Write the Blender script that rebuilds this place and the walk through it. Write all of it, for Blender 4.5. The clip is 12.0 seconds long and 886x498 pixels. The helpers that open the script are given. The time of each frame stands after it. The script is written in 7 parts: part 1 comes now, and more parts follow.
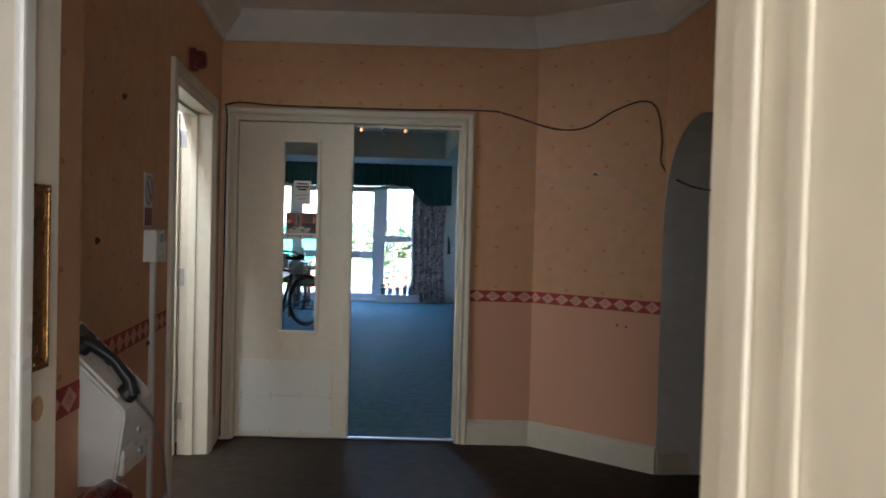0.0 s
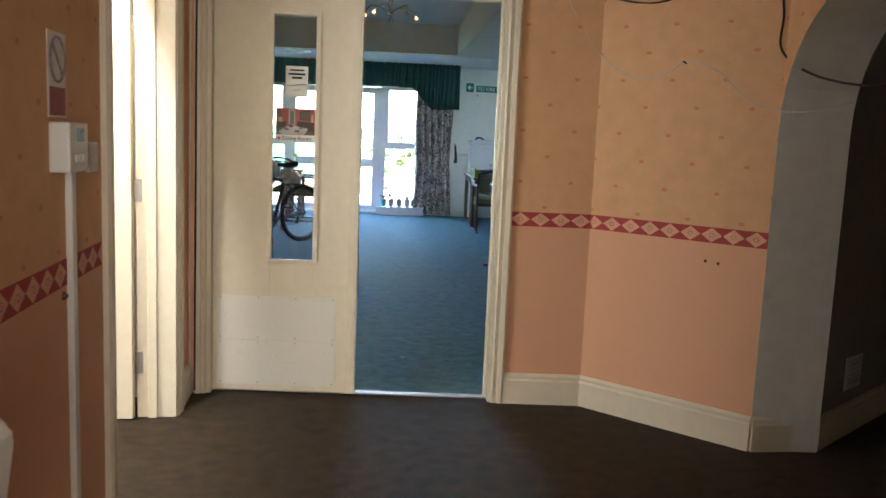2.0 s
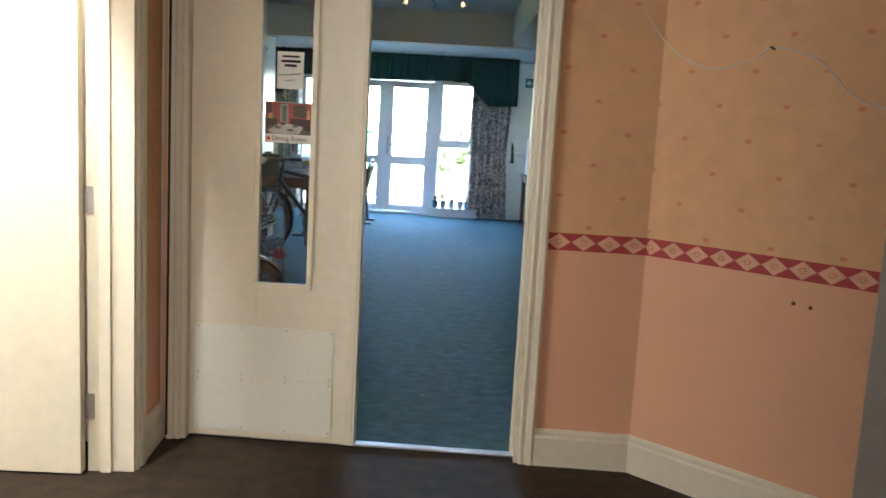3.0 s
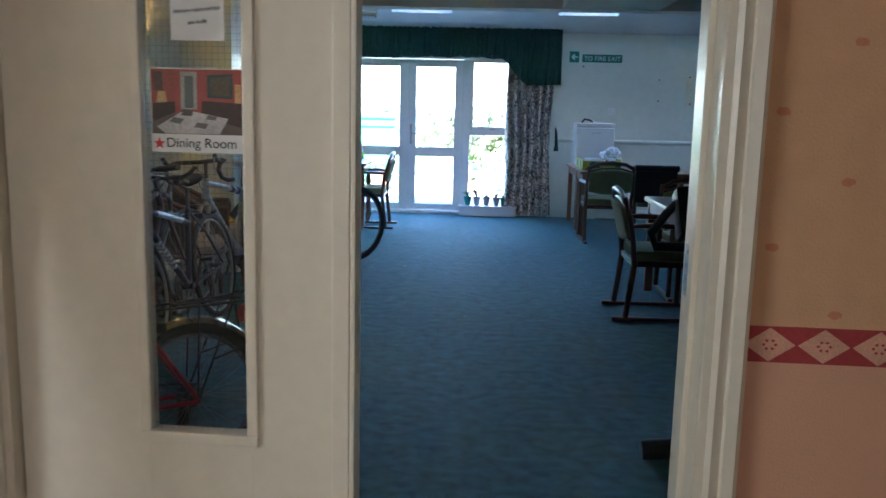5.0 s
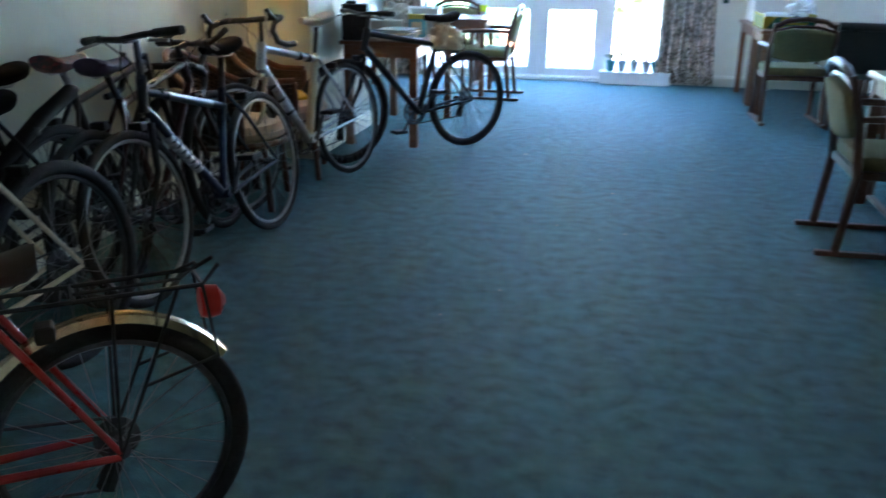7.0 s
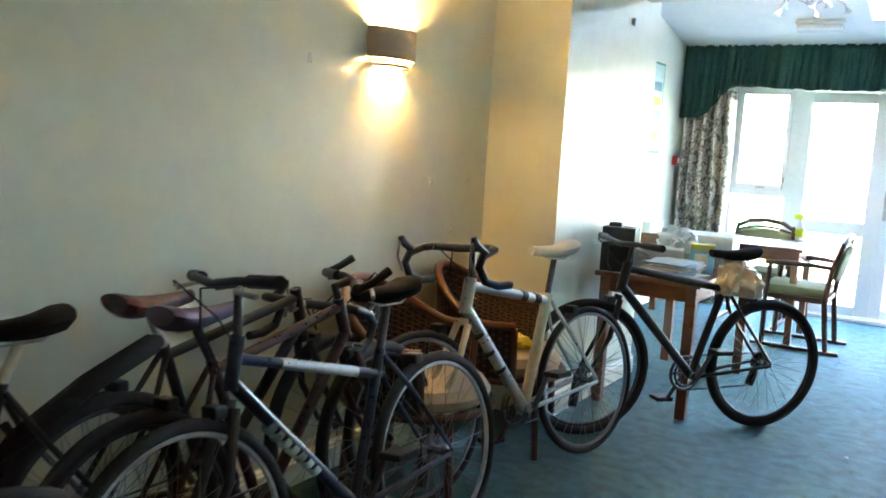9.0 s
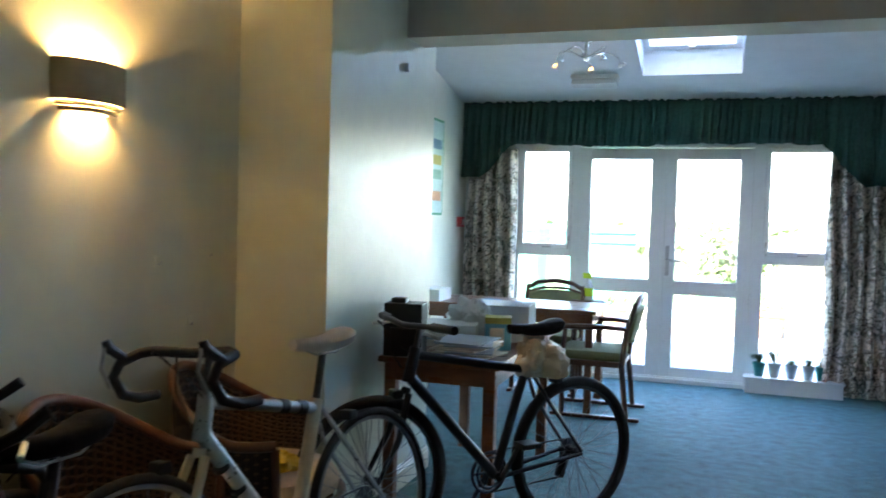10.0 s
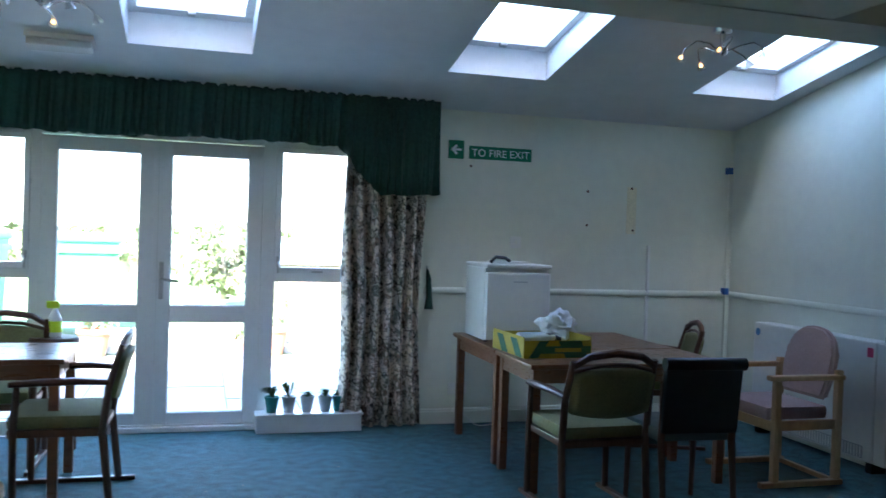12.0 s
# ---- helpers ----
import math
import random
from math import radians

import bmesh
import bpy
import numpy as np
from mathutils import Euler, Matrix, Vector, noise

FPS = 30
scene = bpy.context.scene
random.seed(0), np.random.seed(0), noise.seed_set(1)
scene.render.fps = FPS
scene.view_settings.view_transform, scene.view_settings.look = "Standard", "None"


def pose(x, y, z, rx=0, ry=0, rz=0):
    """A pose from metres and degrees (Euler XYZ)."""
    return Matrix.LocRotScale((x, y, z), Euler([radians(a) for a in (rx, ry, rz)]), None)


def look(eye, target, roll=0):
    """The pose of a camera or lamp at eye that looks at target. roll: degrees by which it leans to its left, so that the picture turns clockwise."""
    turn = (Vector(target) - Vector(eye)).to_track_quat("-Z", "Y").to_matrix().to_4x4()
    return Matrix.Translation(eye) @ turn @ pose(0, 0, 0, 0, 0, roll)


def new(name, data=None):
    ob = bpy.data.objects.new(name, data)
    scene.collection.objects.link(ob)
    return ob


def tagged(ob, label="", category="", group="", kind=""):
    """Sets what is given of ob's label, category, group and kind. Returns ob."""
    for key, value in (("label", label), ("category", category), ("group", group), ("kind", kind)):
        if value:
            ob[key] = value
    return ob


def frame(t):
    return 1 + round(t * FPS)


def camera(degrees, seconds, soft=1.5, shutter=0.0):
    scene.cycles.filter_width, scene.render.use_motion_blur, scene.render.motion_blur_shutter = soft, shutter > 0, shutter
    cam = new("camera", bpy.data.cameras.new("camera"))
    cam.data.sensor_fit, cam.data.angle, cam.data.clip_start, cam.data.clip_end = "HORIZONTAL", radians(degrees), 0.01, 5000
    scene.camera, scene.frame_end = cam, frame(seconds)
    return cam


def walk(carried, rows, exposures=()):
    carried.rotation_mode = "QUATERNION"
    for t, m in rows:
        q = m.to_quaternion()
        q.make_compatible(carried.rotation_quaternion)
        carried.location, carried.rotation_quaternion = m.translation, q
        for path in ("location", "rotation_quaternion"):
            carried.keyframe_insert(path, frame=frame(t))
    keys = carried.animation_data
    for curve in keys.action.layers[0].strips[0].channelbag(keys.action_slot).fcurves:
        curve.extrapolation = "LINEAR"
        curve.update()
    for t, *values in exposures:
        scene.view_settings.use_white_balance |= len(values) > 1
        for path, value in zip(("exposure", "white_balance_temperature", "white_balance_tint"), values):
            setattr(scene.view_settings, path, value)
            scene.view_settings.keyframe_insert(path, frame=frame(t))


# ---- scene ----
cam = camera(55.6, 12.0, shutter=0.25)
PATH = [
    (0, (-0.169, -0.027, 1.374), (-0.051, 1.969, 1.319), 1.5),
    (0.5, (-0.238, 0.16, 1.335), (-0.233, 2.156, 1.209), 1.1),
    (1, (-0.358, 0.416, 1.346), (-0.345, 2.408, 1.159), 0.6),
    (1.5, (-0.359, 0.78, 1.344), (-0.304, 2.764, 1.101), 1.2),
    (2, (-0.305, 1.135, 1.339), (-0.164, 3.112, 1.068), 2.4),
    (2.5, (-0.251, 1.512, 1.368), (-0.083, 3.483, 1.077), 2.3),
    (3, (-0.073, 1.885, 1.367), (-0.088, 3.864, 1.081), 3.1),
    (3.2, (-0.051, 2.045, 1.386), (-0.136, 4.021, 1.091), 2.7),
    (4.8, (-0.159, 3.489, 1.353), (-0.266, 5.461, 1.038), 1.5),
    (5, (-0.196, 3.665, 1.361), (-0.275, 5.638, 1.038), 1.3),
    (5.5, (-0.187, 4.069, 1.341), (-0.2, 6.039, 0.996), 0.5),
    (6, (-0.166, 4.458, 1.366), (-0.201, 6.422, 0.993), 1.1),
    (6.5, (-0.21, 4.839, 1.335), (-0.284, 6.779, 0.853), 1.7),
    (7, (-0.234, 5.214, 1.298), (-0.611, 7.066, 0.642), 0.8),
    (7.2, (-0.251, 5.364, 1.308), (-0.807, 7.159, 0.623), 0.2),
    (8.8, (-0.428, 6.494, 1.376), (-1.487, 8.162, 1.066), 3.1),
    (9, (-0.451, 6.646, 1.384), (-1.505, 8.327, 1.133), 3.4),
    (9.5, (-0.599, 7.026, 1.372), (-1.492, 8.81, 1.221), 2.4),
    (10, (-0.698, 7.387, 1.392), (-1.318, 9.287, 1.314), 1.6),
    (10.5, (-0.738, 7.734, 1.427), (-1.087, 9.703, 1.407), 2.6),
    (11, (-0.831, 8.121, 1.443), (-0.813, 10.121, 1.454), 2.3),
    (11.5, (-0.863, 8.461, 1.449), (-0.531, 10.433, 1.444), 1.7),
    (12, (-0.839, 8.755, 1.445), (-0.288, 10.677, 1.411), 1.9),
]
walk(cam, [(t, look(eye, target, roll)) for t, eye, target, roll in PATH],
     [(0, 4.05, 5100, 10), (0.35, 5.0, 6700, 10), (1.2, 5.25, 6800, 10), (2.0, 5.25, 5800, 10), (3.2, 5.15, 5650, 10), (5.0, 4.6, 5100, 10), (5.6, 4.7, 5100, 10), (6.2, 4.95, 5050, 10), (6.7, 5.35, 5200, 10), (7.2, 6.0, 5600, 10), (8.8, 6.6, 6600, 10), (9.2, 6.2, 6550, 10), (9.6, 5.6, 6300, 10), (10.2, 4.8, 6000, 10), (11, 4.65, 5800, 10), (12, 4.4, 5850, 10)])

# ---- world and lights ----
world = bpy.data.worlds.new("sky")
scene.world = world
world.use_nodes = True
wn = world.node_tree.nodes
sky = wn.new("ShaderNodeTexSky")
sky.sky_type, sky.sun_disc = "NISHITA", False
sky.sun_elevation, sky.sun_rotation = radians(43), radians(196)
world.node_tree.links.new(sky.outputs[0], wn["Background"].inputs[0])
wn["Background"].inputs[1].default_value = 0.15


def lamp(name, kind, energy, colour, m, **more):
    data = bpy.data.lights.new(name, kind)
    data.energy, data.color = energy, colour
    if "size" in more:
        data.shape, data.size, data.size_y = "RECTANGLE", more["size"], more["size_y"]
    if "radius" in more:
        data.shadow_soft_size = more["radius"]
    if "angle" in more:
        data.angle = more["angle"]
    ob = new(name, data)
    ob.matrix_world = m
    return ob


lamp("sun", "SUN", 4.0, (1.0, 0.95, 0.86), look((0, 0, 20), (6, 21, -1)), angle=radians(0.5))
# unseen lamps for daylight from the porch behind the front door and side room
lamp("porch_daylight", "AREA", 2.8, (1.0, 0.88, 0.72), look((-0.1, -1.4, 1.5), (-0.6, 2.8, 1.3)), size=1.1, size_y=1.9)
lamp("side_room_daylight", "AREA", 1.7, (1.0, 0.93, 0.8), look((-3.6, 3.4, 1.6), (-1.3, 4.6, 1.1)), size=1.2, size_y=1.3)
# added unseen lamp inside the side room's doorway, lighting the dining door
lamp("side_room_added_lamp", "AREA", 1.5, (1.0, 0.93, 0.8), look((-1.5, 4.0, 2.55), (-1.0, 5.3, 0.7)), size=0.16, size_y=0.16)
# the uplighter's bulb
lamp("uplighter_bulb", "POINT", 1.35, (1.0, 0.56, 0.18), pose(-2.57, 9.58, 1.765), radius=0.035)


# ---- materials ----
def mat(name, colour, rough=0.6, metal=0.0, vary=0.12, scale=6.0, bump=0.0, bump_scale=60.0, spec=0.5, second=None, piece=0.0, stretch=None, contrast=0.35):
    """A painted, wooden, cloth or metal surface: colour mottled at two scales, gloss that varies, and fine relief."""
    m = bpy.data.materials.new(name)
    m.use_nodes = True
    n, l = m.node_tree.nodes, m.node_tree.links
    p = n["Principled BSDF"]
    tc = n.new("ShaderNodeTexCoord")
    src = tc.outputs["Object"]
    if stretch:
        mp = n.new("ShaderNodeMapping")
        mp.inputs["Scale"].default_value = stretch
        l.new(src, mp.inputs["Vector"])
        src = mp.outputs[0]
    big, small = n.new("ShaderNodeTexNoise"), n.new("ShaderNodeTexNoise")
    big.inputs["Scale"].default_value, small.inputs["Scale"].default_value = scale * 0.25, scale * 4
    big.inputs["Detail"].default_value, small.inputs["Detail"].default_value = 3, 4
    l.new(src, big.inputs["Vector"]), l.new(src, small.inputs["Vector"])
    add = n.new("ShaderNodeMath")
    add.operation = "ADD"
    l.new(big.outputs["Fac"], add.inputs[0]), l.new(small.outputs["Fac"], add.inputs[1])
    ramp = n.new("ShaderNodeMapRange")
    ramp.inputs["From Min"].default_value, ramp.inputs["From Max"].default_value = 1 - contrast, 1 + contrast
    l.new(add.outputs[0], ramp.inputs["Value"])
    mix = n.new("ShaderNodeMix")
    mix.data_type = "RGBA"
    c2 = second or tuple(c * (1 - vary) for c in colour)
    c1 = colour if second else tuple(min(1, c * (1 + vary)) for c in colour)
    mix.inputs["A"].default_value, mix.inputs["B"].default_value = (*c1, 1), (*c2, 1)
    l.new(ramp.outputs[0], mix.inputs["Factor"])
    out = mix.outputs["Result"]
    if piece:
        info, hsv, mr = n.new("ShaderNodeObjectInfo"), n.new("ShaderNodeHueSaturation"), n.new("ShaderNodeMapRange")
        mr.inputs["To Min"].default_value, mr.inputs["To Max"].default_value = 1 - piece, 1 + piece
        l.new(info.outputs["Random"], mr.inputs["Value"]), l.new(mr.outputs[0], hsv.inputs["Value"])
        l.new(out, hsv.inputs["Color"])
        out = hsv.outputs[0]
    l.new(out, p.inputs["Base Color"])
    rr = n.new("ShaderNodeMapRange")
    rr.inputs["To Min"].default_value, rr.inputs["To Max"].default_value = max(0.03, rough - 0.1), min(1, rough + 0.1)
    l.new(small.outputs["Fac"], rr.inputs["Value"]), l.new(rr.outputs[0], p.inputs["Roughness"])
    p.inputs["Metallic"].default_value = metal
    p.inputs["Specular IOR Level"].default_value = spec
    if bump:
        fine, b = n.new("ShaderNodeTexNoise"), n.new("ShaderNodeBump")
        fine.inputs["Scale"].default_value, fine.inputs["Detail"].default_value = bump_scale, 5
        b.inputs["Strength"].default_value, b.inputs["Distance"].default_value = bump, 0.01
        l.new(src, fine.inputs["Vector"]), l.new(fine.outputs["Fac"], b.inputs["Height"]), l.new(b.outputs[0], p.inputs["Normal"])
    return m


def math_node(m, op, a, b=None):
    n, l = m.node_tree.nodes, m.node_tree.links
    x = n.new("ShaderNodeMath")
    x.operation = op
    for i, v in enumerate((a, b)):
        if v is None:
            continue
        if isinstance(v, (int, float)):
            x.inputs[i].default_value = v
        else:
            l.new(v, x.inputs[i])
    return x.outputs[0]


def wallpaper():
    """Peach paper with small red sprigs on a staggered lattice above the border, plain pink paper below it; UV in metres."""
    m = mat("peach_wallpaper", (0.73, 0.435, 0.225), 0.75, vary=0.1, scale=3, bump=0.25, bump_scale=160)
    n, l = m.node_tree.nodes, m.node_tree.links
    p = n["Principled BSDF"]
    base = p.inputs["Base Color"].links[0].from_socket
    uv = n.new("ShaderNodeUVMap")
    sep = n.new("ShaderNodeSeparateXYZ")
    l.new(uv.outputs[0], sep.inputs[0])
    u, v = sep.outputs[0], sep.outputs[1]
    wob = n.new("ShaderNodeTexNoise")
    wob.inputs["Scale"].default_value = 90
    l.new(uv.outputs[0], wob.inputs["Vector"])
    spots = None
    for du, dv in ((0, 0), (0.125, 0.125)):
        a = math_node(m, "PINGPONG", math_node(m, "ADD", u, du + 10), 0.125)
        b = math_node(m, "PINGPONG", math_node(m, "ADD", v, dv + 10), 0.125)
        a, b = math_node(m, "DIVIDE", a, 0.015), math_node(m, "DIVIDE", b, 0.009)
        d = math_node(m, "ADD", math_node(m, "MULTIPLY", a, a), math_node(m, "MULTIPLY", b, b))
        d = math_node(m, "ADD", d, math_node(m, "MULTIPLY", wob.outputs["Fac"], 1.2))
        s = math_node(m, "LESS_THAN", d, 1.35)
        spots = s if spots is None else math_node(m, "MAXIMUM", spots, s)
    above = math_node(m, "GREATER_THAN", v, 0.94)
    f = math_node(m, "MULTIPLY", math_node(m, "MULTIPLY", spots, above), 0.55)
    low = n.new("ShaderNodeMix")
    low.data_type = "RGBA"
    low.inputs["B"].default_value = (0.78, 0.435, 0.27, 1)
    l.new(math_node(m, "MULTIPLY", math_node(m, "LESS_THAN", v, 0.94), 0.85), low.inputs["Factor"]), l.new(base, low.inputs["A"])
    red = n.new("ShaderNodeMix")
    red.data_type = "RGBA"
    red.inputs["B"].default_value = (0.62, 0.13, 0.06, 1)
    l.new(f, red.inputs["Factor"]), l.new(low.outputs["Result"], red.inputs["A"]), l.new(red.outputs["Result"], p.inputs["Base Color"])
    return m


def carpet(name, c1, c2, sheen=0.2):
    """Worn cut-pile carpet: trodden streaks, fine pile, lint."""
    m = mat(name, c1, 0.75, second=c2, contrast=0.24, scale=52, bump=0.8, bump_scale=260, spec=0.3, stretch=(1.0, 1.15, 1))
    m.node_tree.nodes["Principled BSDF"].inputs["Sheen Weight"].default_value = sheen
    return m


def curtain_cloth():
    """Cream cotton printed with dark trailing stems and grey-green and brown leaves."""
    m = mat("printed_curtain_cloth", (0.74, 0.65, 0.54), 0.9, vary=0.1, scale=8, bump=0.2, bump_scale=300)
    n, l = m.node_tree.nodes, m.node_tree.links
    p = n["Principled BSDF"]
    src = p.inputs["Base Color"].links[0].from_socket
    tc = n.new("ShaderNodeTexCoord")

    def over(mask, colour, strength, src):
        x = n.new("ShaderNodeMix")
        x.data_type = "RGBA"
        x.inputs["B"].default_value = (*colour, 1)
        l.new(math_node(m, "MULTIPLY", mask, strength), x.inputs["Factor"]), l.new(src, x.inputs["A"])
        return x.outputs["Result"]
    for scale, colour, cut in ((10, (0.1, 0.11, 0.075), 0.56), (14, (0.2, 0.12, 0.08), 0.6)):
        t = n.new("ShaderNodeTexNoise")
        t.inputs["Scale"].default_value, t.inputs["Detail"].default_value, t.inputs["Distortion"].default_value = scale, 2.0, 1.4
        l.new(tc.outputs["Object"], t.inputs["Vector"])
        src = over(math_node(m, "GREATER_THAN", t.outputs["Fac"], cut), colour, 0.75, src)
    # stems: thin lines where a warped noise crosses its middle value
    for scale, width in ((6, 0.016), (11, 0.018)):
        t = n.new("ShaderNodeTexNoise")
        t.inputs["Scale"].default_value, t.inputs["Detail"].default_value, t.inputs["Distortion"].default_value = scale, 1.0, 2.2
        l.new(tc.outputs["Object"], t.inputs["Vector"])
        line = math_node(m, "LESS_THAN", math_node(m, "ABSOLUTE", math_node(m, "SUBTRACT", t.outputs["Fac"], 0.5)), width)
        src = over(line, (0.045, 0.04, 0.035), 0.9, src)
    l.new(src, p.inputs["Base Color"])
    return m


def glass(name, gloss=0.06, tint=(1, 1, 1)):
    m = bpy.data.materials.new(name)
    m.use_nodes = True
    n, l = m.node_tree.nodes, m.node_tree.links
    n.remove(n["Principled BSDF"])
    t, g, x = n.new("ShaderNodeBsdfTransparent"), n.new("ShaderNodeBsdfGlossy"), n.new("ShaderNodeMixShader")
    t.inputs[0].default_value = (*tint, 1)
    g.inputs["Roughness"].default_value = 0.02
    x.inputs[0].default_value = gloss
    l.new(t.outputs[0], x.inputs[1]), l.new(g.outputs[0], x.inputs[2]), l.new(x.outputs[0], n["Material Output"].inputs[0])
    return m


def glow(name, colour, strength):
    m = mat(name, colour, 0.4)
    p = m.node_tree.nodes["Principled BSDF"]
    p.inputs["Emission Color"].default_value, p.inputs["Emission Strength"].default_value = (*colour, 1), strength
    return m


PAPER = wallpaper()
BORDER_RED = mat("border_red", (0.42, 0.05, 0.05), 0.7, vary=0.15, scale=30)
BORDER_PEACH = mat("border_peach", (0.75, 0.42, 0.27), 0.7, vary=0.2, scale=60)
WHITE_GLOSS = mat("old_white_gloss", (0.77, 0.7, 0.55), 0.35, vary=0.06, scale=5, bump=0.06, bump_scale=90)
WHITE_PLASTIC = mat("white_plastic", (0.78, 0.77, 0.72), 0.35, vary=0.04, scale=5)
UPVC = mat("white_upvc", (0.8, 0.81, 0.82), 0.3, vary=0.04, scale=4)
PLASTER = mat("white_plaster", (0.82, 0.8, 0.74), 0.85, vary=0.06, scale=2, bump=0.15, bump_scale=60)
GREY_PAINT = mat("grey_white_paint", (0.77, 0.76, 0.71), 0.7, vary=0.08, scale=3, bump=0.1)
CREAM = mat("cream_wall_paint", (0.74, 0.75, 0.63), 0.36, vary=0.05, scale=2.5, bump=0.1, bump_scale=45, spec=0.75)
CEIL = mat("ceiling_paint", (0.7, 0.72, 0.72), 0.85, vary=0.05, scale=2, bump=0.1)
BEAM = mat("beam_paint", (0.66, 0.62, 0.54), 0.8, vary=0.06, scale=2, bump=0.1)
BROWN_CARPET = carpet("brown_carpet", (0.058, 0.034, 0.013), (0.017, 0.01, 0.0042), 0.03)
BLUE_CARPET = carpet("blue_carpet", (0.05, 0.17, 0.188), (0.013, 0.055, 0.064), 0.12)
GREEN_CLOTH = mat("dark_green_cloth", (0.012, 0.06, 0.045), 0.8, vary=0.3, scale=10, bump=0.2, bump_scale=250)
CURTAIN = curtain_cloth()
GLASS = glass("clear_glass")
DARK_WOOD = mat("dark_stained_wood", (0.1, 0.042, 0.022), 0.35, vary=0.3, scale=14, bump=0.1, bump_scale=120, stretch=(1, 1, 0.15))
MID_WOOD = mat("brown_table_wood", (0.2, 0.085, 0.04), 0.3, vary=0.25, scale=12, bump=0.08, bump_scale=100, stretch=(0.2, 1, 1))
PALE_WOOD = mat("pale_beech", (0.5, 0.3, 0.15), 0.45, vary=0.18, scale=12, stretch=(1, 1, 0.2))
OLIVE = mat("olive_seat_cloth", (0.22, 0.21, 0.1), 0.85, vary=0.2, scale=20, bump=0.2, bump_scale=300)
BLACK_VINYL = mat("black_vinyl", (0.02, 0.022, 0.022), 0.4, vary=0.2, scale=8, bump=0.1)
PINK_CLOTH = mat("dusty_pink_cloth", (0.42, 0.28, 0.25), 0.85, vary=0.12, scale=20, bump=0.2, bump_scale=250)
CHROME = mat("chrome", (0.75, 0.75, 0.76), 0.18, 1.0, vary=0.1, scale=20)
STEEL = mat("dull_steel", (0.5, 0.5, 0.5), 0.4, 1.0, vary=0.2, scale=20)
BRASS = mat("aged_brass", (0.2, 0.12, 0.045), 0.28, 1.0, vary=0.35, scale=15)
BLACK = mat("black_plastic", (0.015, 0.015, 0.016), 0.4, vary=0.3, scale=20)
GREY_PAINT_METAL = mat("grey_frame_paint", (0.05, 0.05, 0.06), 0.35, 0.3, vary=0.15, scale=14)
RUBBER = mat("tyre_rubber", (0.02, 0.02, 0.02), 0.8, vary=0.3, scale=30, bump=0.4, bump_scale=250)
RED_PLASTIC = mat("red_plastic", (0.5, 0.02, 0.015), 0.3, vary=0.1)
# the dimness beyond the arch is put into this wall colour
DARK_ROOM = mat("corridor_shade_paint", (0.35, 0.3, 0.25), 0.8, vary=0.1, scale=3)


# ---- building blocks ----
def part(name, bm, material, parent=None, label="", smooth=False):
    me = bpy.data.meshes.new(name)
    bmesh.ops.recalc_face_normals(bm, faces=bm.faces)
    bm.to_mesh(me)
    bm.free()
    me.materials.append(material)
    if smooth:
        me.polygons.foreach_set("use_smooth", [True] * len(me.polygons))
        me.set_sharp_from_angle(angle=radians(40))
    ob = new(name, me)
    if parent is not None:
        ob.parent = parent
    if label:
        ob["label"] = label
    return ob


def thing(name, m, label, category, group="", kind=""):
    ob = new(name)
    ob.empty_display_size = 0.1
    ob.matrix_basis = m
    return tagged(ob, label, category, group, kind)


def box(bm, x0, x1, y0, y1, z0, z1, bevel=0.0, m=None):
    vs = [bm.verts.new(((x0, x1)[i & 1], (y0, y1)[i >> 1 & 1], (z0, z1)[i >> 2 & 1])) for i in range(8)]
    fs = [bm.faces.new([vs[i] for i in f]) for f in ((0, 2, 3, 1), (4, 5, 7, 6), (0, 1, 5, 4), (2, 6, 7, 3), (0, 4, 6, 2), (1, 3, 7, 5))]
    if bevel:
        es = list({e for f in fs for e in f.edges})
        made = bmesh.ops.bevel(bm, geom=es, offset=bevel, segments=2, affect="EDGES", profile=0.6)
        vs = list({v for v in made["verts"]} | {v for v in vs if v.is_valid})
    if m is not None:
        bmesh.ops.transform(bm, matrix=m, verts=[v for v in vs if v.is_valid])
    return bm


def ring_frame(d):
    d = d.normalized()
    a = d.cross(Vector((0, 0, 1)))
    if a.length < 1e-3:
        a = d.cross(Vector((0, 1, 0)))
    a.normalize()
    return a, a.cross(d).normalized()


def tube(bm, pts, r, n=8, closed=False, flat=1.0):
    """A round bar along points; r: one radius or one for each point."""
    pts = [Vector(p) for p in pts]
    k = len(pts)
    rs = r if isinstance(r, (list, tuple)) else [r] * k
    rings, a = [], None
    for i, p in enumerate(pts):
        q0, q1 = (pts[i - 1], pts[(i + 1) % k]) if closed else (pts[max(0, i - 1)], pts[min(k - 1, i + 1)])
        d = (q1 - q0).normalized()
        if a is None:
            a, b = ring_frame(d)
        else:
            a = (a - d * a.dot(d)).normalized()
            b = a.cross(d)
        rings.append([bm.verts.new(p + (a * math.cos(t) * flat + b * math.sin(t)) * rs[i]) for t in (2 * math.pi * j / n for j in range(n))])
    for i in range(k if closed else k - 1):
        r0, r1 = rings[i], rings[(i + 1) % k]
        for j in range(n):
            bm.faces.new((r0[j], r0[(j + 1) % n], r1[(j + 1) % n], r1[j]))
    if not closed:
        bm.faces.new(rings[0])
        bm.faces.new(rings[-1][::-1])
    return bm


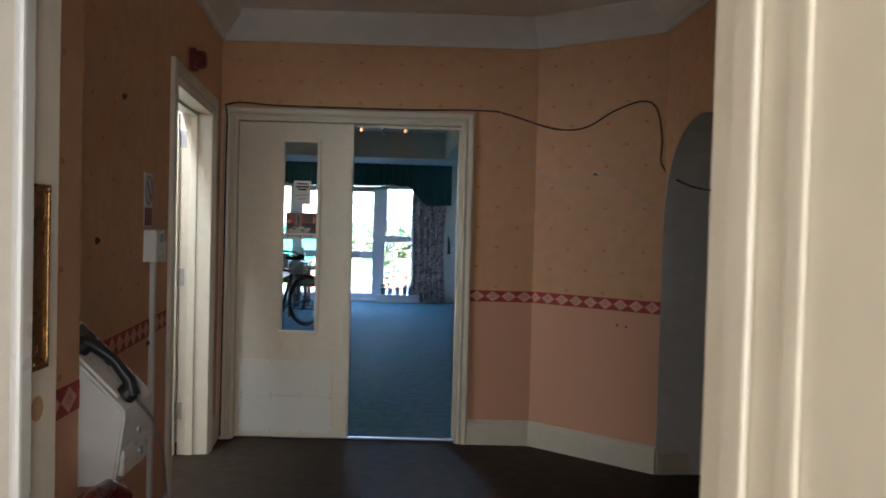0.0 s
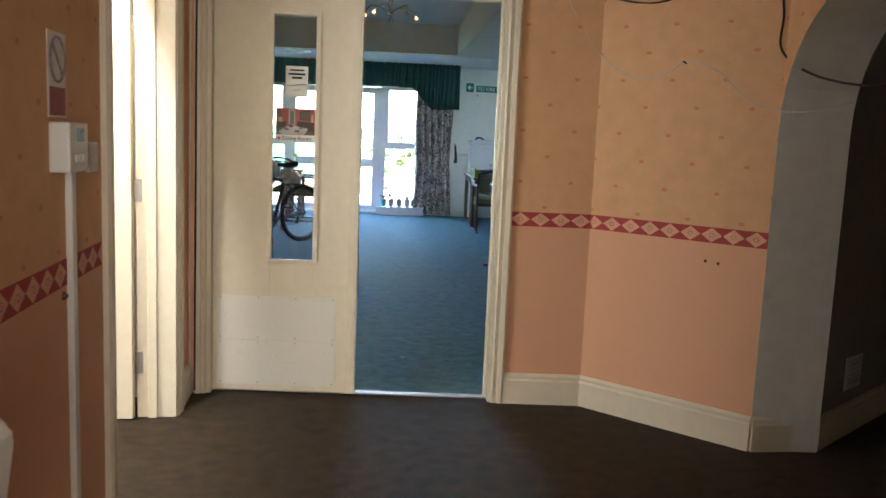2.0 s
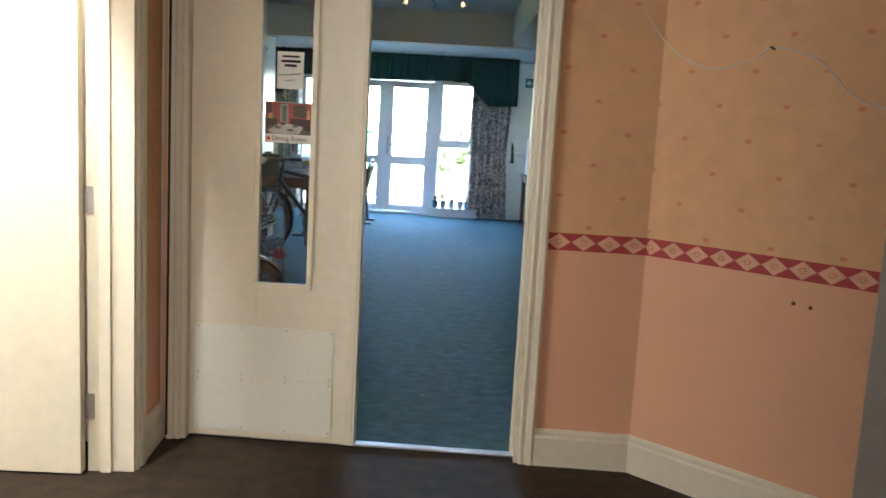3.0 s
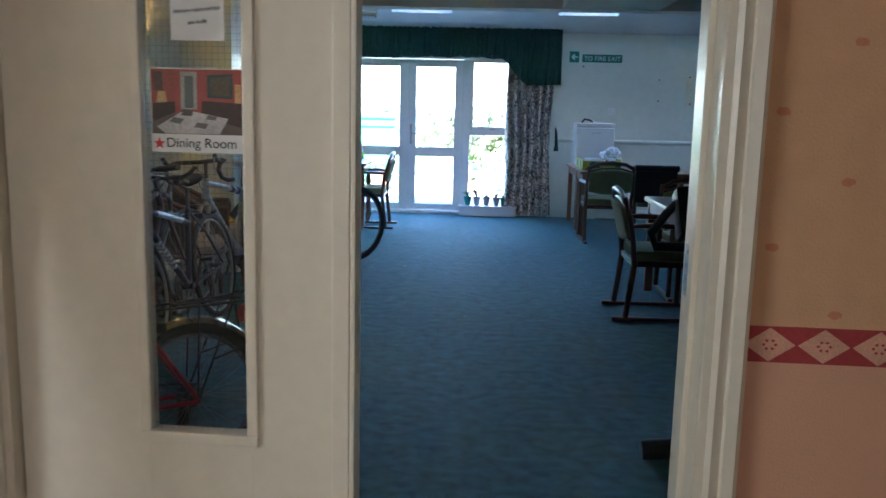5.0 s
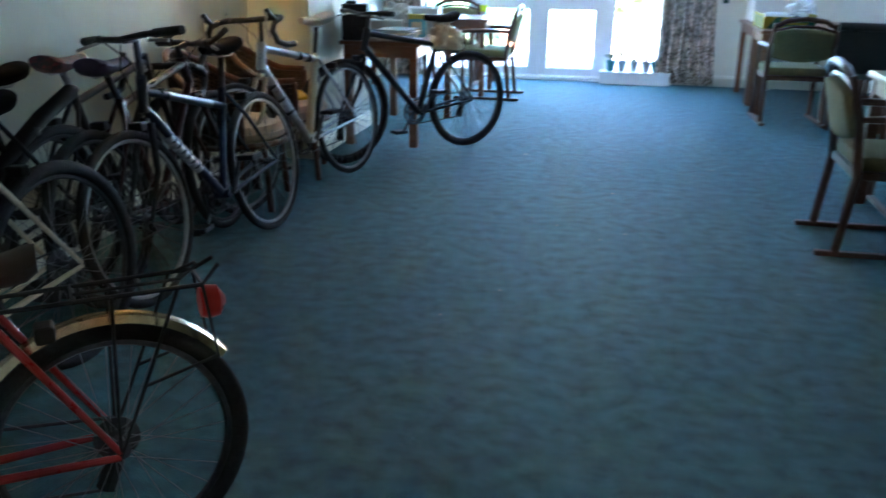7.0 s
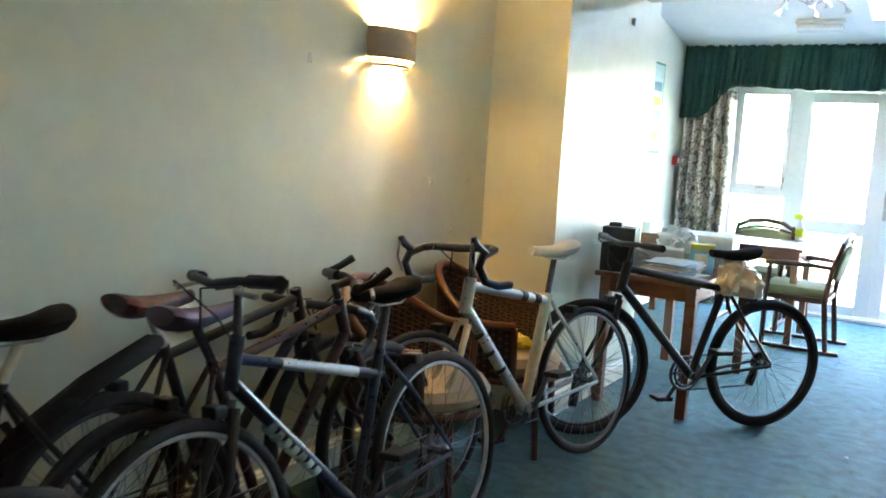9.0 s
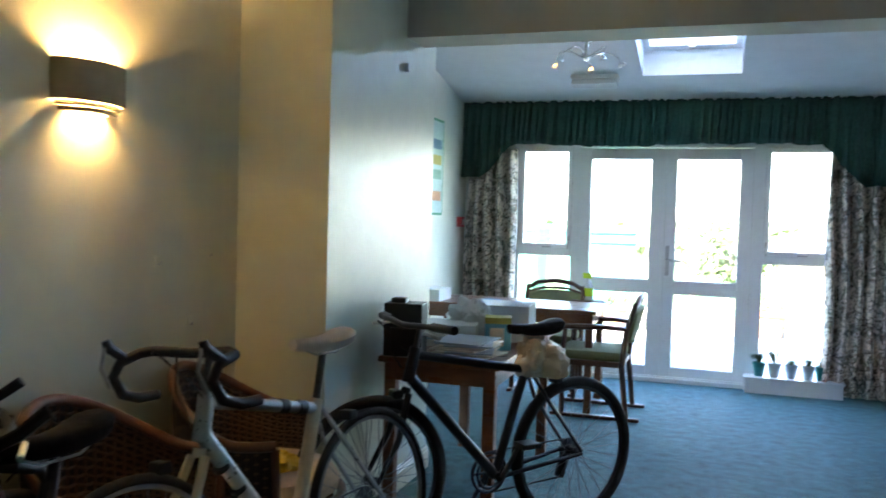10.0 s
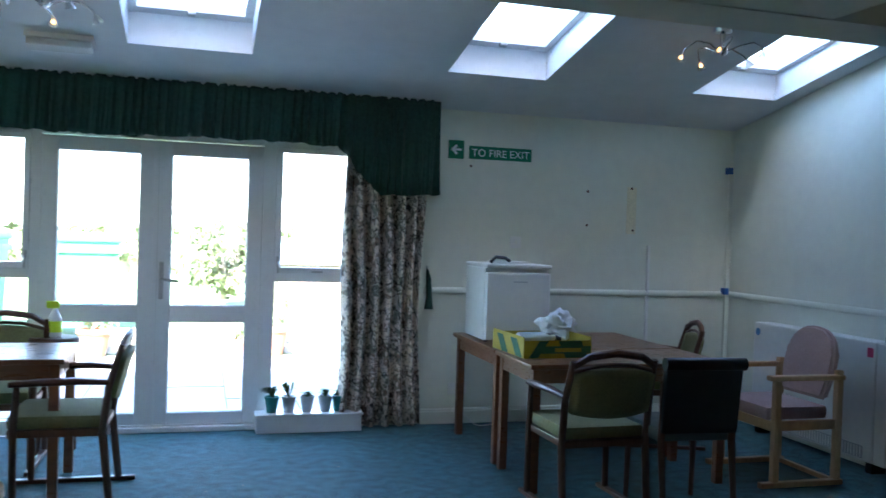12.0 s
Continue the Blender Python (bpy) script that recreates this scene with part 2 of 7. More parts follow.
def hoop(bm, c, axis, radius, r, n=40, k=8, a0=0.0, a1=2 * math.pi, flat=1.0):
    """A round bar bent to a circle, or an arc of one, about an axis."""
    u, v = ring_frame(Vector(axis))
    full = a1 - a0 > 6.28
    m = n if full else n + 1
    return tube(bm, [Vector(c) + (u * math.cos(t) + v * math.sin(t)) * radius for t in (a0 + (a1 - a0) * i / n for i in range(m))], r, k, full, flat)


def lathe(bm, prof, n=24, m=None):
    """A turned body from (radius, height) pairs."""
    rings = []
    for r, z in prof:
        rings.append([bm.verts.new((r * math.cos(2 * math.pi * j / n), r * math.sin(2 * math.pi * j / n), z)) for j in range(n)])
    for r0, r1 in zip(rings, rings[1:]):
        for j in range(n):
            bm.faces.new((r0[j], r0[(j + 1) % n], r1[(j + 1) % n], r1[j]))
    bm.faces.new(rings[0]), bm.faces.new(rings[-1][::-1])
    if m is not None:
        bmesh.ops.transform(bm, matrix=m, verts=[v for ring in rings for v in ring])
    return bm


def slab(bm, outline, z0, z1, m=None):
    """A plate of any outline (x, y), from z0 to z1."""
    lo = [bm.verts.new((x, y, z0)) for x, y in outline]
    hi = [bm.verts.new((x, y, z1)) for x, y in outline]
    bm.faces.new(lo[::-1]), bm.faces.new(hi)
    k = len(lo)
    for i in range(k):
        bm.faces.new((lo[i], lo[(i + 1) % k], hi[(i + 1) % k], hi[i]))
    if m is not None:
        bmesh.ops.transform(bm, matrix=m, verts=lo + hi)
    return bm


def B():
    return bmesh.new()


def along(p0, p1):
    """The pose whose x runs from p0 to p1 along the floor."""
    return pose(p0[0], p0[1], 0, 0, 0, math.degrees(math.atan2(p1[1] - p0[1], p1[0] - p0[0])))


def span(p0, p1):
    return math.hypot(p1[0] - p0[0], p1[1] - p0[1])


def wall(name, p0, p1, z0, z1, thick, material, label, holes=()):
    """A wall whose face runs from p0 to p1; its body lies to the left of that way. Holes: (s0, s1, bottom, top)."""
    length = span(p0, p1)
    ss = sorted({0.0, length, *[h[0] for h in holes], *[h[1] for h in holes]})
    bm = B()
    for a, b in zip(ss, ss[1:]):
        zs = [(h[2], h[3]) for h in holes if h[0] <= a + 1e-6 and h[1] >= b - 1e-6]
        lo = z0
        for h0, h1 in sorted(zs):
            if h0 > lo:
                box(bm, a, b, 0, thick, lo, h0)
            lo = h1
        if lo < z1:
            box(bm, a, b, 0, thick, lo, z1)
    bmesh.ops.remove_doubles(bm, verts=bm.verts, dist=1e-5)
    uv = bm.loops.layers.uv.new("UVMap")
    for f in bm.faces:
        for lp in f.loops:
            lp[uv].uv = (lp.vert.co.x + lp.vert.co.y, lp.vert.co.z)
    ob = part(name, bm, material)
    ob.matrix_basis = along(p0, p1)
    return tagged(ob, label, "wall", kind="structure")


def trim(name, p0, p1, prof, material, label, gaps=(), category="trim"):
    """A moulding along p0-p1: outline (out from the wall, height); gaps (s0, s1) are left open."""
    length = span(p0, p1)
    bm, lo = B(), 0.0
    for g0, g1 in [*sorted(gaps), (length, length)]:
        if g0 > lo:
            a = [bm.verts.new((lo, -d, z)) for d, z in prof]
            b = [bm.verts.new((g0, -d, z)) for d, z in prof]
            bm.faces.new(a), bm.faces.new(b[::-1])
            k = len(prof)
            for i in range(k):
                bm.faces.new((a[i], b[i], b[(i + 1) % k], a[(i + 1) % k]))
        lo = g1
    ob = part(name, bm, material)
    ob.matrix_basis = along(p0, p1)
    return tagged(ob, label, category, kind="structure")


SKIRT = [(0, 0), (0.02, 0), (0.02, 0.12), (0.014, 0.13), (0.014, 0.144), (0.006, 0.156), (0, 0.156)]
CORNICE = [(0, 2.49), (0.02, 2.49), (0.03, 2.52), (0.075, 2.57), (0.12, 2.62), (0.135, 2.65), (0.135, 2.665), (0, 2.665)]
RAIL = [(0, 0.995), (0.014, 1.0), (0.02, 1.012), (0.02, 1.028), (0.012, 1.04), (0, 1.045)]

# ---- the plan ----
HALL_Z, FRONT_Z, BEAM_Z = 2.66, 2.62, 2.273
FARY, RX, LX, PX, SX = 14.92, 3.46, -2.62, -2.20, -2.95   # far wall, right wall, lamp wall, pier face, sunroom's left wall
D0, KINK, PIL = (-1.27, 5.305), (0.712, 5.218), (1.343, 4.62)    # hall's end wall and its slanting piece
NEARJ = (1.262, 3.43)                                            # near jamb of the arch
L0, L1 = (-1.05, 2.07), (-1.262, 5.30)                           # hall's left wall
PIERX, PIERY, FRONTY = -0.93, 2.07, 0.45


def plate_floor(name, outline, z0, z1, material, label, category="floor"):
    return tagged(part(name, slab(B(), outline, z0, z1), material), label, category, kind="structure")


plate_floor("floor_hall", [(-4.2, -1.6), (3.6, -1.6), (3.6, 5.9), (0.9, 5.3), (0.26, 5.31), (-1.2, 5.37), (-4.2, 5.5)], -0.12, 0.0, BROWN_CARPET, "worn dark brown hall carpet")
plate_floor("floor_dining", [(-1.2, 5.37), (0.26, 5.31), (0.27, 5.55), (RX, 5.45), (RX, FARY), (SX, FARY), (SX, 11.75), (LX, 11.75), (LX, 5.55), (-1.2, 5.55)], -0.1, 0.0, BLUE_CARPET, "blue dining room carpet with trodden pile")

# ---- hall: walls, ceiling, mouldings ----
wall("wall_hall_end", D0, KINK, 0, HALL_Z, 0.13, PAPER, "peach patterned wallpaper wall round the dining room doorway", [(0.10, 1.53, 0, 2.02)])
wall("wall_hall_slant", KINK, PIL, 0, HALL_Z, 0.13, PAPER, "slanting peach papered wall beside the arch")
arch_len = span(PIL, NEARJ)
RIGHT_END = (1.19, FRONTY)


def arch_wall():
    """The papered wall with the round-headed arch, thick, its reveal painted grey white."""
    length, w = span(PIL, RIGHT_END), arch_len
    spring, top = 1.42, HALL_Z
    arc = [(w / 2 - w / 2 * math.cos(math.pi * i / 20), spring + 0.54 * math.sin(math.pi * i / 20)) for i in range(21)]
    bm = B()
    uv = bm.loops.layers.uv.new("UVMap")
    for y in (0.0, 0.31):
        for (a, za), (b, zb) in zip(arc, arc[1:]):
            bm.faces.new([bm.verts.new(v) for v in ((a, y, za), (b, y, zb), (b, y, top), (a, y, top))])
        bm.faces.new([bm.verts.new(v) for v in ((w, y, 0), (length, y, 0), (length, y, top), (w, y, top))])
    for f in bm.faces:
        for lp in f.loops:
            lp[uv].uv = (lp.vert.co.x, lp.vert.co.z)
    face = part("wall_hall_arch", bm, PAPER)
    face.matrix_basis = along(PIL, RIGHT_END)
    tagged(face, "peach papered wall pierced by a round-headed arch", "wall", kind="structure")
    bm = B()
    line = [(0, 0), *arc, (w, 0)]
    lo = [bm.verts.new((a, 0.0, z)) for a, z in line]
    hi = [bm.verts.new((a, 0.31, z)) for a, z in line]
    for i in range(len(line) - 1):
        bm.faces.new((lo[i], lo[i + 1], hi[i + 1], hi[i]))
    part("arch_reveal", bm, GREY_PAINT, face, "grey white painted reveal")
    return face


arch_wall()
wall("wall_hall_left", L0, L1, 0, HALL_Z, 0.15, PAPER, "peach papered hall wall with side doorway", [(1.75, 2.88, 0, 2.0)])
wall("wall_hall_pier", (PIERX, FRONTY), (PIERX, PIERY), 0, HALL_Z, 0.4, PAPER, "projecting peach papered pier")
wall("wall_front", (1.3, FRONTY), (-1.4, FRONTY), 0, HALL_Z, 0.12, PAPER, "wall round the front doorway", [(1.25, 2.09, 0, 2.05)])
HALL = [(-1.5, FRONTY - 0.1), (1.5, FRONTY - 0.1), (1.5, 4.65), (0.75, 5.35), (-1.5, 5.45)]
tagged(part("ceiling_hall", slab(B(), HALL, HALL_Z, HALL_Z + 0.12), PLASTER), "plain off-white plaster hall ceiling", "ceiling", kind="structure")
for nm, a, b in (("end", D0, KINK), ("slant", KINK, PIL), ("right", PIL, RIGHT_END), ("left", L0, L1), ("pier", (PIERX, FRONTY), (PIERX, PIERY))):
    trim("cornice_" + nm, a, b, CORNICE, PLASTER, "white coved plaster cornice")
trim("baseboard_end", D0, KINK, SKIRT, WHITE_GLOSS, "white painted skirting board", [(0.0, 1.585)])
trim("baseboard_slant", KINK, PIL, SKIRT, WHITE_GLOSS, "white painted skirting board")
trim("baseboard_right", NEARJ, RIGHT_END, SKIRT, WHITE_GLOSS, "white painted skirting board")
trim("baseboard_left", L0, L1, SKIRT, WHITE_GLOSS, "white painted skirting board", [(1.66, 2.97)])
trim("baseboard_pier", (PIERX, FRONTY), (PIERX, PIERY), SKIRT, WHITE_GLOSS, "white painted skirting board")
PIL_IN = (PIL[0] + 0.31, PIL[1] + 0.021)
trim("baseboard_arch", PIL, PIL_IN, SKIRT, WHITE_GLOSS, "white skirting round the arch's foot")


def border(p0, p1, s0, s1, shift=0.0):
    """A paper border: a dark red band with cream diamonds, each with a small flower."""
    m = along(p0, p1)
    bm = B()
    box(bm, s0, s1, -0.002, 0.0, 0.905, 0.975)
    band = part("wallpaper_border", bm, BORDER_RED)
    band.matrix_basis = m
    tagged(band, "dark red paper border with peach diamonds", "border", kind="structure")
    step, x = 0.1, s0 - shift
    dia, flo = B(), B()
    while x < s1:
        a, b = max(s0, x), min(s1, x + step)
        if b - a > 0.03:
            c = x + step / 2
            pts = [(max(s0, x + 0.002), 0.94), (min(max(c, s0), s1), 0.907), (min(s1, x + step - 0.002), 0.94), (min(max(c, s0), s1), 0.973)]
            dia.faces.new([dia.verts.new((px, -0.0032, pz)) for px, pz in pts])
            if s0 < c < s1:
                for k in range(6):
                    t = k * math.pi / 3
                    px, pz = c + 0.011 * math.cos(t), 0.94 + 0.009 * math.sin(t)
                    flo.faces.new([flo.verts.new((px + dx, -0.0042, pz + dz)) for dx, dz in ((-0.004, 0), (0, -0.003), (0.004, 0), (0, 0.003))])
        x += step
    part("diamond", dia, BORDER_PEACH, band)["kind"] = "stuff"
    part("flower", flo, BORDER_RED, band)["kind"] = "stuff"


border(D0, KINK, 1.585, span(D0, KINK))
border(KINK, PIL, 0.0, span(KINK, PIL), 0.03)
border(NEARJ, RIGHT_END, 0.0, span(NEARJ, RIGHT_END))
border(L0, L1, 0.0, 1.65)
border((PIERX, FRONTY), (PIERX, PIERY), 0.0, PIERY - FRONTY)

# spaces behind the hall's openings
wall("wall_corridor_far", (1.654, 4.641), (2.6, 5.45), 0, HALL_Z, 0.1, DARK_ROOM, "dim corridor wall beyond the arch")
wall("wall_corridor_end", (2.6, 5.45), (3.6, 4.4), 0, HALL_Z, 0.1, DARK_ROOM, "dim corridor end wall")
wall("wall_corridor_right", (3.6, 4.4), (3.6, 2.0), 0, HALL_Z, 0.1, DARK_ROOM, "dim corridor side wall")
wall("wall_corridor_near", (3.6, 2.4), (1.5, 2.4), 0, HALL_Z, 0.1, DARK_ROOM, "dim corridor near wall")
tagged(part("ceiling_corridor", slab(B(), [(1.35, 2.2), (3.8, 2.2), (3.8, 5.7), (1.3, 5.7)], HALL_Z + 0.001, HALL_Z + 0.1), PLASTER), "plain corridor ceiling", "ceiling", kind="structure")
trim("baseboard_corridor", (1.654, 4.641), (2.6, 5.45), SKIRT, WHITE_GLOSS, "white skirting in the corridor")
wall("wall_side_far", (-4.1, 5.20), (-1.42, 5.20), 0, HALL_Z, 0.1, PLASTER, "plain side room wall")
wall("wall_side_left", (-4.1, 2.6), (-4.1, 5.2), 0, HALL_Z, 0.1, PLASTER, "plain side room wall")
wall("wall_side_near", (-1.25, 2.8), (-4.1, 2.8), 0, HALL_Z, 0.1, PLASTER, "plain side room wall")
tagged(part("ceiling_side", slab(B(), [(-4.2, 2.6), (-1.3, 2.6), (-1.4, 5.3), (-4.2, 5.3)], HALL_Z + 0.001, HALL_Z + 0.1), PLASTER), "plain side room ceiling", "ceiling", kind="structure")
wall("wall_porch_left", (-1.2, -1.6), (-1.2, FRONTY - 0.12), 0, HALL_Z, 0.1, PLASTER, "plain porch wall")
wall("wall_porch_right", (0.7, FRONTY - 0.12), (0.7, -1.6), 0, HALL_Z, 0.1, PLASTER, "plain porch wall")
wall("wall_porch_back", (0.7, -1.6), (-1.2, -1.6), 0, HALL_Z, 0.1, PLASTER, "plain porch wall")
tagged(part("ceiling_porch", slab(B(), [(-1.3, -1.7), (0.8, -1.7), (0.8, FRONTY - 0.1), (-1.3, FRONTY - 0.1)], HALL_Z - 0.001, HALL_Z + 0.1), PLASTER), "plain porch ceiling", "ceiling", kind="structure")

# ---- dining room shell ----
wall("wall_dining_near", (RX, 5.55), (LX, 5.55), 0, 3.1, 0.09, CREAM, "cream wall round the hall doorway", [(RX - 0.275, RX + 1.175, 0, 2.02)])
wall("wall_dining_left", (LX, 5.55), (LX, 10.48), 0, 3.1, 0.15, CREAM, "cream painted wall with wall lamp")
box_bm = box(B(), LX - 0.3, PX, 10.48, 11.77, 0, 3.1)
tagged(part("wall_pier", box_bm, CREAM), "cream painted projecting pier under the beam", "wall", kind="structure")
wall("wall_sunroom_left", (SX, 11.77), (SX, FARY), 0, 3.2, 0.15, CREAM, "cream sunroom wall with poster")
wall("wall_far", (SX - 0.15, FARY), (RX + 0.15, FARY), 0, 2.43, 0.28, CREAM, "cream far wall with french windows", [(0.602, 3.40, 0, 2.10)])
wall("wall_dining_right", (RX, FARY), (RX, 5.55), 0, 3.2, 0.15, CREAM, "cream painted wall with dado rail")
trim("dado_rail_far", (0.78, FARY), (RX, FARY), RAIL, CREAM, "painted dado rail")
trim("dado_rail_right", (RX, FARY), (RX, 5.55), RAIL, CREAM, "painted dado rail")
trim("baseboard_far", (0.78, FARY), (RX, FARY), [(d, z * 0.75) for d, z in SKIRT], CREAM, "painted skirting board")
trim("baseboard_right_dining", (RX, FARY), (RX, 5.55), [(d, z * 0.75) for d, z in SKIRT], CREAM, "painted skirting board")
trim("baseboard_left_dining", (LX, 5.55), (LX, 10.48), [(d, z * 0.75) for d, z in SKIRT], CREAM, "painted skirting board")
trim("baseboard_pier_dining", (PX, 10.48), (PX, 11.77), [(d, z * 0.75) for d, z in SKIRT], WHITE_GLOSS, "white skirting board")
front = [(LX - 0.2, 5.5), (RX + 0.2, 5.5), (RX + 0.2, 11.34), (LX - 0.2, 11.34)]
tagged(part("ceiling_dining", slab(B(), front, FRONT_Z, FRONT_Z + 0.15), CEIL), "plain painted dining room ceiling", "ceiling", kind="structure")
beam = part("beam_across", box(B(), PX, RX, 11.33, 11.58, BEAM_Z, 3.15), BEAM)
tagged(beam, "painted boxed beam across the room", "beam", kind="structure")
tagged(part("beam_along", box(B(), 0.5, 1.35, 5.56, 11.328, BEAM_Z + 0.003, FRONT_Z), BEAM), "wide painted boxed beam along the room", "beam", kind="structure")

# sloping sunroom ceiling, pierced by three roof windows
SLOPE = 0.2
def ceil_z(y):
    return 2.40 + SLOPE * (FARY - y)


ROOF = [(-1.31, -0.566), (0.715, 1.43), (2.585, 3.30)]
KY0, KY1 = 13.1, 14.21


def sloping_ceiling():
    bm = B()
    xs = [SX - 0.15, *[v for k in ROOF for v in k], RX + 0.15]
    ys = [11.56, KY0, KY1, FARY + 0.3]
    for i in range(len(xs) - 1):
        for j in range(3):
            if i % 2 == 1 and j == 1:
                continue
            q = [(xs[i], ys[j]), (xs[i + 1], ys[j]), (xs[i + 1], ys[j + 1]), (xs[i], ys[j + 1])]
            lo = [bm.verts.new((x, y, ceil_z(y))) for x, y in q]
            hi = [bm.verts.new((x, y, ceil_z(y) + 0.28)) for x, y in q]
            bm.faces.new(lo[::-1]), bm.faces.new(hi)
            for a in range(4):
                bm.faces.new((lo[a], lo[(a + 1) % 4], hi[(a + 1) % 4], hi[a]))
    tagged(part("ceiling_sunroom", bm, CEIL), "sloping painted sunroom ceiling with roof windows", "ceiling", kind="structure")


sloping_ceiling()


def roof_window(i, x0, x1):
    t = thing("window_roof_%d" % i, pose(0, 0, 0), "white framed roof window in a deep painted reveal", "window", "roof windows", "structure")
    z0, z1 = ceil_z(KY1), ceil_z(KY0)
    bm = B()
    for x in (x0, x1):
        s = 0.004 if x == x0 else -0.004
        bm.faces.new([bm.verts.new((x + s, y, ceil_z(y) + h)) for y, h in ((KY0, 0.001), (KY1, 0.001), (KY1, 0.27), (KY0, 0.27))])
    bm.faces.new([bm.verts.new(v) for v in ((x0, KY1 - 0.004, z0), (x1, KY1 - 0.004, z0), (x1, KY1 - 0.004, z0 + 0.27), (x0, KY1 - 0.004, z0 + 0.27))])
    part("reveal", bm, UPVC, t)
    ang = -math.degrees(math.atan(SLOPE))
    fm = pose((x0 + x1) / 2, (KY0 + KY1) / 2, ceil_z((KY0 + KY1) / 2) + 0.22, ang, 0, 0)
    w, h = (x1 - x0) / 2 - 0.006, (KY1 - KY0) / 2 / math.cos(math.atan(SLOPE)) - 0.006
    bm = B()
    for a in ((-w, w, -h, -h + 0.06), (-w, w, h - 0.08, h), (-w, -w + 0.05, -h + 0.06, h - 0.08), (w - 0.05, w, -h + 0.06, h - 0.08)):
        box(bm, *a, -0.03, 0.04, 0.004, fm)
    part("sash", bm, UPVC, t)
    part("pane", box(B(), -w + 0.05, w - 0.05, -h + 0.06, h - 0.08, 0.0, 0.006, 0, fm), GLASS, t).visible_shadow = False
    part("latch", box(B(), -0.025, 0.025, h - 0.1, h - 0.06, -0.055, -0.03, 0.006, fm), STEEL, t, "grey catch")


for i, (a, b) in enumerate(ROOF, 1):
    roof_window(i, a, b)

# unseen flat slab added over the rest so no sun enters from above
tagged(part("added_roof_slab", slab(B(), [(-4.4, -1.9), (4.2, -1.9), (4.2, 11.8), (-4.4, 11.8)], 3.14, 3.3), CEIL), "plain unseen roof slab added to keep the sun out", "roof", kind="structure")


# ---- french windows ----
def french_windows():
    t = thing("window_french", pose(0, FARY + 0.02, 0), "white upvc french windows with glazed side lights", "window", "", "structure")
    for x0, x1 in ((-2.495, -2.43), (-1.957, -1.89), (-0.427, -0.331), (0.24, 0.30)):
        part("frame_post", box(B(), x0, x1, 0, 0.07, 0, 2.095, 0.004), UPVC, t)
    for x0, x1 in ((-2.43, -1.957), (-1.89, -0.427), (-0.331, 0.24)):
        part("frame_head", box(B(), x0, x1, 0.002, 0.068, 2.04, 2.095, 0.004), UPVC, t)
        part("frame_sill", box(B(), x0, x1, 0.002, 0.068, 0.0, 0.045, 0.004), UPVC, t)
    for x0, x1 in ((-1.8898, -1.158), (-1.154, -0.4272)):
        d, w = B(), 0.105
        for a in ((x0, x0 + w), (x1 - w, x1)):
            box(d, a[0], a[1], -0.012, 0.055, 0.05, 2.035, 0.005)
        for z0, z1 in ((0.05, 0.13), (0.772, 0.885), (1.94, 2.035)):
            box(d, x0 + w, x1 - w, -0.010, 0.053, z0, z1, 0.005)
        leaf = part("door_leaf", d, UPVC, t)
        for z0, z1 in ((0.13, 0.772), (0.885, 1.94)):
            # dark gasket round each pane, with the glass behind it
            g = B()
            for q in ((x0 + w, x1 - w, z0, z0 + 0.005), (x0 + w, x1 - w, z1 - 0.005, z1), (x0 + w, x0 + w + 0.005, z0 + 0.005, z1 - 0.005), (x1 - w - 0.005, x1 - w, z0 + 0.005, z1 - 0.005)):
                box(g, q[0], q[1], 0.004, 0.03, q[2], q[3])
            part("gasket", g, GREY_PAINT, leaf)
            part("pane", box(B(), x0 + w, x1 - w, 0.018, 0.024, z0, z1), GLASS, leaf).visible_shadow = False
        if x0 > -1.2:
            h = box(B(), x0 + 0.03, x0 + 0.06, -0.022, -0.011, 0.93, 1.19, 0.004)
            tube(h, [(x0 + 0.045, -0.02, 1.07), (x0 + 0.045, -0.06, 1.07), (x0 + 0.165, -0.062, 1.06)], 0.01, 8)
            part("handle", h, STEEL, leaf, "grey lever handle")
        else:
            part("cover_strip", box(B(), x1 - 0.012, x1 + 0.02, -0.022, -0.0125, 0.05, 2.035, 0.003), UPVC, leaf)
    for x0, x1 in ((-2.43, -1.957), (-0.331, 0.24)):
        part("transom", box(B(), x0, x1, -0.005, 0.05, 1.064, 1.13, 0.004), UPVC, t)
        part("lower_bead", box(B(), x0, x1, -0.005, 0.05, 0.045, 0.1, 0.004), UPVC, t)
        sash, w = B(), 0.042
        for a in ((x0, x0 + w), (x1 - w, x1)):
            box(sash, a[0], a[1], -0.014, 0.05, 1.13, 2.038, 0.004)
        for z0, z1 in ((1.13, 1.172), (2.0, 2.038)):
            box(sash, x0 + w, x1 - w, -0.012, 0.048, z0, z1, 0.004)
        sl = part("side_sash", sash, UPVC, t)
        part("pane", box(B(), x0 + w, x1 - w, 0.018, 0.024, 1.172, 2.0), GLASS, sl).visible_shadow = False
        part("pane", box(B(), x0, x1, 0.018, 0.024, 0.1, 1.064), GLASS, sl).visible_shadow = False
        kx = x0 + 0.01 if x0 > -1 else x1 - 0.03
        k = box(B(), kx, kx + 0.02, -0.03, -0.012, 1.2, 1.25, 0.004)
        tube(k, [(kx + 0.01, -0.03, 1.21), (kx + 0.01, -0.045, 1.2), (kx + 0.01, -0.045, 1.13)], 0.006, 6)
        part("catch", k, STEEL, sl, "grey window catch")
        part("stay", box(B(), (x0 + x1) / 2 - 0.02, (x0 + x1) / 2 + 0.06, -0.022, -0.006, 1.135, 1.148, 0.003), STEEL, sl, "grey window stay")
    part("threshold", box(B(), -1.957, -0.331, -0.05, 0.09, 0.0, 0.035, 0.006), UPVC, t)


french_windows()

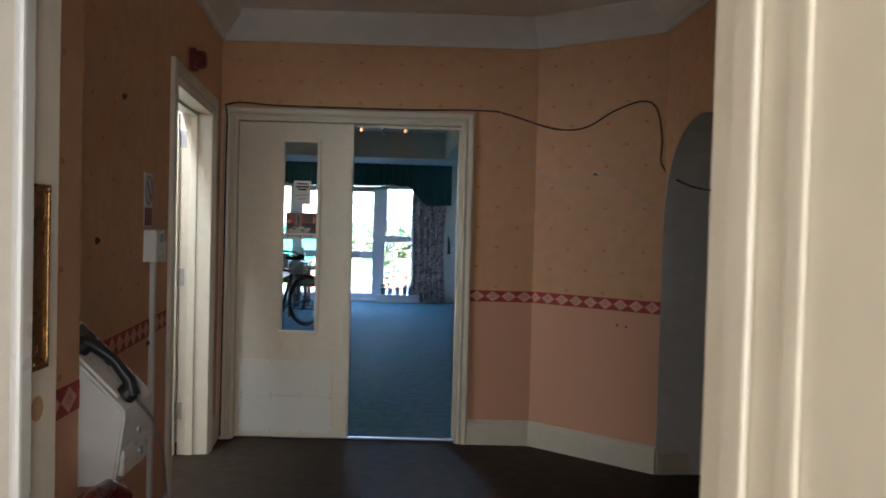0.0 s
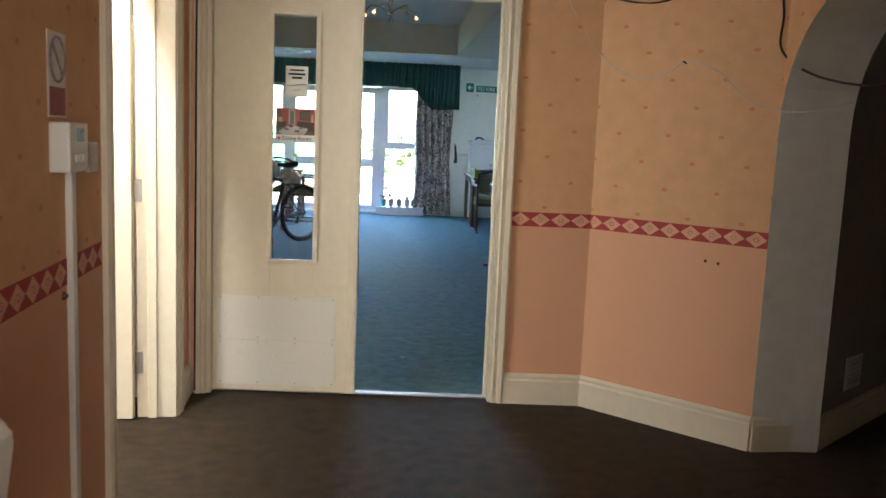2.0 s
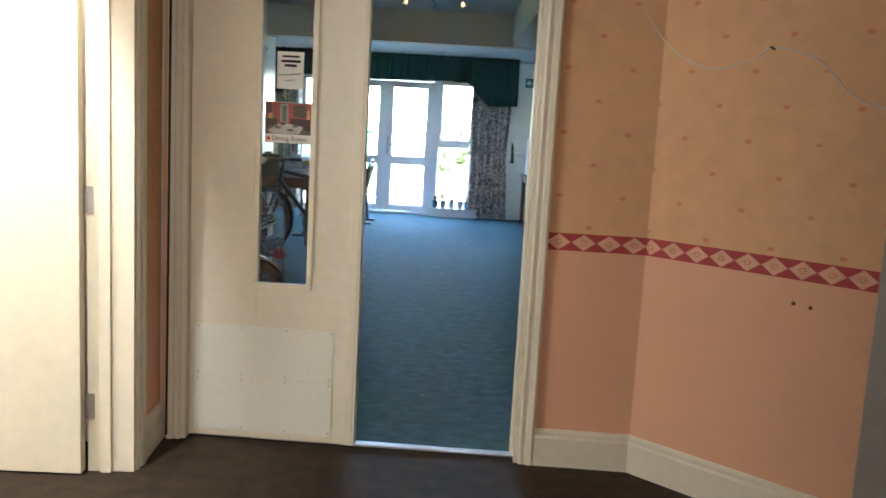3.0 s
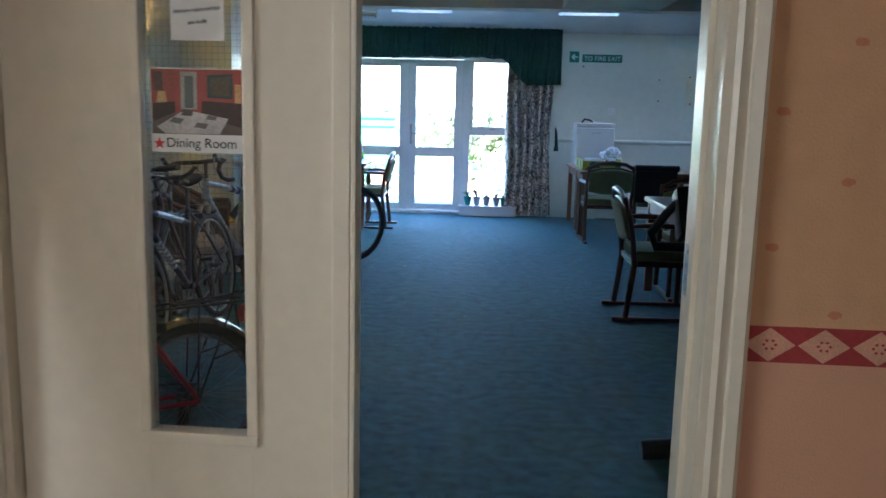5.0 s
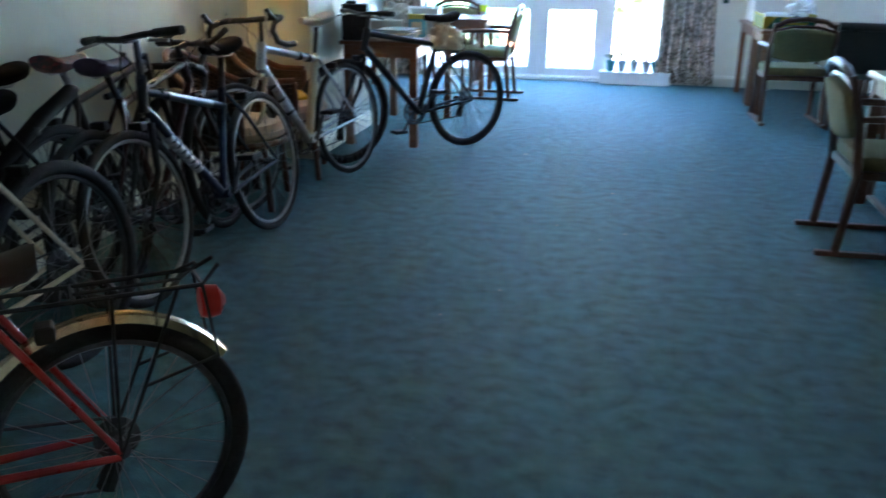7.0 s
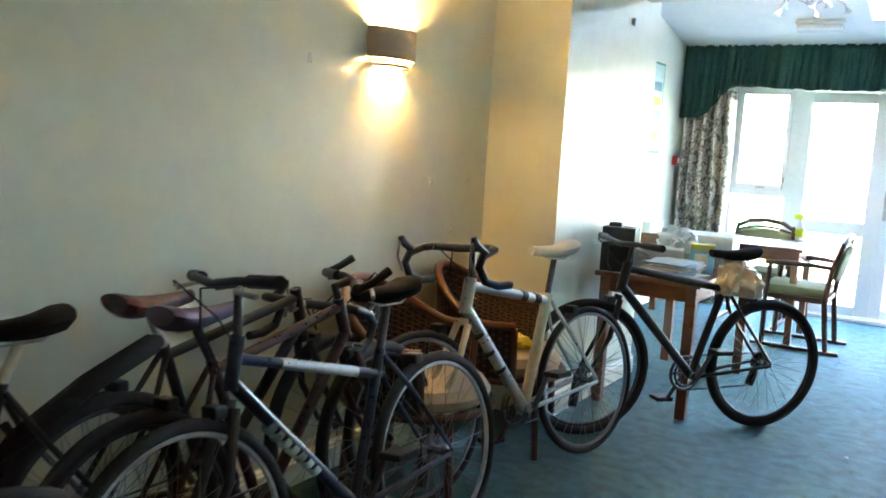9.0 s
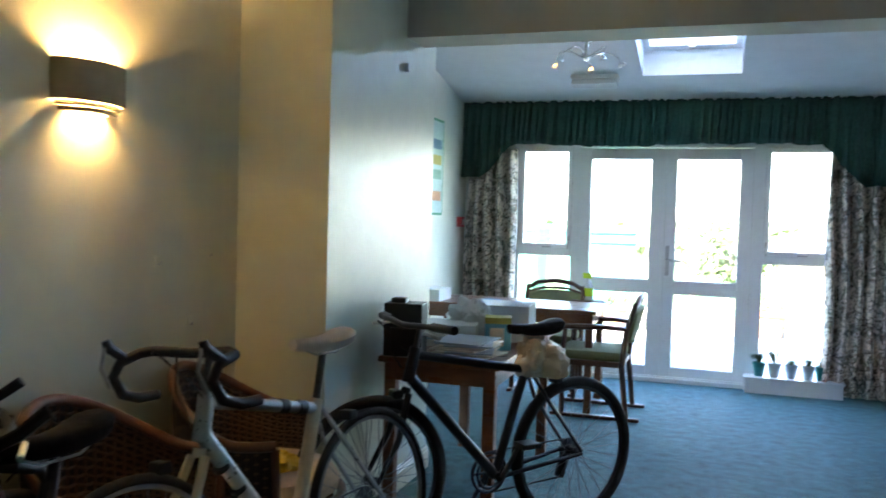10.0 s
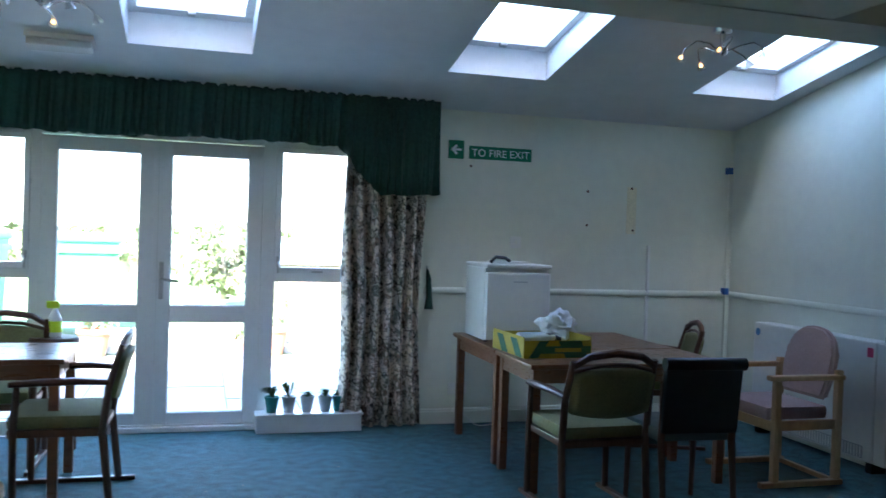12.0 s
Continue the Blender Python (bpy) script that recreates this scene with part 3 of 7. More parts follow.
# ---- hall: doors and fixtures ----
DM = along(D0, KINK)          # x along the end wall, y into the dining room
LM = along(L0, L1)            # x along the left wall, y away from the hall


def architrave(name, m, s0, s1, top, width, label, depth, material=WHITE_GLOSS, group=""):
    """A moulded door surround with its lining and stops."""
    t = thing(name, m, label, "door frame", group, "structure")
    prof = [(0, 0.0), (0, -0.012), (width * 0.15, -0.02), (width * 0.45, -0.014), (width * 0.5, -0.022), (width * 0.85, -0.026), (width, -0.018), (width, 0.0)]
    for side in (0, 1):
        bm = B()
        lo, hi = [], []
        for a, d in prof:
            s = s0 - a if side == 0 else s1 + a
            lo.append(bm.verts.new((s, d, 0.0))), hi.append(bm.verts.new((s, d, top + a)))
        for i in range(len(prof) - 1):
            bm.faces.new((lo[i], lo[i + 1], hi[i + 1], hi[i]))
        part("architrave", bm, material, t)
    bm = B()
    lo = [bm.verts.new((s0 - a, d, top + a)) for a, d in prof]
    hi = [bm.verts.new((s1 + a, d, top + a)) for a, d in prof]
    for i in range(len(prof) - 1):
        bm.faces.new((lo[i], lo[i + 1], hi[i + 1], hi[i]))
    part("architrave", bm, material, t)
    lin = box(B(), s0 - 0.001, s0 + 0.018, -0.008, depth, 0, top, 0.003)
    box(lin, s1 - 0.018, s1 + 0.001, -0.008, depth, 0, top, 0.003)
    box(lin, s0, s1, -0.008, depth, top - 0.018, top + 0.001, 0.003)
    part("lining", lin, material, t)
    stop = box(B(), s0 + 0.018, s0 + 0.032, 0.075, 0.115, 0, top - 0.02, 0.003)
    box(stop, s1 - 0.032, s1 - 0.018, 0.075, 0.115, 0, top - 0.02, 0.003)
    box(stop, s0 + 0.032, s1 - 0.032, 0.075, 0.115, top - 0.034, top - 0.02, 0.003)
    part("stop", stop, material, t)
    return t


frame_end = architrave("door_frame_dining", DM, 0.10, 1.53, 2.02, 0.062, "chipped cream gloss door surround", 0.23)
sp = box(B(), 1.507, 1.514, 0.128, 0.194, 0.99, 1.10, 0.002)
for i in range(4):
    lathe(sp, [(0.0055, 0), (0.004, 0.002)], 10, pose(1.507, 0.165, 1.005 + i * 0.027, 0, -90, 0))
part("strike_plate", sp, STEEL, frame_end, "worn steel strike plate")
sill = part("threshold_strip", box(B(), 0.10, 1.53, 0.045, 0.085, 0.0, 0.012, 0.004), STEEL)
sill.matrix_basis = DM
tagged(sill, "worn metal carpet threshold strip", "threshold", kind="structure")


def text(name, body, size, m, material, parent, extrude=0.0005, align="LEFT"):
    c = bpy.data.curves.new(name, "FONT")
    c.body, c.size, c.extrude, c.align_x = body, size, extrude, align
    tmp = new(name, c)
    me = bpy.data.meshes.new_from_object(tmp.evaluated_get(bpy.context.evaluated_depsgraph_get()))
    bpy.data.objects.remove(tmp)
    me.materials.clear()
    me.materials.append(material)
    ob = new(name, me)
    ob.parent = parent
    ob.matrix_basis = m
    return ob


PAPER_WHITE = mat("white_paper", (0.8, 0.79, 0.75), 0.7, vary=0.03)
INK = mat("black_ink", (0.02, 0.02, 0.022), 0.7)
KICK = mat("white_laminate", (0.79, 0.765, 0.68), 0.3, vary=0.03)


def dining_door():
    t = thing("door_dining", DM @ pose(0.12, 0.028, 0.012), "closed cream gloss door leaf with narrow glass panel", "door")
    w, h = 0.705, 1.985
    g0, g1, z0, z1 = 0.283, 0.498, 0.672, 1.868
    d = box(B(), 0, g0, 0, 0.044, 0, h, 0.003)
    box(d, g1, w, 0, 0.044, 0, h, 0.003)
    box(d, g0, g1, 0.0005, 0.0435, 0, z0)
    box(d, g0, g1, 0.0005, 0.0435, z1, h)
    part("leaf", d, WHITE_GLOSS, t)
    b = B()
    for a in ((g0 - 0.018, g1 + 0.018, z0 - 0.018, z0 + 0.006), (g0 - 0.018, g1 + 0.018, z1 - 0.006, z1 + 0.018), (g0 - 0.018, g0 + 0.006, z0 + 0.006, z1 - 0.006), (g1 - 0.006, g1 + 0.018, z0 + 0.006, z1 - 0.006)):
        box(b, a[0], a[1], -0.011, 0.012, a[2], a[3], 0.004)
    part("glazing_bead", b, WHITE_GLOSS, t)
    pane = part("pane", box(B(), g0, g1, 0.02, 0.026, z0, z1), glass("wired_glass", 0.012), t, "wired glass pane")
    pane.visible_shadow = False
    wires = B()
    for i in range(1, 17):
        x = g0 + (g1 - g0) * i / 17
        box(wires, x - 0.0002, x + 0.0002, 0.0265, 0.0269, z0, z1)
    for i in range(1, 95):
        z = z0 + (z1 - z0) * i / 95
        box(wires, g0, g1, 0.0272, 0.0276, z - 0.0002, z + 0.0002)
    part("wire_mesh", wires, BLACK, pane)["kind"] = "stuff"
    edge = box(B(), w + 0.001, w + 0.012, -0.012, 0.05, 0, h, 0.003)
    box(edge, w - 0.035, w + 0.001, -0.013, -0.0005, 0, h, 0.003)
    part("meeting_strip", edge, WHITE_GLOSS, t)
    for z0_, z1_ in ((0.03, 0.262), (0.264, 0.49)):
        k = box(B(), 0.025, 0.615, -0.003, -0.0004, z0_, z1_, 0.001)
        kp = part("kick_plate", k, KICK, t, "screwed white kick plate")
        for i in range(4):
            for z in (z0_ + 0.012, z1_ - 0.012):
                part("screw", lathe(B(), [(0.004, 0), (0.003, 0.0012)], 8, pose(0.04 + i * 0.187, -0.003, z, 90, 0, 0)), STEEL, kp)
    # dining room notice behind the glass
    n = thing("notice_dining_room", DM @ pose(0.12, 0.028, 0.012) @ pose(g0 + 0.015, 0.018, 1.257), "colour photo notice taped behind the glass", "notice")
    W, H = 0.192, 0.165
    part("sheet", box(B(), 0, W, 0, 0.001, 0, H), PAPER_WHITE, n)
    photo = [
        ((0.32, 0.07, 0.05), [(0.002, 0.036), (0.19, 0.036), (0.19, 0.163), (0.002, 0.163)]),
        ((0.12, 0.09, 0.07), [(0.002, 0.036), (0.19, 0.036), (0.19, 0.06), (0.15, 0.075), (0.04, 0.075), (0.002, 0.06)]),
        ((0.33, 0.32, 0.28), [(0.062, 0.085), (0.095, 0.085), (0.095, 0.158), (0.062, 0.158)]),
        ((0.12, 0.13, 0.12), [(0.07, 0.088), (0.088, 0.088), (0.088, 0.15), (0.07, 0.15)]),
        ((0.05, 0.07, 0.06), [(0.116, 0.108), (0.168, 0.106), (0.168, 0.155), (0.116, 0.152)]),
        ((0.10, 0.08, 0.05), [(0.122, 0.114), (0.162, 0.112), (0.162, 0.149), (0.122, 0.146)]),
        ((0.10, 0.05, 0.04), [(0.008, 0.12), (0.026, 0.12), (0.026, 0.158), (0.008, 0.158)]),
        ((0.5, 0.3, 0.12), [(0.012, 0.094), (0.034, 0.094), (0.03, 0.12), (0.016, 0.12)]),
        ((0.55, 0.33, 0.14), [(0.172, 0.095), (0.184, 0.095), (0.184, 0.135), (0.172, 0.135)]),
        ((0.05, 0.028, 0.024), [(0.103, 0.072), (0.186, 0.05), (0.186, 0.098), (0.105, 0.102)]),
        ((0.05, 0.028, 0.024), [(0.004, 0.06), (0.05, 0.078), (0.05, 0.1), (0.004, 0.096)]),
        ((0.5, 0.48, 0.46), [(0.012, 0.05), (0.03, 0.037), (0.14, 0.037), (0.158, 0.068), (0.07, 0.084)]),
        ((0.16, 0.14, 0.13), [(0.038, 0.06), (0.06, 0.056), (0.068, 0.066), (0.046, 0.07)]),
        ((0.16, 0.14, 0.13), [(0.088, 0.05), (0.112, 0.047), (0.118, 0.057), (0.095, 0.06)]),
        ((0.1, 0.08, 0.07), [(0.062, 0.073), (0.084, 0.072), (0.088, 0.084), (0.066, 0.085)]),
        ((0.16, 0.14, 0.13), [(0.112, 0.066), (0.132, 0.064), (0.137, 0.072), (0.117, 0.074)])]
    for i, (c, o) in enumerate(photo):
        part("photo_patch", slab(B(), o, 0.0002, 0.0004 + 0.0001 * i, pose(0, 0, 0, 90, 0, 0)), mat("photo_ink", c, 0.35, vary=0.35, scale=60), n)
    text("caption", "Dining Room", 0.027, pose(0.03, -0.001, 0.01, 90, 0, 0), INK, n)
    part("star", slab(B(), [(0.012 * (1 if k % 2 == 0 else 0.45) * math.sin(k * math.pi / 5), 0.012 * (1 if k % 2 == 0 else 0.45) * math.cos(k * math.pi / 5)) for k in range(10)], 0, 0.001, pose(0.016, -0.0005, 0.017, 90, 0, 0)), RED_PLASTIC, n)
    n2 = thing("notice_white", DM @ pose(0.12, 0.028, 0.012) @ pose(g0 + 0.06, 0.018, 1.475), "small white printed notice behind the glass", "notice")
    part("sheet", box(B(), 0, 0.108, 0, 0.001, 0, 0.148), PAPER_WHITE, n2)
    for z, a, b_, hh in ((0.125, 0.02, 0.09, 0.008), (0.105, 0.015, 0.095, 0.01), (0.088, 0.03, 0.08, 0.01)):
        part("text_line", box(B(), a, b_, -0.001, -0.0003, z, z + hh), INK, n2)
    text("script_line", "Where relationships", 0.0115, pose(0.006, -0.001, 0.05, 90, 0, 0) @ pose(0, 0, 0, 0, 0, 6), INK, n2)
    text("script_line", "are built", 0.0115, pose(0.035, -0.001, 0.03, 90, 0, 0) @ pose(0, 0, 0, 0, 0, 6), INK, n2)


dining_door()


def side_door():
    architrave("door_frame_side", LM, 1.75, 2.88, 2.0, 0.085, "cream gloss surround of the side door", 0.165)
    t = thing("door_side", LM @ pose(2.858, 0.168, 0.008, 0, 0, 88), "open cream door with steel hinges", "door")
    part("leaf", box(B(), 0.004, 1.06, 0.0, 0.044, 0, 1.97, 0.003), WHITE_GLOSS, t)
    for z in (0.2, 0.98, 1.78):
        h = box(B(), -0.03, 0.035, -0.003, 0.0, z, z + 0.1, 0.001)
        tube(h, [(0.0, -0.006, z), (0.0, -0.006, z + 0.1)], 0.006, 8)
        hg = part("hinge", h, STEEL, t, "dull steel butt hinge")
        for x in (-0.018, 0.022):
            for k in (0.02, 0.05, 0.08):
                part("screw", lathe(B(), [(0.004, 0), (0.003, 0.001)], 8, pose(x, -0.003, z + k, 90, 0, 0)), STEEL, hg)


side_door()


def front_door():
    """The glazed front door, folded back along the pier."""
    t = thing("door_front", pose(-0.735, 0.56, 0.01, 0, 0, 88.5), "open white front door with large glass pane", "door")
    w, h = 0.765, 2.0
    d = box(B(), 0, 0.1, -0.022, 0.022, 0, h, 0.004)
    box(d, w - 0.115, w, -0.022, 0.022, 0, h, 0.004)
    box(d, 0.1, w - 0.115, -0.021, 0.021, 0, 0.85, 0.003)
    box(d, 0.1, w - 0.115, -0.021, 0.021, h - 0.12, h, 0.003)
    part("leaf", d, WHITE_GLOSS, t)
    b = B()
    for x0, x1, z0, z1 in ((w - 0.15, w - 0.11, 0.845, h - 0.12), (0.1, 0.125, 0.845, h - 0.12), (0.125, w - 0.15, 0.845, 0.885)):
        box(b, x0, x1, -0.034, -0.018, z0, z1, 0.006)
    part("glazing_bead", b, KICK, t)
    part("pane", box(B(), 0.1, w - 0.115, -0.003, 0.003, 0.85, h - 0.12), GLASS, t).visible_shadow = False
    p = box(B(), w - 0.108, w - 0.048, -0.0262, -0.022, 1.135, 1.41, 0.0015)
    pl = part("finger_plate", p, BRASS, t, "aged brass finger plate")
    rim = B()
    for x0, x1, z0, z1 in ((w - 0.108, w - 0.102, 1.135, 1.41), (w - 0.054, w - 0.048, 1.135, 1.41), (w - 0.102, w - 0.054, 1.135, 1.141), (w - 0.102, w - 0.054, 1.404, 1.41)):
        box(rim, x0, x1, -0.0295, -0.0262, z0, z1, 0.001)
    part("rim", rim, BRASS, pl)
    for x, z in ((w - 0.098, 1.145), (w - 0.058, 1.145), (w - 0.098, 1.4), (w - 0.058, 1.4)):
        part("screw", lathe(B(), [(0.003, 0), (0.002, 0.002)], 8, pose(x, -0.0295, z, 90, 0, 0)), BRASS, pl)
    part("lock", lathe(B(), [(0.019, 0), (0.019, 0.0012), (0.012, 0.0015), (0.011, 0.0004), (0.0, 0.0003)], 20, pose(w - 0.07, -0.022, 1.075, 90, 0, 0)), PALE_WOOD, t, "bare wood hole of a missing lock")
    f = thing("door_frame_front", pose(0, 0, 0), "white stepped front door jamb", "door frame", kind="structure")
    bm = box(B(), 0.042, 0.08, 0.30, 0.53, 0, 2.05, 0.006)
    box(bm, 0.084, 0.15, 0.53, 0.555, 0, 2.12, 0.006)
    box(bm, 0.064, 0.084, 0.53, 0.543, 0, 2.08, 0.004)
    box(bm, -0.84, -0.77, 0.33, 0.53, 0, 2.05, 0.006)
    box(bm, -0.81, 0.042, 0.33, 0.53, 2.04, 2.1, 0.004)
    part("jamb", bm, WHITE_GLOSS, f)
    for y0, y1, k in ((0.389, 0.408, 0.004), (0.449, 0.484, 0.006)):
        part("stop_bead", box(B(), 0.042 - k, 0.0415, y0, y1, 0, 2.03, 0.003), WHITE_GLOSS, f, "chipped white stop bead")


front_door()


def payphone():
    t = thing("payphone", pose(-1.058, 2.085, 0.0), "white wall payphone with black handset", "telephone")
    # side outline: out from the wall, height
    side = [(0.0, 0.70), (0.212, 0.705), (0.224, 0.80), (0.236, 0.885), (0.23, 0.90), (0.04, 1.09), (0.0, 1.098)]
    bm = slab(B(), side, 0.0, 0.245, Matrix(((1, 0, 0, 0), (0, 0, 1, 0), (0, 1, 0, 0), (0, 0, 0, 1))))
    bmesh.ops.bevel(bm, geom=list(bm.edges), offset=0.006, segments=2, affect="EDGES")
    part("body", bm, WHITE_PLASTIC, t, smooth=True)
    o, up = Vector((0.23, 0, 0.90)), Vector((-0.19, 0, 0.19)).normalized()
    nrm = Vector((up.z, 0, -up.x))
    fm = Matrix(((0, up.x, nrm.x, o.x), (1, 0, 0, 0), (0, up.z, nrm.z, o.z), (0, 0, 0, 1)))
    part("display", box(B(), 0.12, 0.215, 0.222, 0.254, 0.0, 0.006, 0.002, fm), BLACK, t, "dark display window")
    for i in range(4):
        for j in range(3):
            part("key", box(B(), 0.14 + j * 0.028, 0.16 + j * 0.028, 0.115 + i * 0.029, 0.136 + i * 0.029, 0, 0.007, 0.002, fm), BLACK, t)
    part("cradle", box(B(), 0.02, 0.1, 0.03, 0.2, 0.0, 0.008, 0.003, fm), KICK, t)
    part("coin_slot", lathe(B(), [(0.017, 0), (0.017, 0.003), (0.012, 0.004)], 16, fm @ pose(0.2, 0.06, 0)), BLACK, t)
    part("lock", lathe(B(), [(0.009, 0), (0.009, 0.006), (0.005, 0.007)], 12, pose(0.2255, 0.14, 0.815, 0, 80, 0)), STEEL, t, "steel lock")
    part("cash_door", box(B(), 0.212, 0.2285, 0.02, 0.225, 0.725, 0.79, 0.004), KICK, t, "white cash box door")
    part("lock", lathe(B(), [(0.011, 0), (0.011, 0.006), (0.005, 0.007)], 12, pose(0.2285, 0.15, 0.757, 0, 82, 0)), STEEL, t, "steel lock")
    h = B()
    pts = [fm @ Vector(p) for p in ((0.055, 0.2, 0.018), (0.055, 0.175, 0.04), (0.055, 0.11, 0.05), (0.055, 0.045, 0.042), (0.055, 0.015, 0.02))]
    tube(h, pts, [0.021, 0.017, 0.0135, 0.017, 0.023], 12)
    lathe(h, [(0.026, 0), (0.026, 0.018), (0.02, 0.026)], 16, fm @ pose(0.055, 0.025, 0.006))
    lathe(h, [(0.026, 0), (0.026, 0.018), (0.02, 0.026)], 16, fm @ pose(0.055, 0.19, 0.006))
    part("handset", h, BLACK, t, "black handset", smooth=True)
    c = tube(B(), [fm @ Vector((0.06, 0.012, 0.02)), (0.275, 0.09, 0.86), (0.285, 0.16, 0.76), (0.275, 0.24, 0.62), (0.21, 0.262, 0.5), (0.09, 0.25, 0.44), (0.03, 0.15, 0.5), (0.02, 0.04, 0.72)], 0.0045, 8)
    part("armoured_cord", c, STEEL, t, "armoured steel cord", smooth=True)


payphone()


def on_left(s, z, d=0.0):
    return LM @ pose(s, d, z)


sgn = thing("no_smoking_sign", on_left(1.19, 1.34), "white and maroon no smoking sign", "sign")
part("plate", box(B(), 0, 0.14, -0.002, 0, 0, 0.21), PAPER_WHITE, sgn)
part("maroon_panel", box(B(), 0.008, 0.132, -0.003, -0.001, 0.005, 0.075), mat("maroon_ink", (0.28, 0.04, 0.07), 0.5), sgn)
part("ring", hoop(B(), (0.07, -0.003, 0.143), (0, 1, 0), 0.055, 0.004, 24, 6), mat("grey_ink", (0.25, 0.2, 0.22), 0.5), sgn)
part("slash", tube(B(), [(0.032, -0.003, 0.183), (0.108, -0.003, 0.103)], 0.0035, 6), mat("grey_ink", (0.25, 0.2, 0.22), 0.5), sgn)
kp = thing("alarm_keypad", on_left(1.19, 1.205), "white alarm keypad with small display", "keypad")
part("case", box(B(), 0, 0.16, -0.05, 0, 0, 0.125, 0.006), WHITE_PLASTIC, kp)
part("display", box(B(), 0.05, 0.12, -0.052, -0.048, 0.075, 0.11, 0.002), mat("lcd_blue", (0.25, 0.4, 0.5), 0.3), kp)
for i in range(3):
    part("button", box(B(), 0.045 + i * 0.028, 0.065 + i * 0.028, -0.053, -0.048, 0.025, 0.045, 0.002), KICK, kp)
js = thing("light_switch_hall", on_left(1.5, 1.19), "white plastic switch beside the keypad", "switch")
part("plate", box(B(), 0, 0.085, -0.012, 0, 0, 0.085, 0.004), WHITE_PLASTIC, js)
part("rocker", box(B(), 0.03, 0.055, -0.016, -0.011, 0.025, 0.06, 0.003), KICK, js)
tk = part("cable_trunking", box(B(), 1.31, 1.35, -0.018, 0, 0.0, 1.2, 0.003), WHITE_PLASTIC)
tk.matrix_basis = LM
tagged(tk, "white plastic cable trunking down the wall", "trunking")
DULL_RED = mat("dark_red_plastic", (0.14, 0.012, 0.012), 0.35, vary=0.1)
bl = thing("fire_bell", on_left(2.11, 2.115), "dark red fire alarm sounder on the wall", "alarm")
part("base", box(B(), 0, 0.1, -0.03, 0, 0, 0.1, 0.006), DULL_RED, bl)
part("sounder", lathe(B(), [(0.045, 0), (0.045, 0.03), (0.035, 0.045), (0.0, 0.046)], 20, pose(0.05, -0.03, 0.05, 90, 0, 0)), DULL_RED, bl)
HOLE = mat("torn_paper_hole", (0.12, 0.06, 0.035), 0.9, vary=0.4, scale=40)
for s, z in ((0.86, 1.79), (0.56, 1.30), (1.28, 0.88)):
    k = part("wall_fixing", lathe(B(), [(0.012, 0), (0.011, 0.004), (0.004, 0.012)], 9, on_left(s, z) @ pose(0, 0, 0, 90, 0, 0)), HOLE)
    tagged(k, "old rusty screw fixing in torn wallpaper", "fixing", "old wall fixings")


def cable(name, pts, r, material, label):
    pts = [Vector(p) for p in pts]
    fine = []
    for i in range(len(pts) - 1):
        p0, p1, p2, p3 = pts[max(0, i - 1)], pts[i], pts[i + 1], pts[min(len(pts) - 1, i + 2)]
        for k in range(8):
            t = k / 8
            fine.append(0.5 * ((2 * p1) + (p2 - p0) * t + (2 * p0 - 5 * p1 + 4 * p2 - p3) * t * t + (3 * p1 - p0 - 3 * p2 + p3) * t ** 3))
    fine.append(pts[-1])
    return tagged(part(name, tube(B(), fine, r, 6), material, smooth=True), label, "cable")


def on_end(s, z, d=-0.006):
    return (DM @ Vector((s, d, z)))[:]


SM = along(KINK, PIL)


def on_slant(f, z, d=-0.006):
    return (SM @ Vector((f * span(KINK, PIL), d, z)))[:]


AM = along(PIL, RIGHT_END)
cable("black_cable", [on_end(0.045, 0.02, -0.03), on_end(0.05, 1.0, -0.03), on_end(0.055, 1.95, -0.03), on_end(0.07, 2.1, -0.015), on_end(0.4, 2.095, -0.012), on_end(1.1, 2.092, -0.012), on_end(1.65, 2.1), on_end(1.8, 2.08),
      on_slant(0.15, 1.99), on_slant(0.4, 1.985), on_slant(0.62, 2.07), on_slant(0.82, 2.115), on_slant(0.93, 2.07), on_slant(0.975, 1.9), on_slant(0.985, 1.74), (AM @ Vector((0.12, 0.1, 1.63)))[:], (AM @ Vector((0.3, 0.28, 1.60)))[:], (AM @ Vector((0.42, 0.3, 1.72)))[:]], 0.005, BLACK, "loose black cable strung along the wall")
cable("white_cable", [on_end(1.75, 2.1), on_end(1.95, 1.78), on_slant(0.2, 1.64), on_slant(0.4, 1.66), on_slant(0.5, 1.705), on_slant(0.68, 1.66), on_slant(0.85, 1.53), (AM @ Vector((0.05, 0.05, 1.49)))[:], (AM @ Vector((0.2, 0.2, 1.53)))[:]], 0.0025, BEAM, "thin white cable hanging from a nail")
cable("white_cable", [on_end(0.02, 0.02, -0.02), on_end(0.018, 0.9, -0.018), on_end(0.022, 1.7, -0.018), on_end(0.028, 2.06, -0.016)], 0.004, WHITE_PLASTIC, "white cable beside the door surround")
nl = tagged(part("nail", tube(B(), [on_slant(0.5, 1.70, 0.0), on_slant(0.5, 1.705, -0.03)], 0.004, 6), BLACK), "black nail holding the white cable", "nail")
for s, z in ((0.6, 0.82), (0.66, 0.815)):
    k = part("wall_fixing", lathe(B(), [(0.008, 0), (0.006, 0.003)], 8, SM @ pose(s, 0, z, 90, 0, 0)), HOLE)
    tagged(k, "small dark hole in the pink wallpaper", "fixing", "old wall fixings")
vg = thing("air_vent", along((1.654, 4.641), (2.6, 5.45)) @ pose(0.28, 0, 0.22), "cream louvred wall vent", "vent")
part("frame", box(B(), 0, 0.2, -0.008, 0, 0, 0.16, 0.003), GREY_PAINT, vg)
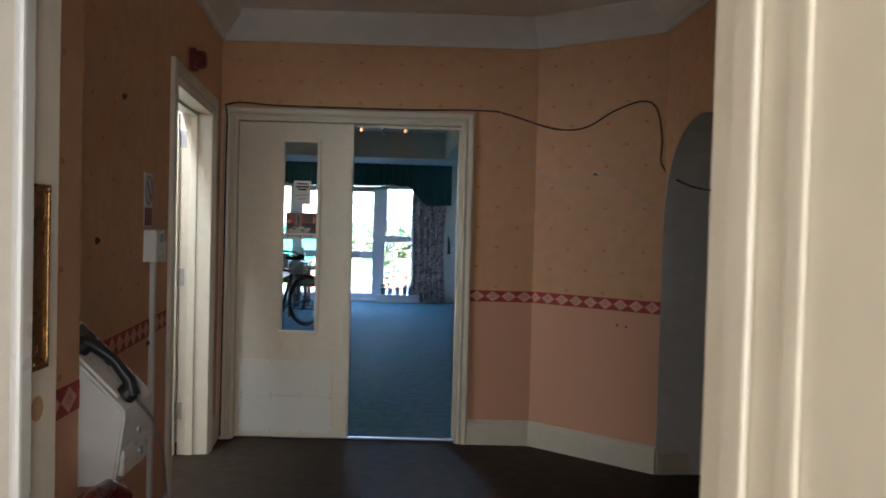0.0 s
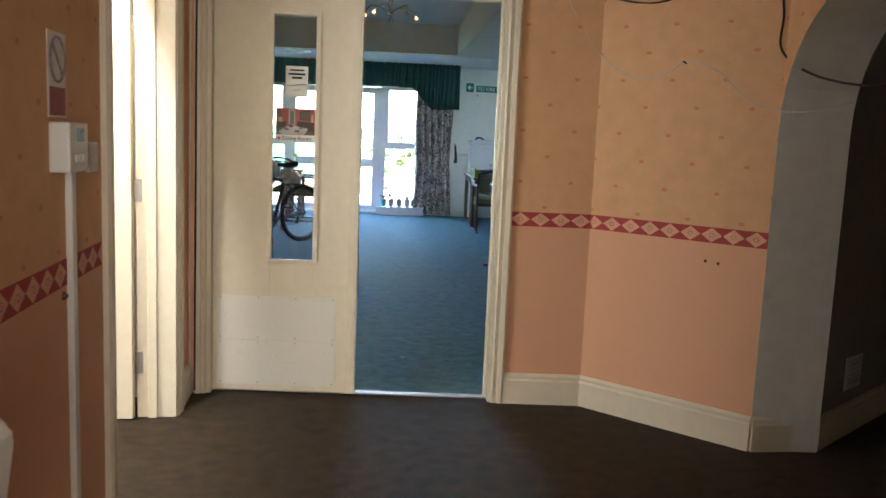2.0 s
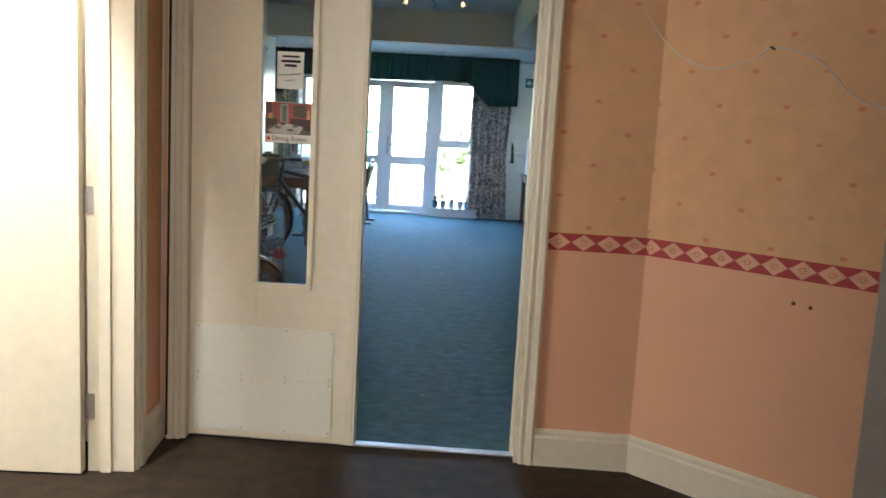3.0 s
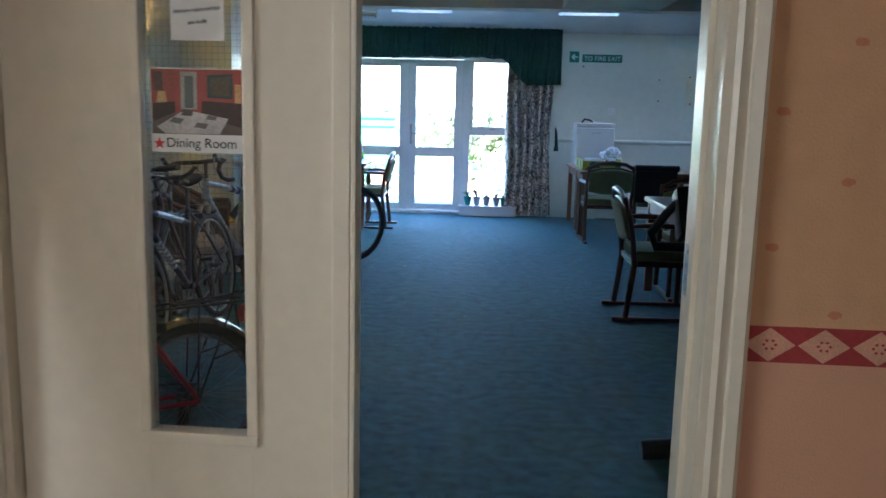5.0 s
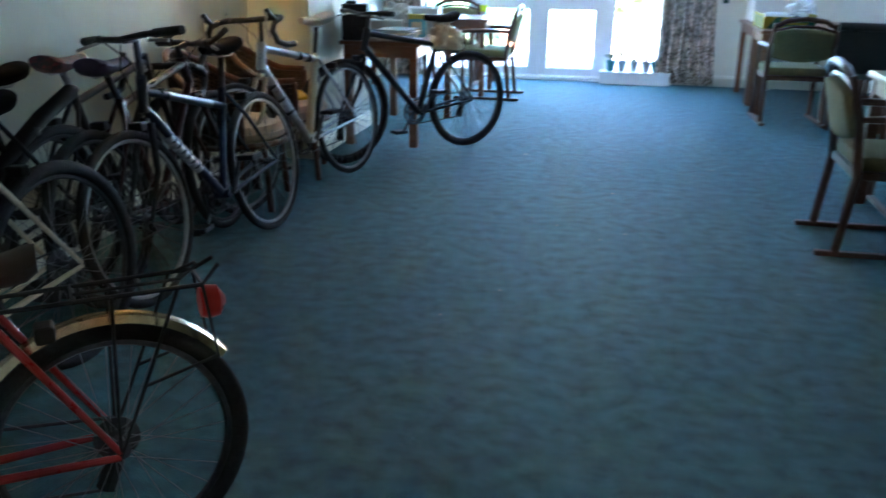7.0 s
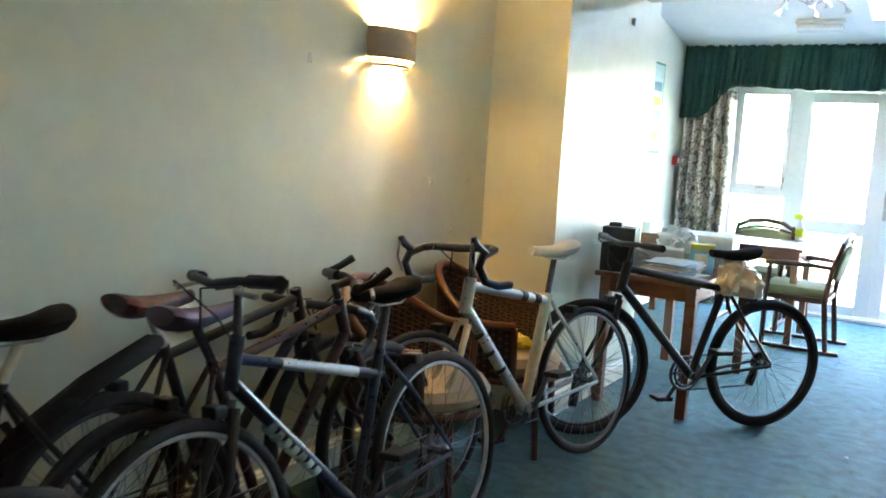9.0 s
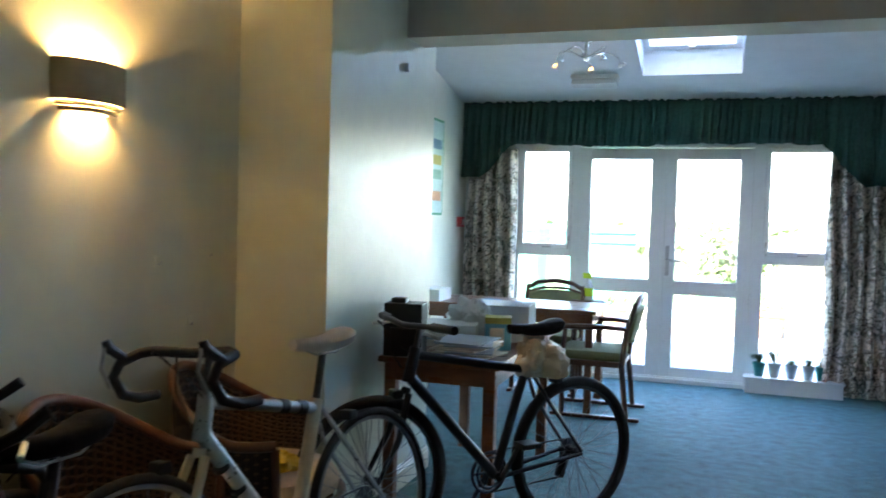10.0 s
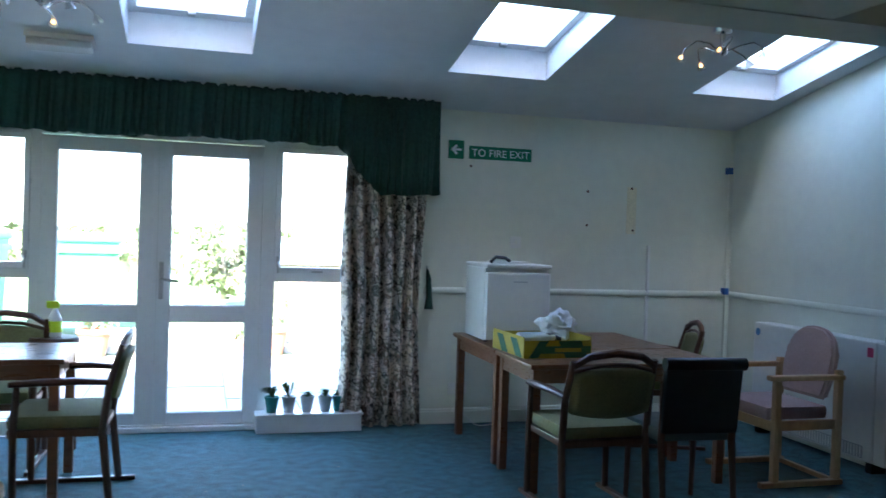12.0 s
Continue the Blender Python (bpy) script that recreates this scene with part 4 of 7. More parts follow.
for i in range(6):
    part("slat", box(B(), 0.015, 0.185, -0.012, -0.006, 0.018 + i * 0.022, 0.03 + i * 0.022), GREY_PAINT, vg)


def radiator_cover():
    t = thing("storage_heater_hall", AM @ pose(span(PIL, RIGHT_END) - 2.53, 0.0, 0.0), "white metal storage heater with blue dial", "heater")
    part("case", box(B(), 0, 0.72, -0.13, -0.002, 0.06, 0.69, 0.012), WHITE_PLASTIC, t)
    part("plinth", box(B(), 0.03, 0.69, -0.11, -0.004, 0, 0.06), BLACK, t)
    part("dial", lathe(B(), [(0.02, 0), (0.02, 0.004)], 16, pose(0.07, -0.13, 0.6, 90, 0, 0)), mat("blue_sticker", (0.1, 0.2, 0.32), 0.4), t, "blue round sticker")


radiator_cover()


def hall_chair():
    t = thing("wooden_chair_hall", pose(-0.585, 1.77, 0, 0, 0, -90), "dark red polished wooden chair below the phone", "chair")
    red = mat("red_mahogany", (0.13, 0.02, 0.015), 0.25, vary=0.2, scale=10)
    for x in (-0.19, 0.19):
        part("leg", tube(B(), [(x, -0.18, 0), (x, -0.18, 0.44)], 0.018, 8), red, t)
        part("leg", tube(B(), [(x * 0.6, 0.12, 0), (x * 0.6, 0.12, 0.44)], 0.018, 8), red, t)
        part("back_post", tube(B(), [(x, -0.185, 0.44), (x, -0.2, 0.74)], 0.016, 8), red, t)
    part("seat", box(B(), -0.2, 0.2, -0.2, 0.15, 0.44, 0.47, 0.01), red, t)
    part("top_rail", tube(B(), [(-0.2, -0.2, 0.72), (-0.12, -0.21, 0.765), (0, -0.215, 0.775), (0.12, -0.21, 0.765), (0.2, -0.2, 0.72)], 0.02, 10), red, t, smooth=True)


hall_chair()


# ---- dining room: lamp, pelmet, curtains, fixtures ----
SHADE = mat("plaster_shade", (0.5, 0.42, 0.32), 0.8, vary=0.1)
BULB = glow("warm_bulb", (1.0, 0.62, 0.25), 8.0)


def wall_lamp():
    t = thing("wall_lamp", pose(LX, 9.58, 1.685), "lit curved plaster wall uplighter", "lamp")

    def half(r0, r1, z0, z1, k=0.62):
        bm, n = B(), 18
        rows = []
        for r, z in ((r0, z0), (r0, z1), (r1, z1), (r1, z0)):
            rows.append([bm.verts.new((k * r * math.cos(a), r * math.sin(a), z)) for a in (-math.pi / 2 + math.pi * i / n for i in range(n + 1))])
        for a, b in zip(rows, rows[1:] + rows[:1]):
            for i in range(n):
                bm.faces.new((a[i], a[i + 1], b[i + 1], b[i]))
        return bm
    part("shade", half(0.15, 0.14, 0.03, 0.155), SHADE, t, smooth=True)
    part("lower_lip", half(0.118, 0.085, 0.0, 0.012), SHADE, t, "ribbed lower rim", smooth=True)
    part("lower_lip", half(0.13, 0.1, 0.016, 0.028), SHADE, t, "ribbed lower rim", smooth=True)
    part("bulb", lathe(B(), [(0.004, -0.03), (0.014, -0.02), (0.014, 0.02), (0.004, 0.03)], 12, pose(0.045, 0, 0.08, 90, 0, 0)), BULB, t, "glowing bulb", smooth=True)


wall_lamp()


def fold(x, seed=0.0):
    return 0.5 * math.sin(x * 96 + 2.6 * math.sin(x * 11 + seed)) + 0.6 * math.sin(x * 43 + seed + 2.4 * math.sin(x * 6)) + 0.25 * math.sin(x * 170 + 3 * math.sin(x * 17))


def pelmet():
    t = thing("pelmet", pose(0, FARY, 0), "dark green gathered pelmet with swagged ends", "pelmet")

    def low(x):
        def ease(a):
            a = min(1, max(0, a))
            return a * a * (3 - 2 * a)
        z = 2.045 - 0.012 * math.sin(x * 3)
        z -= 0.3 * (1 - ease((x + 2.78) / 0.36))
        z -= 0.31 * ease((x - 0.05) / 0.36)
        return z + 0.016 * noise.noise(Vector((x * 7, 0.3, 0))) + 0.008 * noise.noise(Vector((x * 26, 1.7, 0)))
    bm = B()
    xs = [SX + 0.01 + i * 0.0105 for i in range(int((0.83 - SX - 0.01) / 0.0105) + 1)]
    rows = 9
    grid = []
    for x in xs:
        col = []
        for j in range(rows):
            f = j / (rows - 1)
            z = 2.43 + (low(x) - 2.43) * f
            amp = 0.008 + 0.03 * f
            if j == 0:
                amp = 0.01
            col.append(bm.verts.new((x, -0.17 + amp * fold(x + 0.02 * f, 1) - 0.02 * f, z + (0.012 * fold(x * 1.7) if j == 0 else 0))))
        grid.append(col)
    for a, b in zip(grid, grid[1:]):
        for j in range(rows - 1):
            bm.faces.new((a[j], b[j], b[j + 1], a[j + 1]))
    # return to the wall
    last = grid[-1]
    prev = last
    for k in range(1, 5):
        cur = [bm.verts.new((0.83 + 0.006 * math.sin(k * 2.5 + j), -0.17 + 0.165 * k / 4, v.co.z)) for j, v in enumerate(last)]
        for j in range(rows - 1):
            bm.faces.new((prev[j], cur[j], cur[j + 1], prev[j + 1]))
        prev = cur
    ob = part("valance", bm, GREEN_CLOTH, t, smooth=True)
    s = ob.modifiers.new("thickness", "SOLIDIFY")
    s.thickness = 0.004
    part("lath", box(B(), SX + 0.01, 0.82, -0.15, -0.003, 2.385, 2.40), PALE_WOOD, t)


pelmet()


def curtain(x0, x1, top, seed):
    t = thing("curtain", pose(0, FARY - 0.09, 0), "cream curtain printed with dark leaves, drawn back", "curtain", "window curtains")
    bm, grid = B(), []
    n = int((x1 - x0) / 0.006)
    for i in range(n + 1):
        u = i / n
        col = []
        for j in range(13):
            f = j / 12
            z = top + (0.02 - top) * f
            squeeze = 1 - 0.06 * math.sin(math.pi * f) + 0.05 * f
            x = (x0 + x1) / 2 + (u - 0.5) * (x1 - x0) * squeeze + 0.012 * math.sin(f * 7 + u * 5 + seed)
            y = 0.06 * math.sin(u * (x1 - x0) * 66 + 1.3 * math.sin(u * 4 + seed) + 0.8 * math.sin(f * 3 + seed) + seed) + 0.014 * math.sin(u * 41 + f * 4)
            col.append(bm.verts.new((x, y, z)))
        grid.append(col)
    for a, b in zip(grid, grid[1:]):
        for j in range(12):
            bm.faces.new((a[j], b[j], b[j + 1], a[j + 1]))
    ob = part("cloth", bm, CURTAIN, t, smooth=True)
    s = ob.modifiers.new("thickness", "SOLIDIFY")
    s.thickness = 0.004
    return t


curtain(-2.93, -2.44, 2.02, 0.5)
curtain(0.14, 0.74, 2.02, 2.2)
tb = thing("green_tieback", pose(0.80, FARY - 0.03, 0.86), "dark green cloth tieback hanging on the wall", "tieback")
part("cloth", tube(B(), [(0, 0, 0.33), (0.01, -0.02, 0.25), (0.02, -0.01, 0.1), (0.015, -0.02, 0.02)], [0.008, 0.025, 0.03, 0.045], 10, flat=0.6), GREEN_CLOTH, tb, smooth=True)
part("hook", tube(B(), [(0, 0.03, 0.34), (0, -0.01, 0.34), (0, -0.012, 0.32)], 0.004, 6), STEEL, tb)

GREEN_SIGN = mat("green_sign", (0.0, 0.17, 0.08), 0.35, vary=0.05)
WHITE_INK = mat("white_ink", (0.8, 0.8, 0.8), 0.5, vary=0.02)
es = thing("fire_exit_sign", pose(0.945, FARY, 2.035), "green fire exit sign with white arrow", "sign")
part("arrow_plate", box(B(), 0, 0.125, -0.004, 0, -0.005, 0.135, 0.001), GREEN_SIGN, es)
part("arrow", slab(B(), [(0.02, 0.065), (0.06, 0.105), (0.075, 0.092), (0.057, 0.073), (0.108, 0.073), (0.108, 0.057), (0.057, 0.057), (0.075, 0.038), (0.06, 0.025)], 0, 0.0015, pose(0, -0.004, 0, 90, 0, 0)), WHITE_INK, es)
part("text_plate", box(B(), 0.165, 0.68, -0.004, 0, 0.0, 0.1, 0.001), GREEN_SIGN, es)
text("lettering", "TO FIRE EXIT", 0.081, pose(0.187, -0.0045, 0.022, 90, 0, 0), WHITE_INK, es)

cd = part("conduit", box(B(), 2.665, 2.69, FARY - 0.02, FARY, 0.1, 1.41, 0.003), WHITE_PLASTIC)
tagged(cd, "white plastic conduit up the wall", "conduit")
pp = thing("heating_pipe", pose(0, 0, 0), "thin painted pipe in the corner with blue clips", "pipe")
part("pipe", tube(B(), [(RX - 0.06, FARY - 0.03, 0.1), (RX - 0.06, FARY - 0.03, 2.05)], 0.011, 10), CREAM, pp, smooth=True)
BLUE_CLIP = mat("blue_plastic", (0.02, 0.1, 0.35), 0.4)
for z in (1.02, 2.03):
    part("clip", box(B(), RX - 0.085, RX - 0.04, FARY - 0.055, FARY - 0.002, z, z + 0.055, 0.006), BLUE_CLIP, pp, "blue plastic clip")
pt = part("bare_patch", box(B(), 2.47, 2.555, FARY - 0.003, FARY, 1.50, 1.88), mat("bare_plaster_patch", (0.75, 0.7, 0.5), 0.8, vary=0.15, scale=20))
tagged(pt, "pale bare patch with screw holes", "wall mark", kind="structure")
for x, z in ((2.51, 1.87), (2.53, 1.53), (2.12, 1.83), (2.12, 1.56), (1.13, 1.98)):
    k = part("wall_fixing", lathe(B(), [(0.011, 0), (0.009, 0.004), (0.003, 0.01)], 8, pose(x, FARY - 0.003, z, 90, 0, 0)), HOLE)
    tagged(k, "old screw fixing in the cream wall", "fixing", "old wall fixings")


def socket(m, w, h, label):
    t = thing("wall_socket", m, label, "socket", "wall sockets")
    part("plate", box(B(), 0, w, -0.01, 0, 0, h, 0.003), WHITE_PLASTIC, t)
    part("switch", box(B(), w * 0.4, w * 0.6, -0.014, -0.009, h * 0.35, h * 0.65, 0.002), KICK, t)


socket(pose(1.47, FARY, 1.36), 0.09, 0.09, "white plastic switch plate on the cream wall")
socket(pose(1.0, FARY, 0.22), 0.15, 0.09, "white double socket above the skirting")
cable("white_flex", [(1.07, FARY - 0.02, 0.25), (1.1, FARY - 0.1, 0.1), (1.2, FARY - 0.15, 0.012), (1.35, FARY - 0.12, 0.01), (1.3, FARY - 0.25, 0.01)], 0.004, WHITE_PLASTIC, "white flex from the socket")
for y, z in ((9.08, 1.67), (8.05, 1.93), (9.95, 1.2), (10.15, 0.96), (10.27, 1.22)):
    k = thing("picture_hook", pose(LX, y, z), "small white picture hook on the cream wall", "hook", "picture hooks")
    part("plate", box(B(), 0, 0.004, -0.012, 0.012, -0.02, 0.02, 0.001), STEEL if z > 1.5 else CREAM, k)
    part("peg", tube(B(), [(0.003, 0, -0.01), (0.014, 0, -0.012), (0.014, 0, 0.0)], 0.003, 6), STEEL, k)
ps = thing("poster_green", pose(SX, 13.86, 1.40), "green edged safety poster on the wall", "poster")
part("border", box(B(), 0, 0.004, 0, 0.36, 0, 0.8), mat("poster_green", (0.05, 0.3, 0.14), 0.5), ps)
part("sheet", box(B(), 0.001, 0.006, 0.02, 0.34, 0.02, 0.78), mat("poster_pale", (0.5, 0.66, 0.62), 0.5, vary=0.2, scale=12), ps)
for z, c in ((0.12, (0.55, 0.25, 0.1)), (0.3, (0.2, 0.4, 0.3)), (0.42, (0.5, 0.45, 0.1)), (0.55, (0.15, 0.3, 0.45))):
    part("picture_block", box(B(), 0.002, 0.0075, 0.05, 0.3, z, z + 0.08), mat("poster_ink", c, 0.5, vary=0.3, scale=30), ps)
rb = thing("fire_call_point", pose(SX, 14.66, 1.3), "red fire alarm call point", "alarm")
part("case", box(B(), 0, 0.05, 0, 0.09, 0, 0.09, 0.005), RED_PLASTIC, rb)
part("glass_panel", box(B(), 0.046, 0.053, 0.02, 0.07, 0.02, 0.07, 0.001), WHITE_PLASTIC, rb)
sd = thing("passive_sensor", pose(PX, 11.3, 2.12), "small white wall sensor on the pier", "sensor")
part("case", box(B(), 0, 0.025, -0.014, 0.014, -0.02, 0.02, 0.006), WHITE_PLASTIC, sd)

LAMP_BULB = glow("lit_lamp_bulb", (1.0, 0.42, 0.12), 0.6)
CUP_GLASS = glass("cup_glass", 0.35)
FROST = mat("frosted_glass", (0.75, 0.75, 0.72), 0.2, vary=0.03)


def chandelier(x, y, z, lit, group="ceiling lights"):
    """A chrome ceiling light with curling arms and small glass cups."""
    t = thing("ceiling_light", pose(x, y, z), "chrome ceiling light with curling arms and glass cups", "lamp", group)
    part("rose", lathe(B(), [(0.06, 0), (0.055, -0.025), (0.02, -0.035), (0.012, -0.12), (0.03, -0.13), (0.03, -0.15), (0.005, -0.165)], 20), CHROME, t, smooth=True)
    for i in range(5):
        a = 2 * math.pi * i / 5 + 0.3
        d = Vector((math.cos(a), math.sin(a), 0))
        s = Vector((-d.y, d.x, 0))
        part("arm", tube(B(), [d * 0.02 + Vector((0, 0, -0.14)), d * 0.09 + s * 0.05 + Vector((0, 0, -0.10)), d * 0.17 + s * 0.06 + Vector((0, 0, -0.09)), d * 0.23 + s * 0.02 + Vector((0, 0, -0.13)), d * 0.24 + Vector((0, 0, -0.16))], 0.006, 8), CHROME, t, smooth=True)
        m = pose(*(d * 0.24 + Vector((0, 0, -0.16))), 180 - 25 * math.sin(a), 25 * math.cos(a) * -1, 0)
        cup = part("cup", lathe(B(), [(0.008, -0.004), (0.014, 0.006), (0.024, 0.03), (0.03, 0.04), (0.027, 0.039), (0.01, 0.008)], 16, m), CUP_GLASS, t, "clear glass cup", smooth=True)
        if i in lit:
            part("bulb", lathe(B(), [(0.003, 0.006), (0.009, 0.012), (0.01, 0.022), (0.006, 0.03), (0.002, 0.032)], 12, m), LAMP_BULB, cup, "lit warm bulb", smooth=True)


chandelier(-1.64, 13.45, ceil_z(13.45), (1, 2))
chandelier(2.15, 13.2, ceil_z(13.2), (1, 2, 3))
chandelier(-0.31, 9.0, FRONT_Z - 0.06, (0, 2, 3))
tagged(part("mounting_block", lathe(B(), [(0.08, 0), (0.08, 0.061), (0.05, 0.062)], 20, pose(-0.31, 9.0, FRONT_Z - 0.061)), WHITE_PLASTIC), "white ceiling mounting block", "ceiling block")
em = thing("emergency_light", pose(-1.68, 14.2, ceil_z(14.2) - 0.005, -math.degrees(math.atan(SLOPE)), 0, 0), "white emergency light on the sloping ceiling", "lamp")
part("base", box(B(), -0.19, 0.19, -0.06, 0.06, -0.03, 0.003, 0.006), WHITE_PLASTIC, em)
part("diffuser", box(B(), -0.18, 0.18, -0.05, 0.05, -0.075, -0.03, 0.015), FROST, em)


# ---- furniture ----
def table(x0, x1, y0, y1, h, material, label, leg=0.05, inset=0.03, group=""):
    t = thing("table", pose(x0, y0, 0), label, "table", group)
    w, d = x1 - x0, y1 - y0
    part("tabletop", box(B(), 0, w, 0, d, h - 0.028, h, 0.006), material, t)
    ap = box(B(), inset + 0.01, w - inset - 0.01, inset, inset + 0.02, h - 0.11, h - 0.028)
    box(ap, inset + 0.01, w - inset - 0.01, d - inset - 0.02, d - inset, h - 0.11, h - 0.028)
    box(ap, inset, inset + 0.02, inset + 0.021, d - inset - 0.021, h - 0.11, h - 0.028)
    box(ap, w - inset - 0.02, w - inset, inset + 0.021, d - inset - 0.021, h - 0.11, h - 0.028)
    part("apron", ap, material, t)
    for x in (inset - 0.005, w - inset - leg + 0.005):
        for y in (inset - 0.005, d - inset - leg + 0.005):
            part("leg", box(B(), x, x + leg, y, y + leg, 0, h - 0.029, 0.005), material, t)
    return t


def arm_chair(m, cloth, label, group="dining armchairs"):
    """A care-home dining chair: dark frame on sled runners, bowed top rail, padded seat and back; faces +y."""
    t = thing("armchair", m, label, "chair", group)
    w = 0.245
    seat = box(B(), -0.235, 0.235, -0.2, 0.25, 0.405, 0.475, 0.025)
    part("seat", seat, cloth, t, smooth=True)
    part("seat_rail", box(B(), -0.24, 0.24, -0.21, 0.245, 0.365, 0.404, 0.006), DARK_WOOD, t)
    for s in (-1, 1):
        part("runner", box(B(), s * w - 0.018, s * w + 0.018, -0.33, 0.29, 0.0, 0.025, 0.006), DARK_WOOD, t)
        part("leg", tube(B(), [(s * w, 0.21, 0.02), (s * w, 0.215, 0.4), (s * w, 0.2, 0.635)], [0.019, 0.019, 0.015], 8), DARK_WOOD, t, smooth=True)
        part("leg", tube(B(), [(s * w, -0.24, 0.02), (s * w, -0.2, 0.38), (s * w, -0.225, 0.62), (s * (w - 0.01), -0.285, 0.83)], [0.02, 0.021, 0.019, 0.016], 8), DARK_WOOD, t, smooth=True)
        part("arm", tube(B(), [(s * w, -0.225, 0.64), (s * (w + 0.012), -0.08, 0.65), (s * (w + 0.015), 0.1, 0.645), (s * w, 0.235, 0.635)], [0.015, 0.02, 0.021, 0.016], 8, flat=1.3), DARK_WOOD, t, smooth=True)
    top = [(-w + 0.01, -0.28, 0.80), (-0.15, -0.295, 0.85), (0, -0.305, 0.87), (0.15, -0.295, 0.85), (w - 0.01, -0.28, 0.80)]
    part("top_rail", tube(B(), top, [0.018, 0.02, 0.021, 0.02, 0.018], 8), DARK_WOOD, t, smooth=True)
    part("slot_rail", tube(B(), [(-w + 0.01, -0.272, 0.77), (-0.1, -0.288, 0.805), (0, -0.29, 0.81), (0.1, -0.288, 0.805), (w - 0.01, -0.272, 0.77)], 0.011, 8), DARK_WOOD, t, smooth=True)
    bm, grid = B(), []
    for i in range(13):
        u = -1 + 2 * i / 12
        col = []
        for j in range(9):
            f = j / 8
            topz = 0.79 - 0.03 * u * u
            botz = 0.53 + 0.03 * u * u
            z = botz + (topz - botz) * f
            y = -0.222 - (z - 0.53) * 0.26 - 0.02 * (1 - u * u)
            col.append(bm.verts.new((u * (w - 0.02), y, z)))
        grid.append(col)
    for a, b in zip(grid, grid[1:]):
        for j in range(8):
            bm.faces.new((a[j], b[j], b[j + 1], a[j + 1]))
    ob = part("backrest", bm, cloth, t, smooth=True)
    so = ob.modifiers.new("pad", "SOLIDIFY")
    so.thickness, so.offset = 0.04, 0
    return t


def black_chair(m):
    t = thing("vinyl_chair", m, "black vinyl chair with rolled top and grey seat", "chair")
    part("seat", box(B(), -0.22, 0.22, -0.2, 0.23, 0.41, 0.48, 0.02), mat("grey_green_vinyl", (0.1, 0.13, 0.12), 0.45, vary=0.1), t, smooth=True)
    for x in (-0.2, 0.2):
        part("leg", tube(B(), [(x, 0.2, 0), (x, 0.19, 0.41)], [0.014, 0.02], 8), DARK_WOOD, t)
        part("leg", tube(B(), [(x, -0.26, 0), (x, -0.2, 0.42), (x, -0.24, 0.8)], [0.015, 0.02, 0.018], 8), DARK_WOOD, t)
    part("backrest", box(B(), -0.215, 0.215, -0.025, 0.025, 0.0, 0.37, 0.018, pose(0, -0.21, 0.46, 7, 0, 0)), BLACK_VINYL, t, smooth=True)
    part("rolled_top", tube(B(), [(-0.225, -0.265, 0.825), (0.225, -0.265, 0.825)], 0.034, 14), BLACK_VINYL, t, smooth=True)


def pink_chair(m):
    t = thing("easy_chair", m, "pale beech easy chair with dusty pink upholstery", "chair")
    for s in (-1, 1):
        x = s * 0.27
        part("runner", box(B(), x - 0.022, x + 0.022, -0.29, 0.29, 0, 0.035, 0.008), PALE_WOOD, t)
        part("leg", box(B(), x - 0.02, x + 0.02, 0.17, 0.215, 0.034, 0.64, 0.008), PALE_WOOD, t)
        part("leg", box(B(), x - 0.02, x + 0.02, -0.27, -0.225, 0.034, 0.70, 0.008), PALE_WOOD, t)
        part("arm", box(B(), x - 0.028, x + 0.028, -0.28, 0.25, 0.64, 0.672, 0.01), PALE_WOOD, t)
        part("side_rail", box(B(), x - 0.012, x + 0.012, -0.225, 0.17, 0.34, 0.4, 0.005), PALE_WOOD, t)
    part("stretcher", box(B(), -0.248, 0.248, -0.255, -0.225, 0.005, 0.035, 0.005), PALE_WOOD, t)
    part("front_rail", box(B(), -0.25, 0.25, 0.18, 0.205, 0.33, 0.39, 0.005), PALE_WOOD, t)
    part("seat", box(B(), -0.245, 0.245, -0.2, 0.24, 0.395, 0.48, 0.03), PINK_CLOTH, t, smooth=True)
    o = [(-0.19, 0.0), (0.19, 0.0), (0.225, 0.16), (0.22, 0.29), (0.18, 0.38), (0.1, 0.435), (0, 0.45), (-0.1, 0.435), (-0.18, 0.38), (-0.22, 0.29), (-0.225, 0.16)]
    bm = slab(B(), o, -0.03, 0.03, pose(0, -0.215, 0.5, 102, 0, 0))
    bmesh.ops.bevel(bm, geom=list(bm.edges), offset=0.018, segments=3, affect="EDGES")
    part("backrest", bm, PINK_CLOTH, t, smooth=True)


# pale colour holds the window's reflection on the worn top
REFLECTING_TOP = mat("worn_table_top_reflection", (0.5, 0.45, 0.42), 0.18, vary=0.05, scale=2, bump=0.01)
table(-2.17, -1.59, 10.97, 12.3, 0.74, MID_WOOD, "brown wooden table piled with papers", 0.055)
table(-2.85, -1.5, 13.40, 14.05, 0.745, MID_WOOD, "brown wooden table by the french windows", 0.05)
table(0.94, 2.24, 13.72, 14.62, 0.735, MID_WOOD, "brown wooden table carrying a small fridge", 0.05, group="pushed-together tables")
table(0.94, 2.24, 13.10, 13.705, 0.735, MID_WOOD, "brown wooden table carrying a fruit box", 0.05, group="pushed-together tables")
table(1.11, 2.05, 8.86, 10.30, 0.735, DARK_WOOD, "dark wooden dining table with pale top", 0.06)
# added sheet, pale to stand for the windows mirrored in the table top
tp = part("table_top_reflection", box(B(), 1.115, 2.045, 8.865, 10.295, 0.7352, 0.742, 0.003), REFLECTING_TOP)
tagged(tp, "pale added sheet carrying the worn table's window reflection", "table sheet")
arm_chair(pose(1.06, 9.47, 0, 0, 0, -90), OLIVE, "dark wooden armchair with olive seat beside the table")
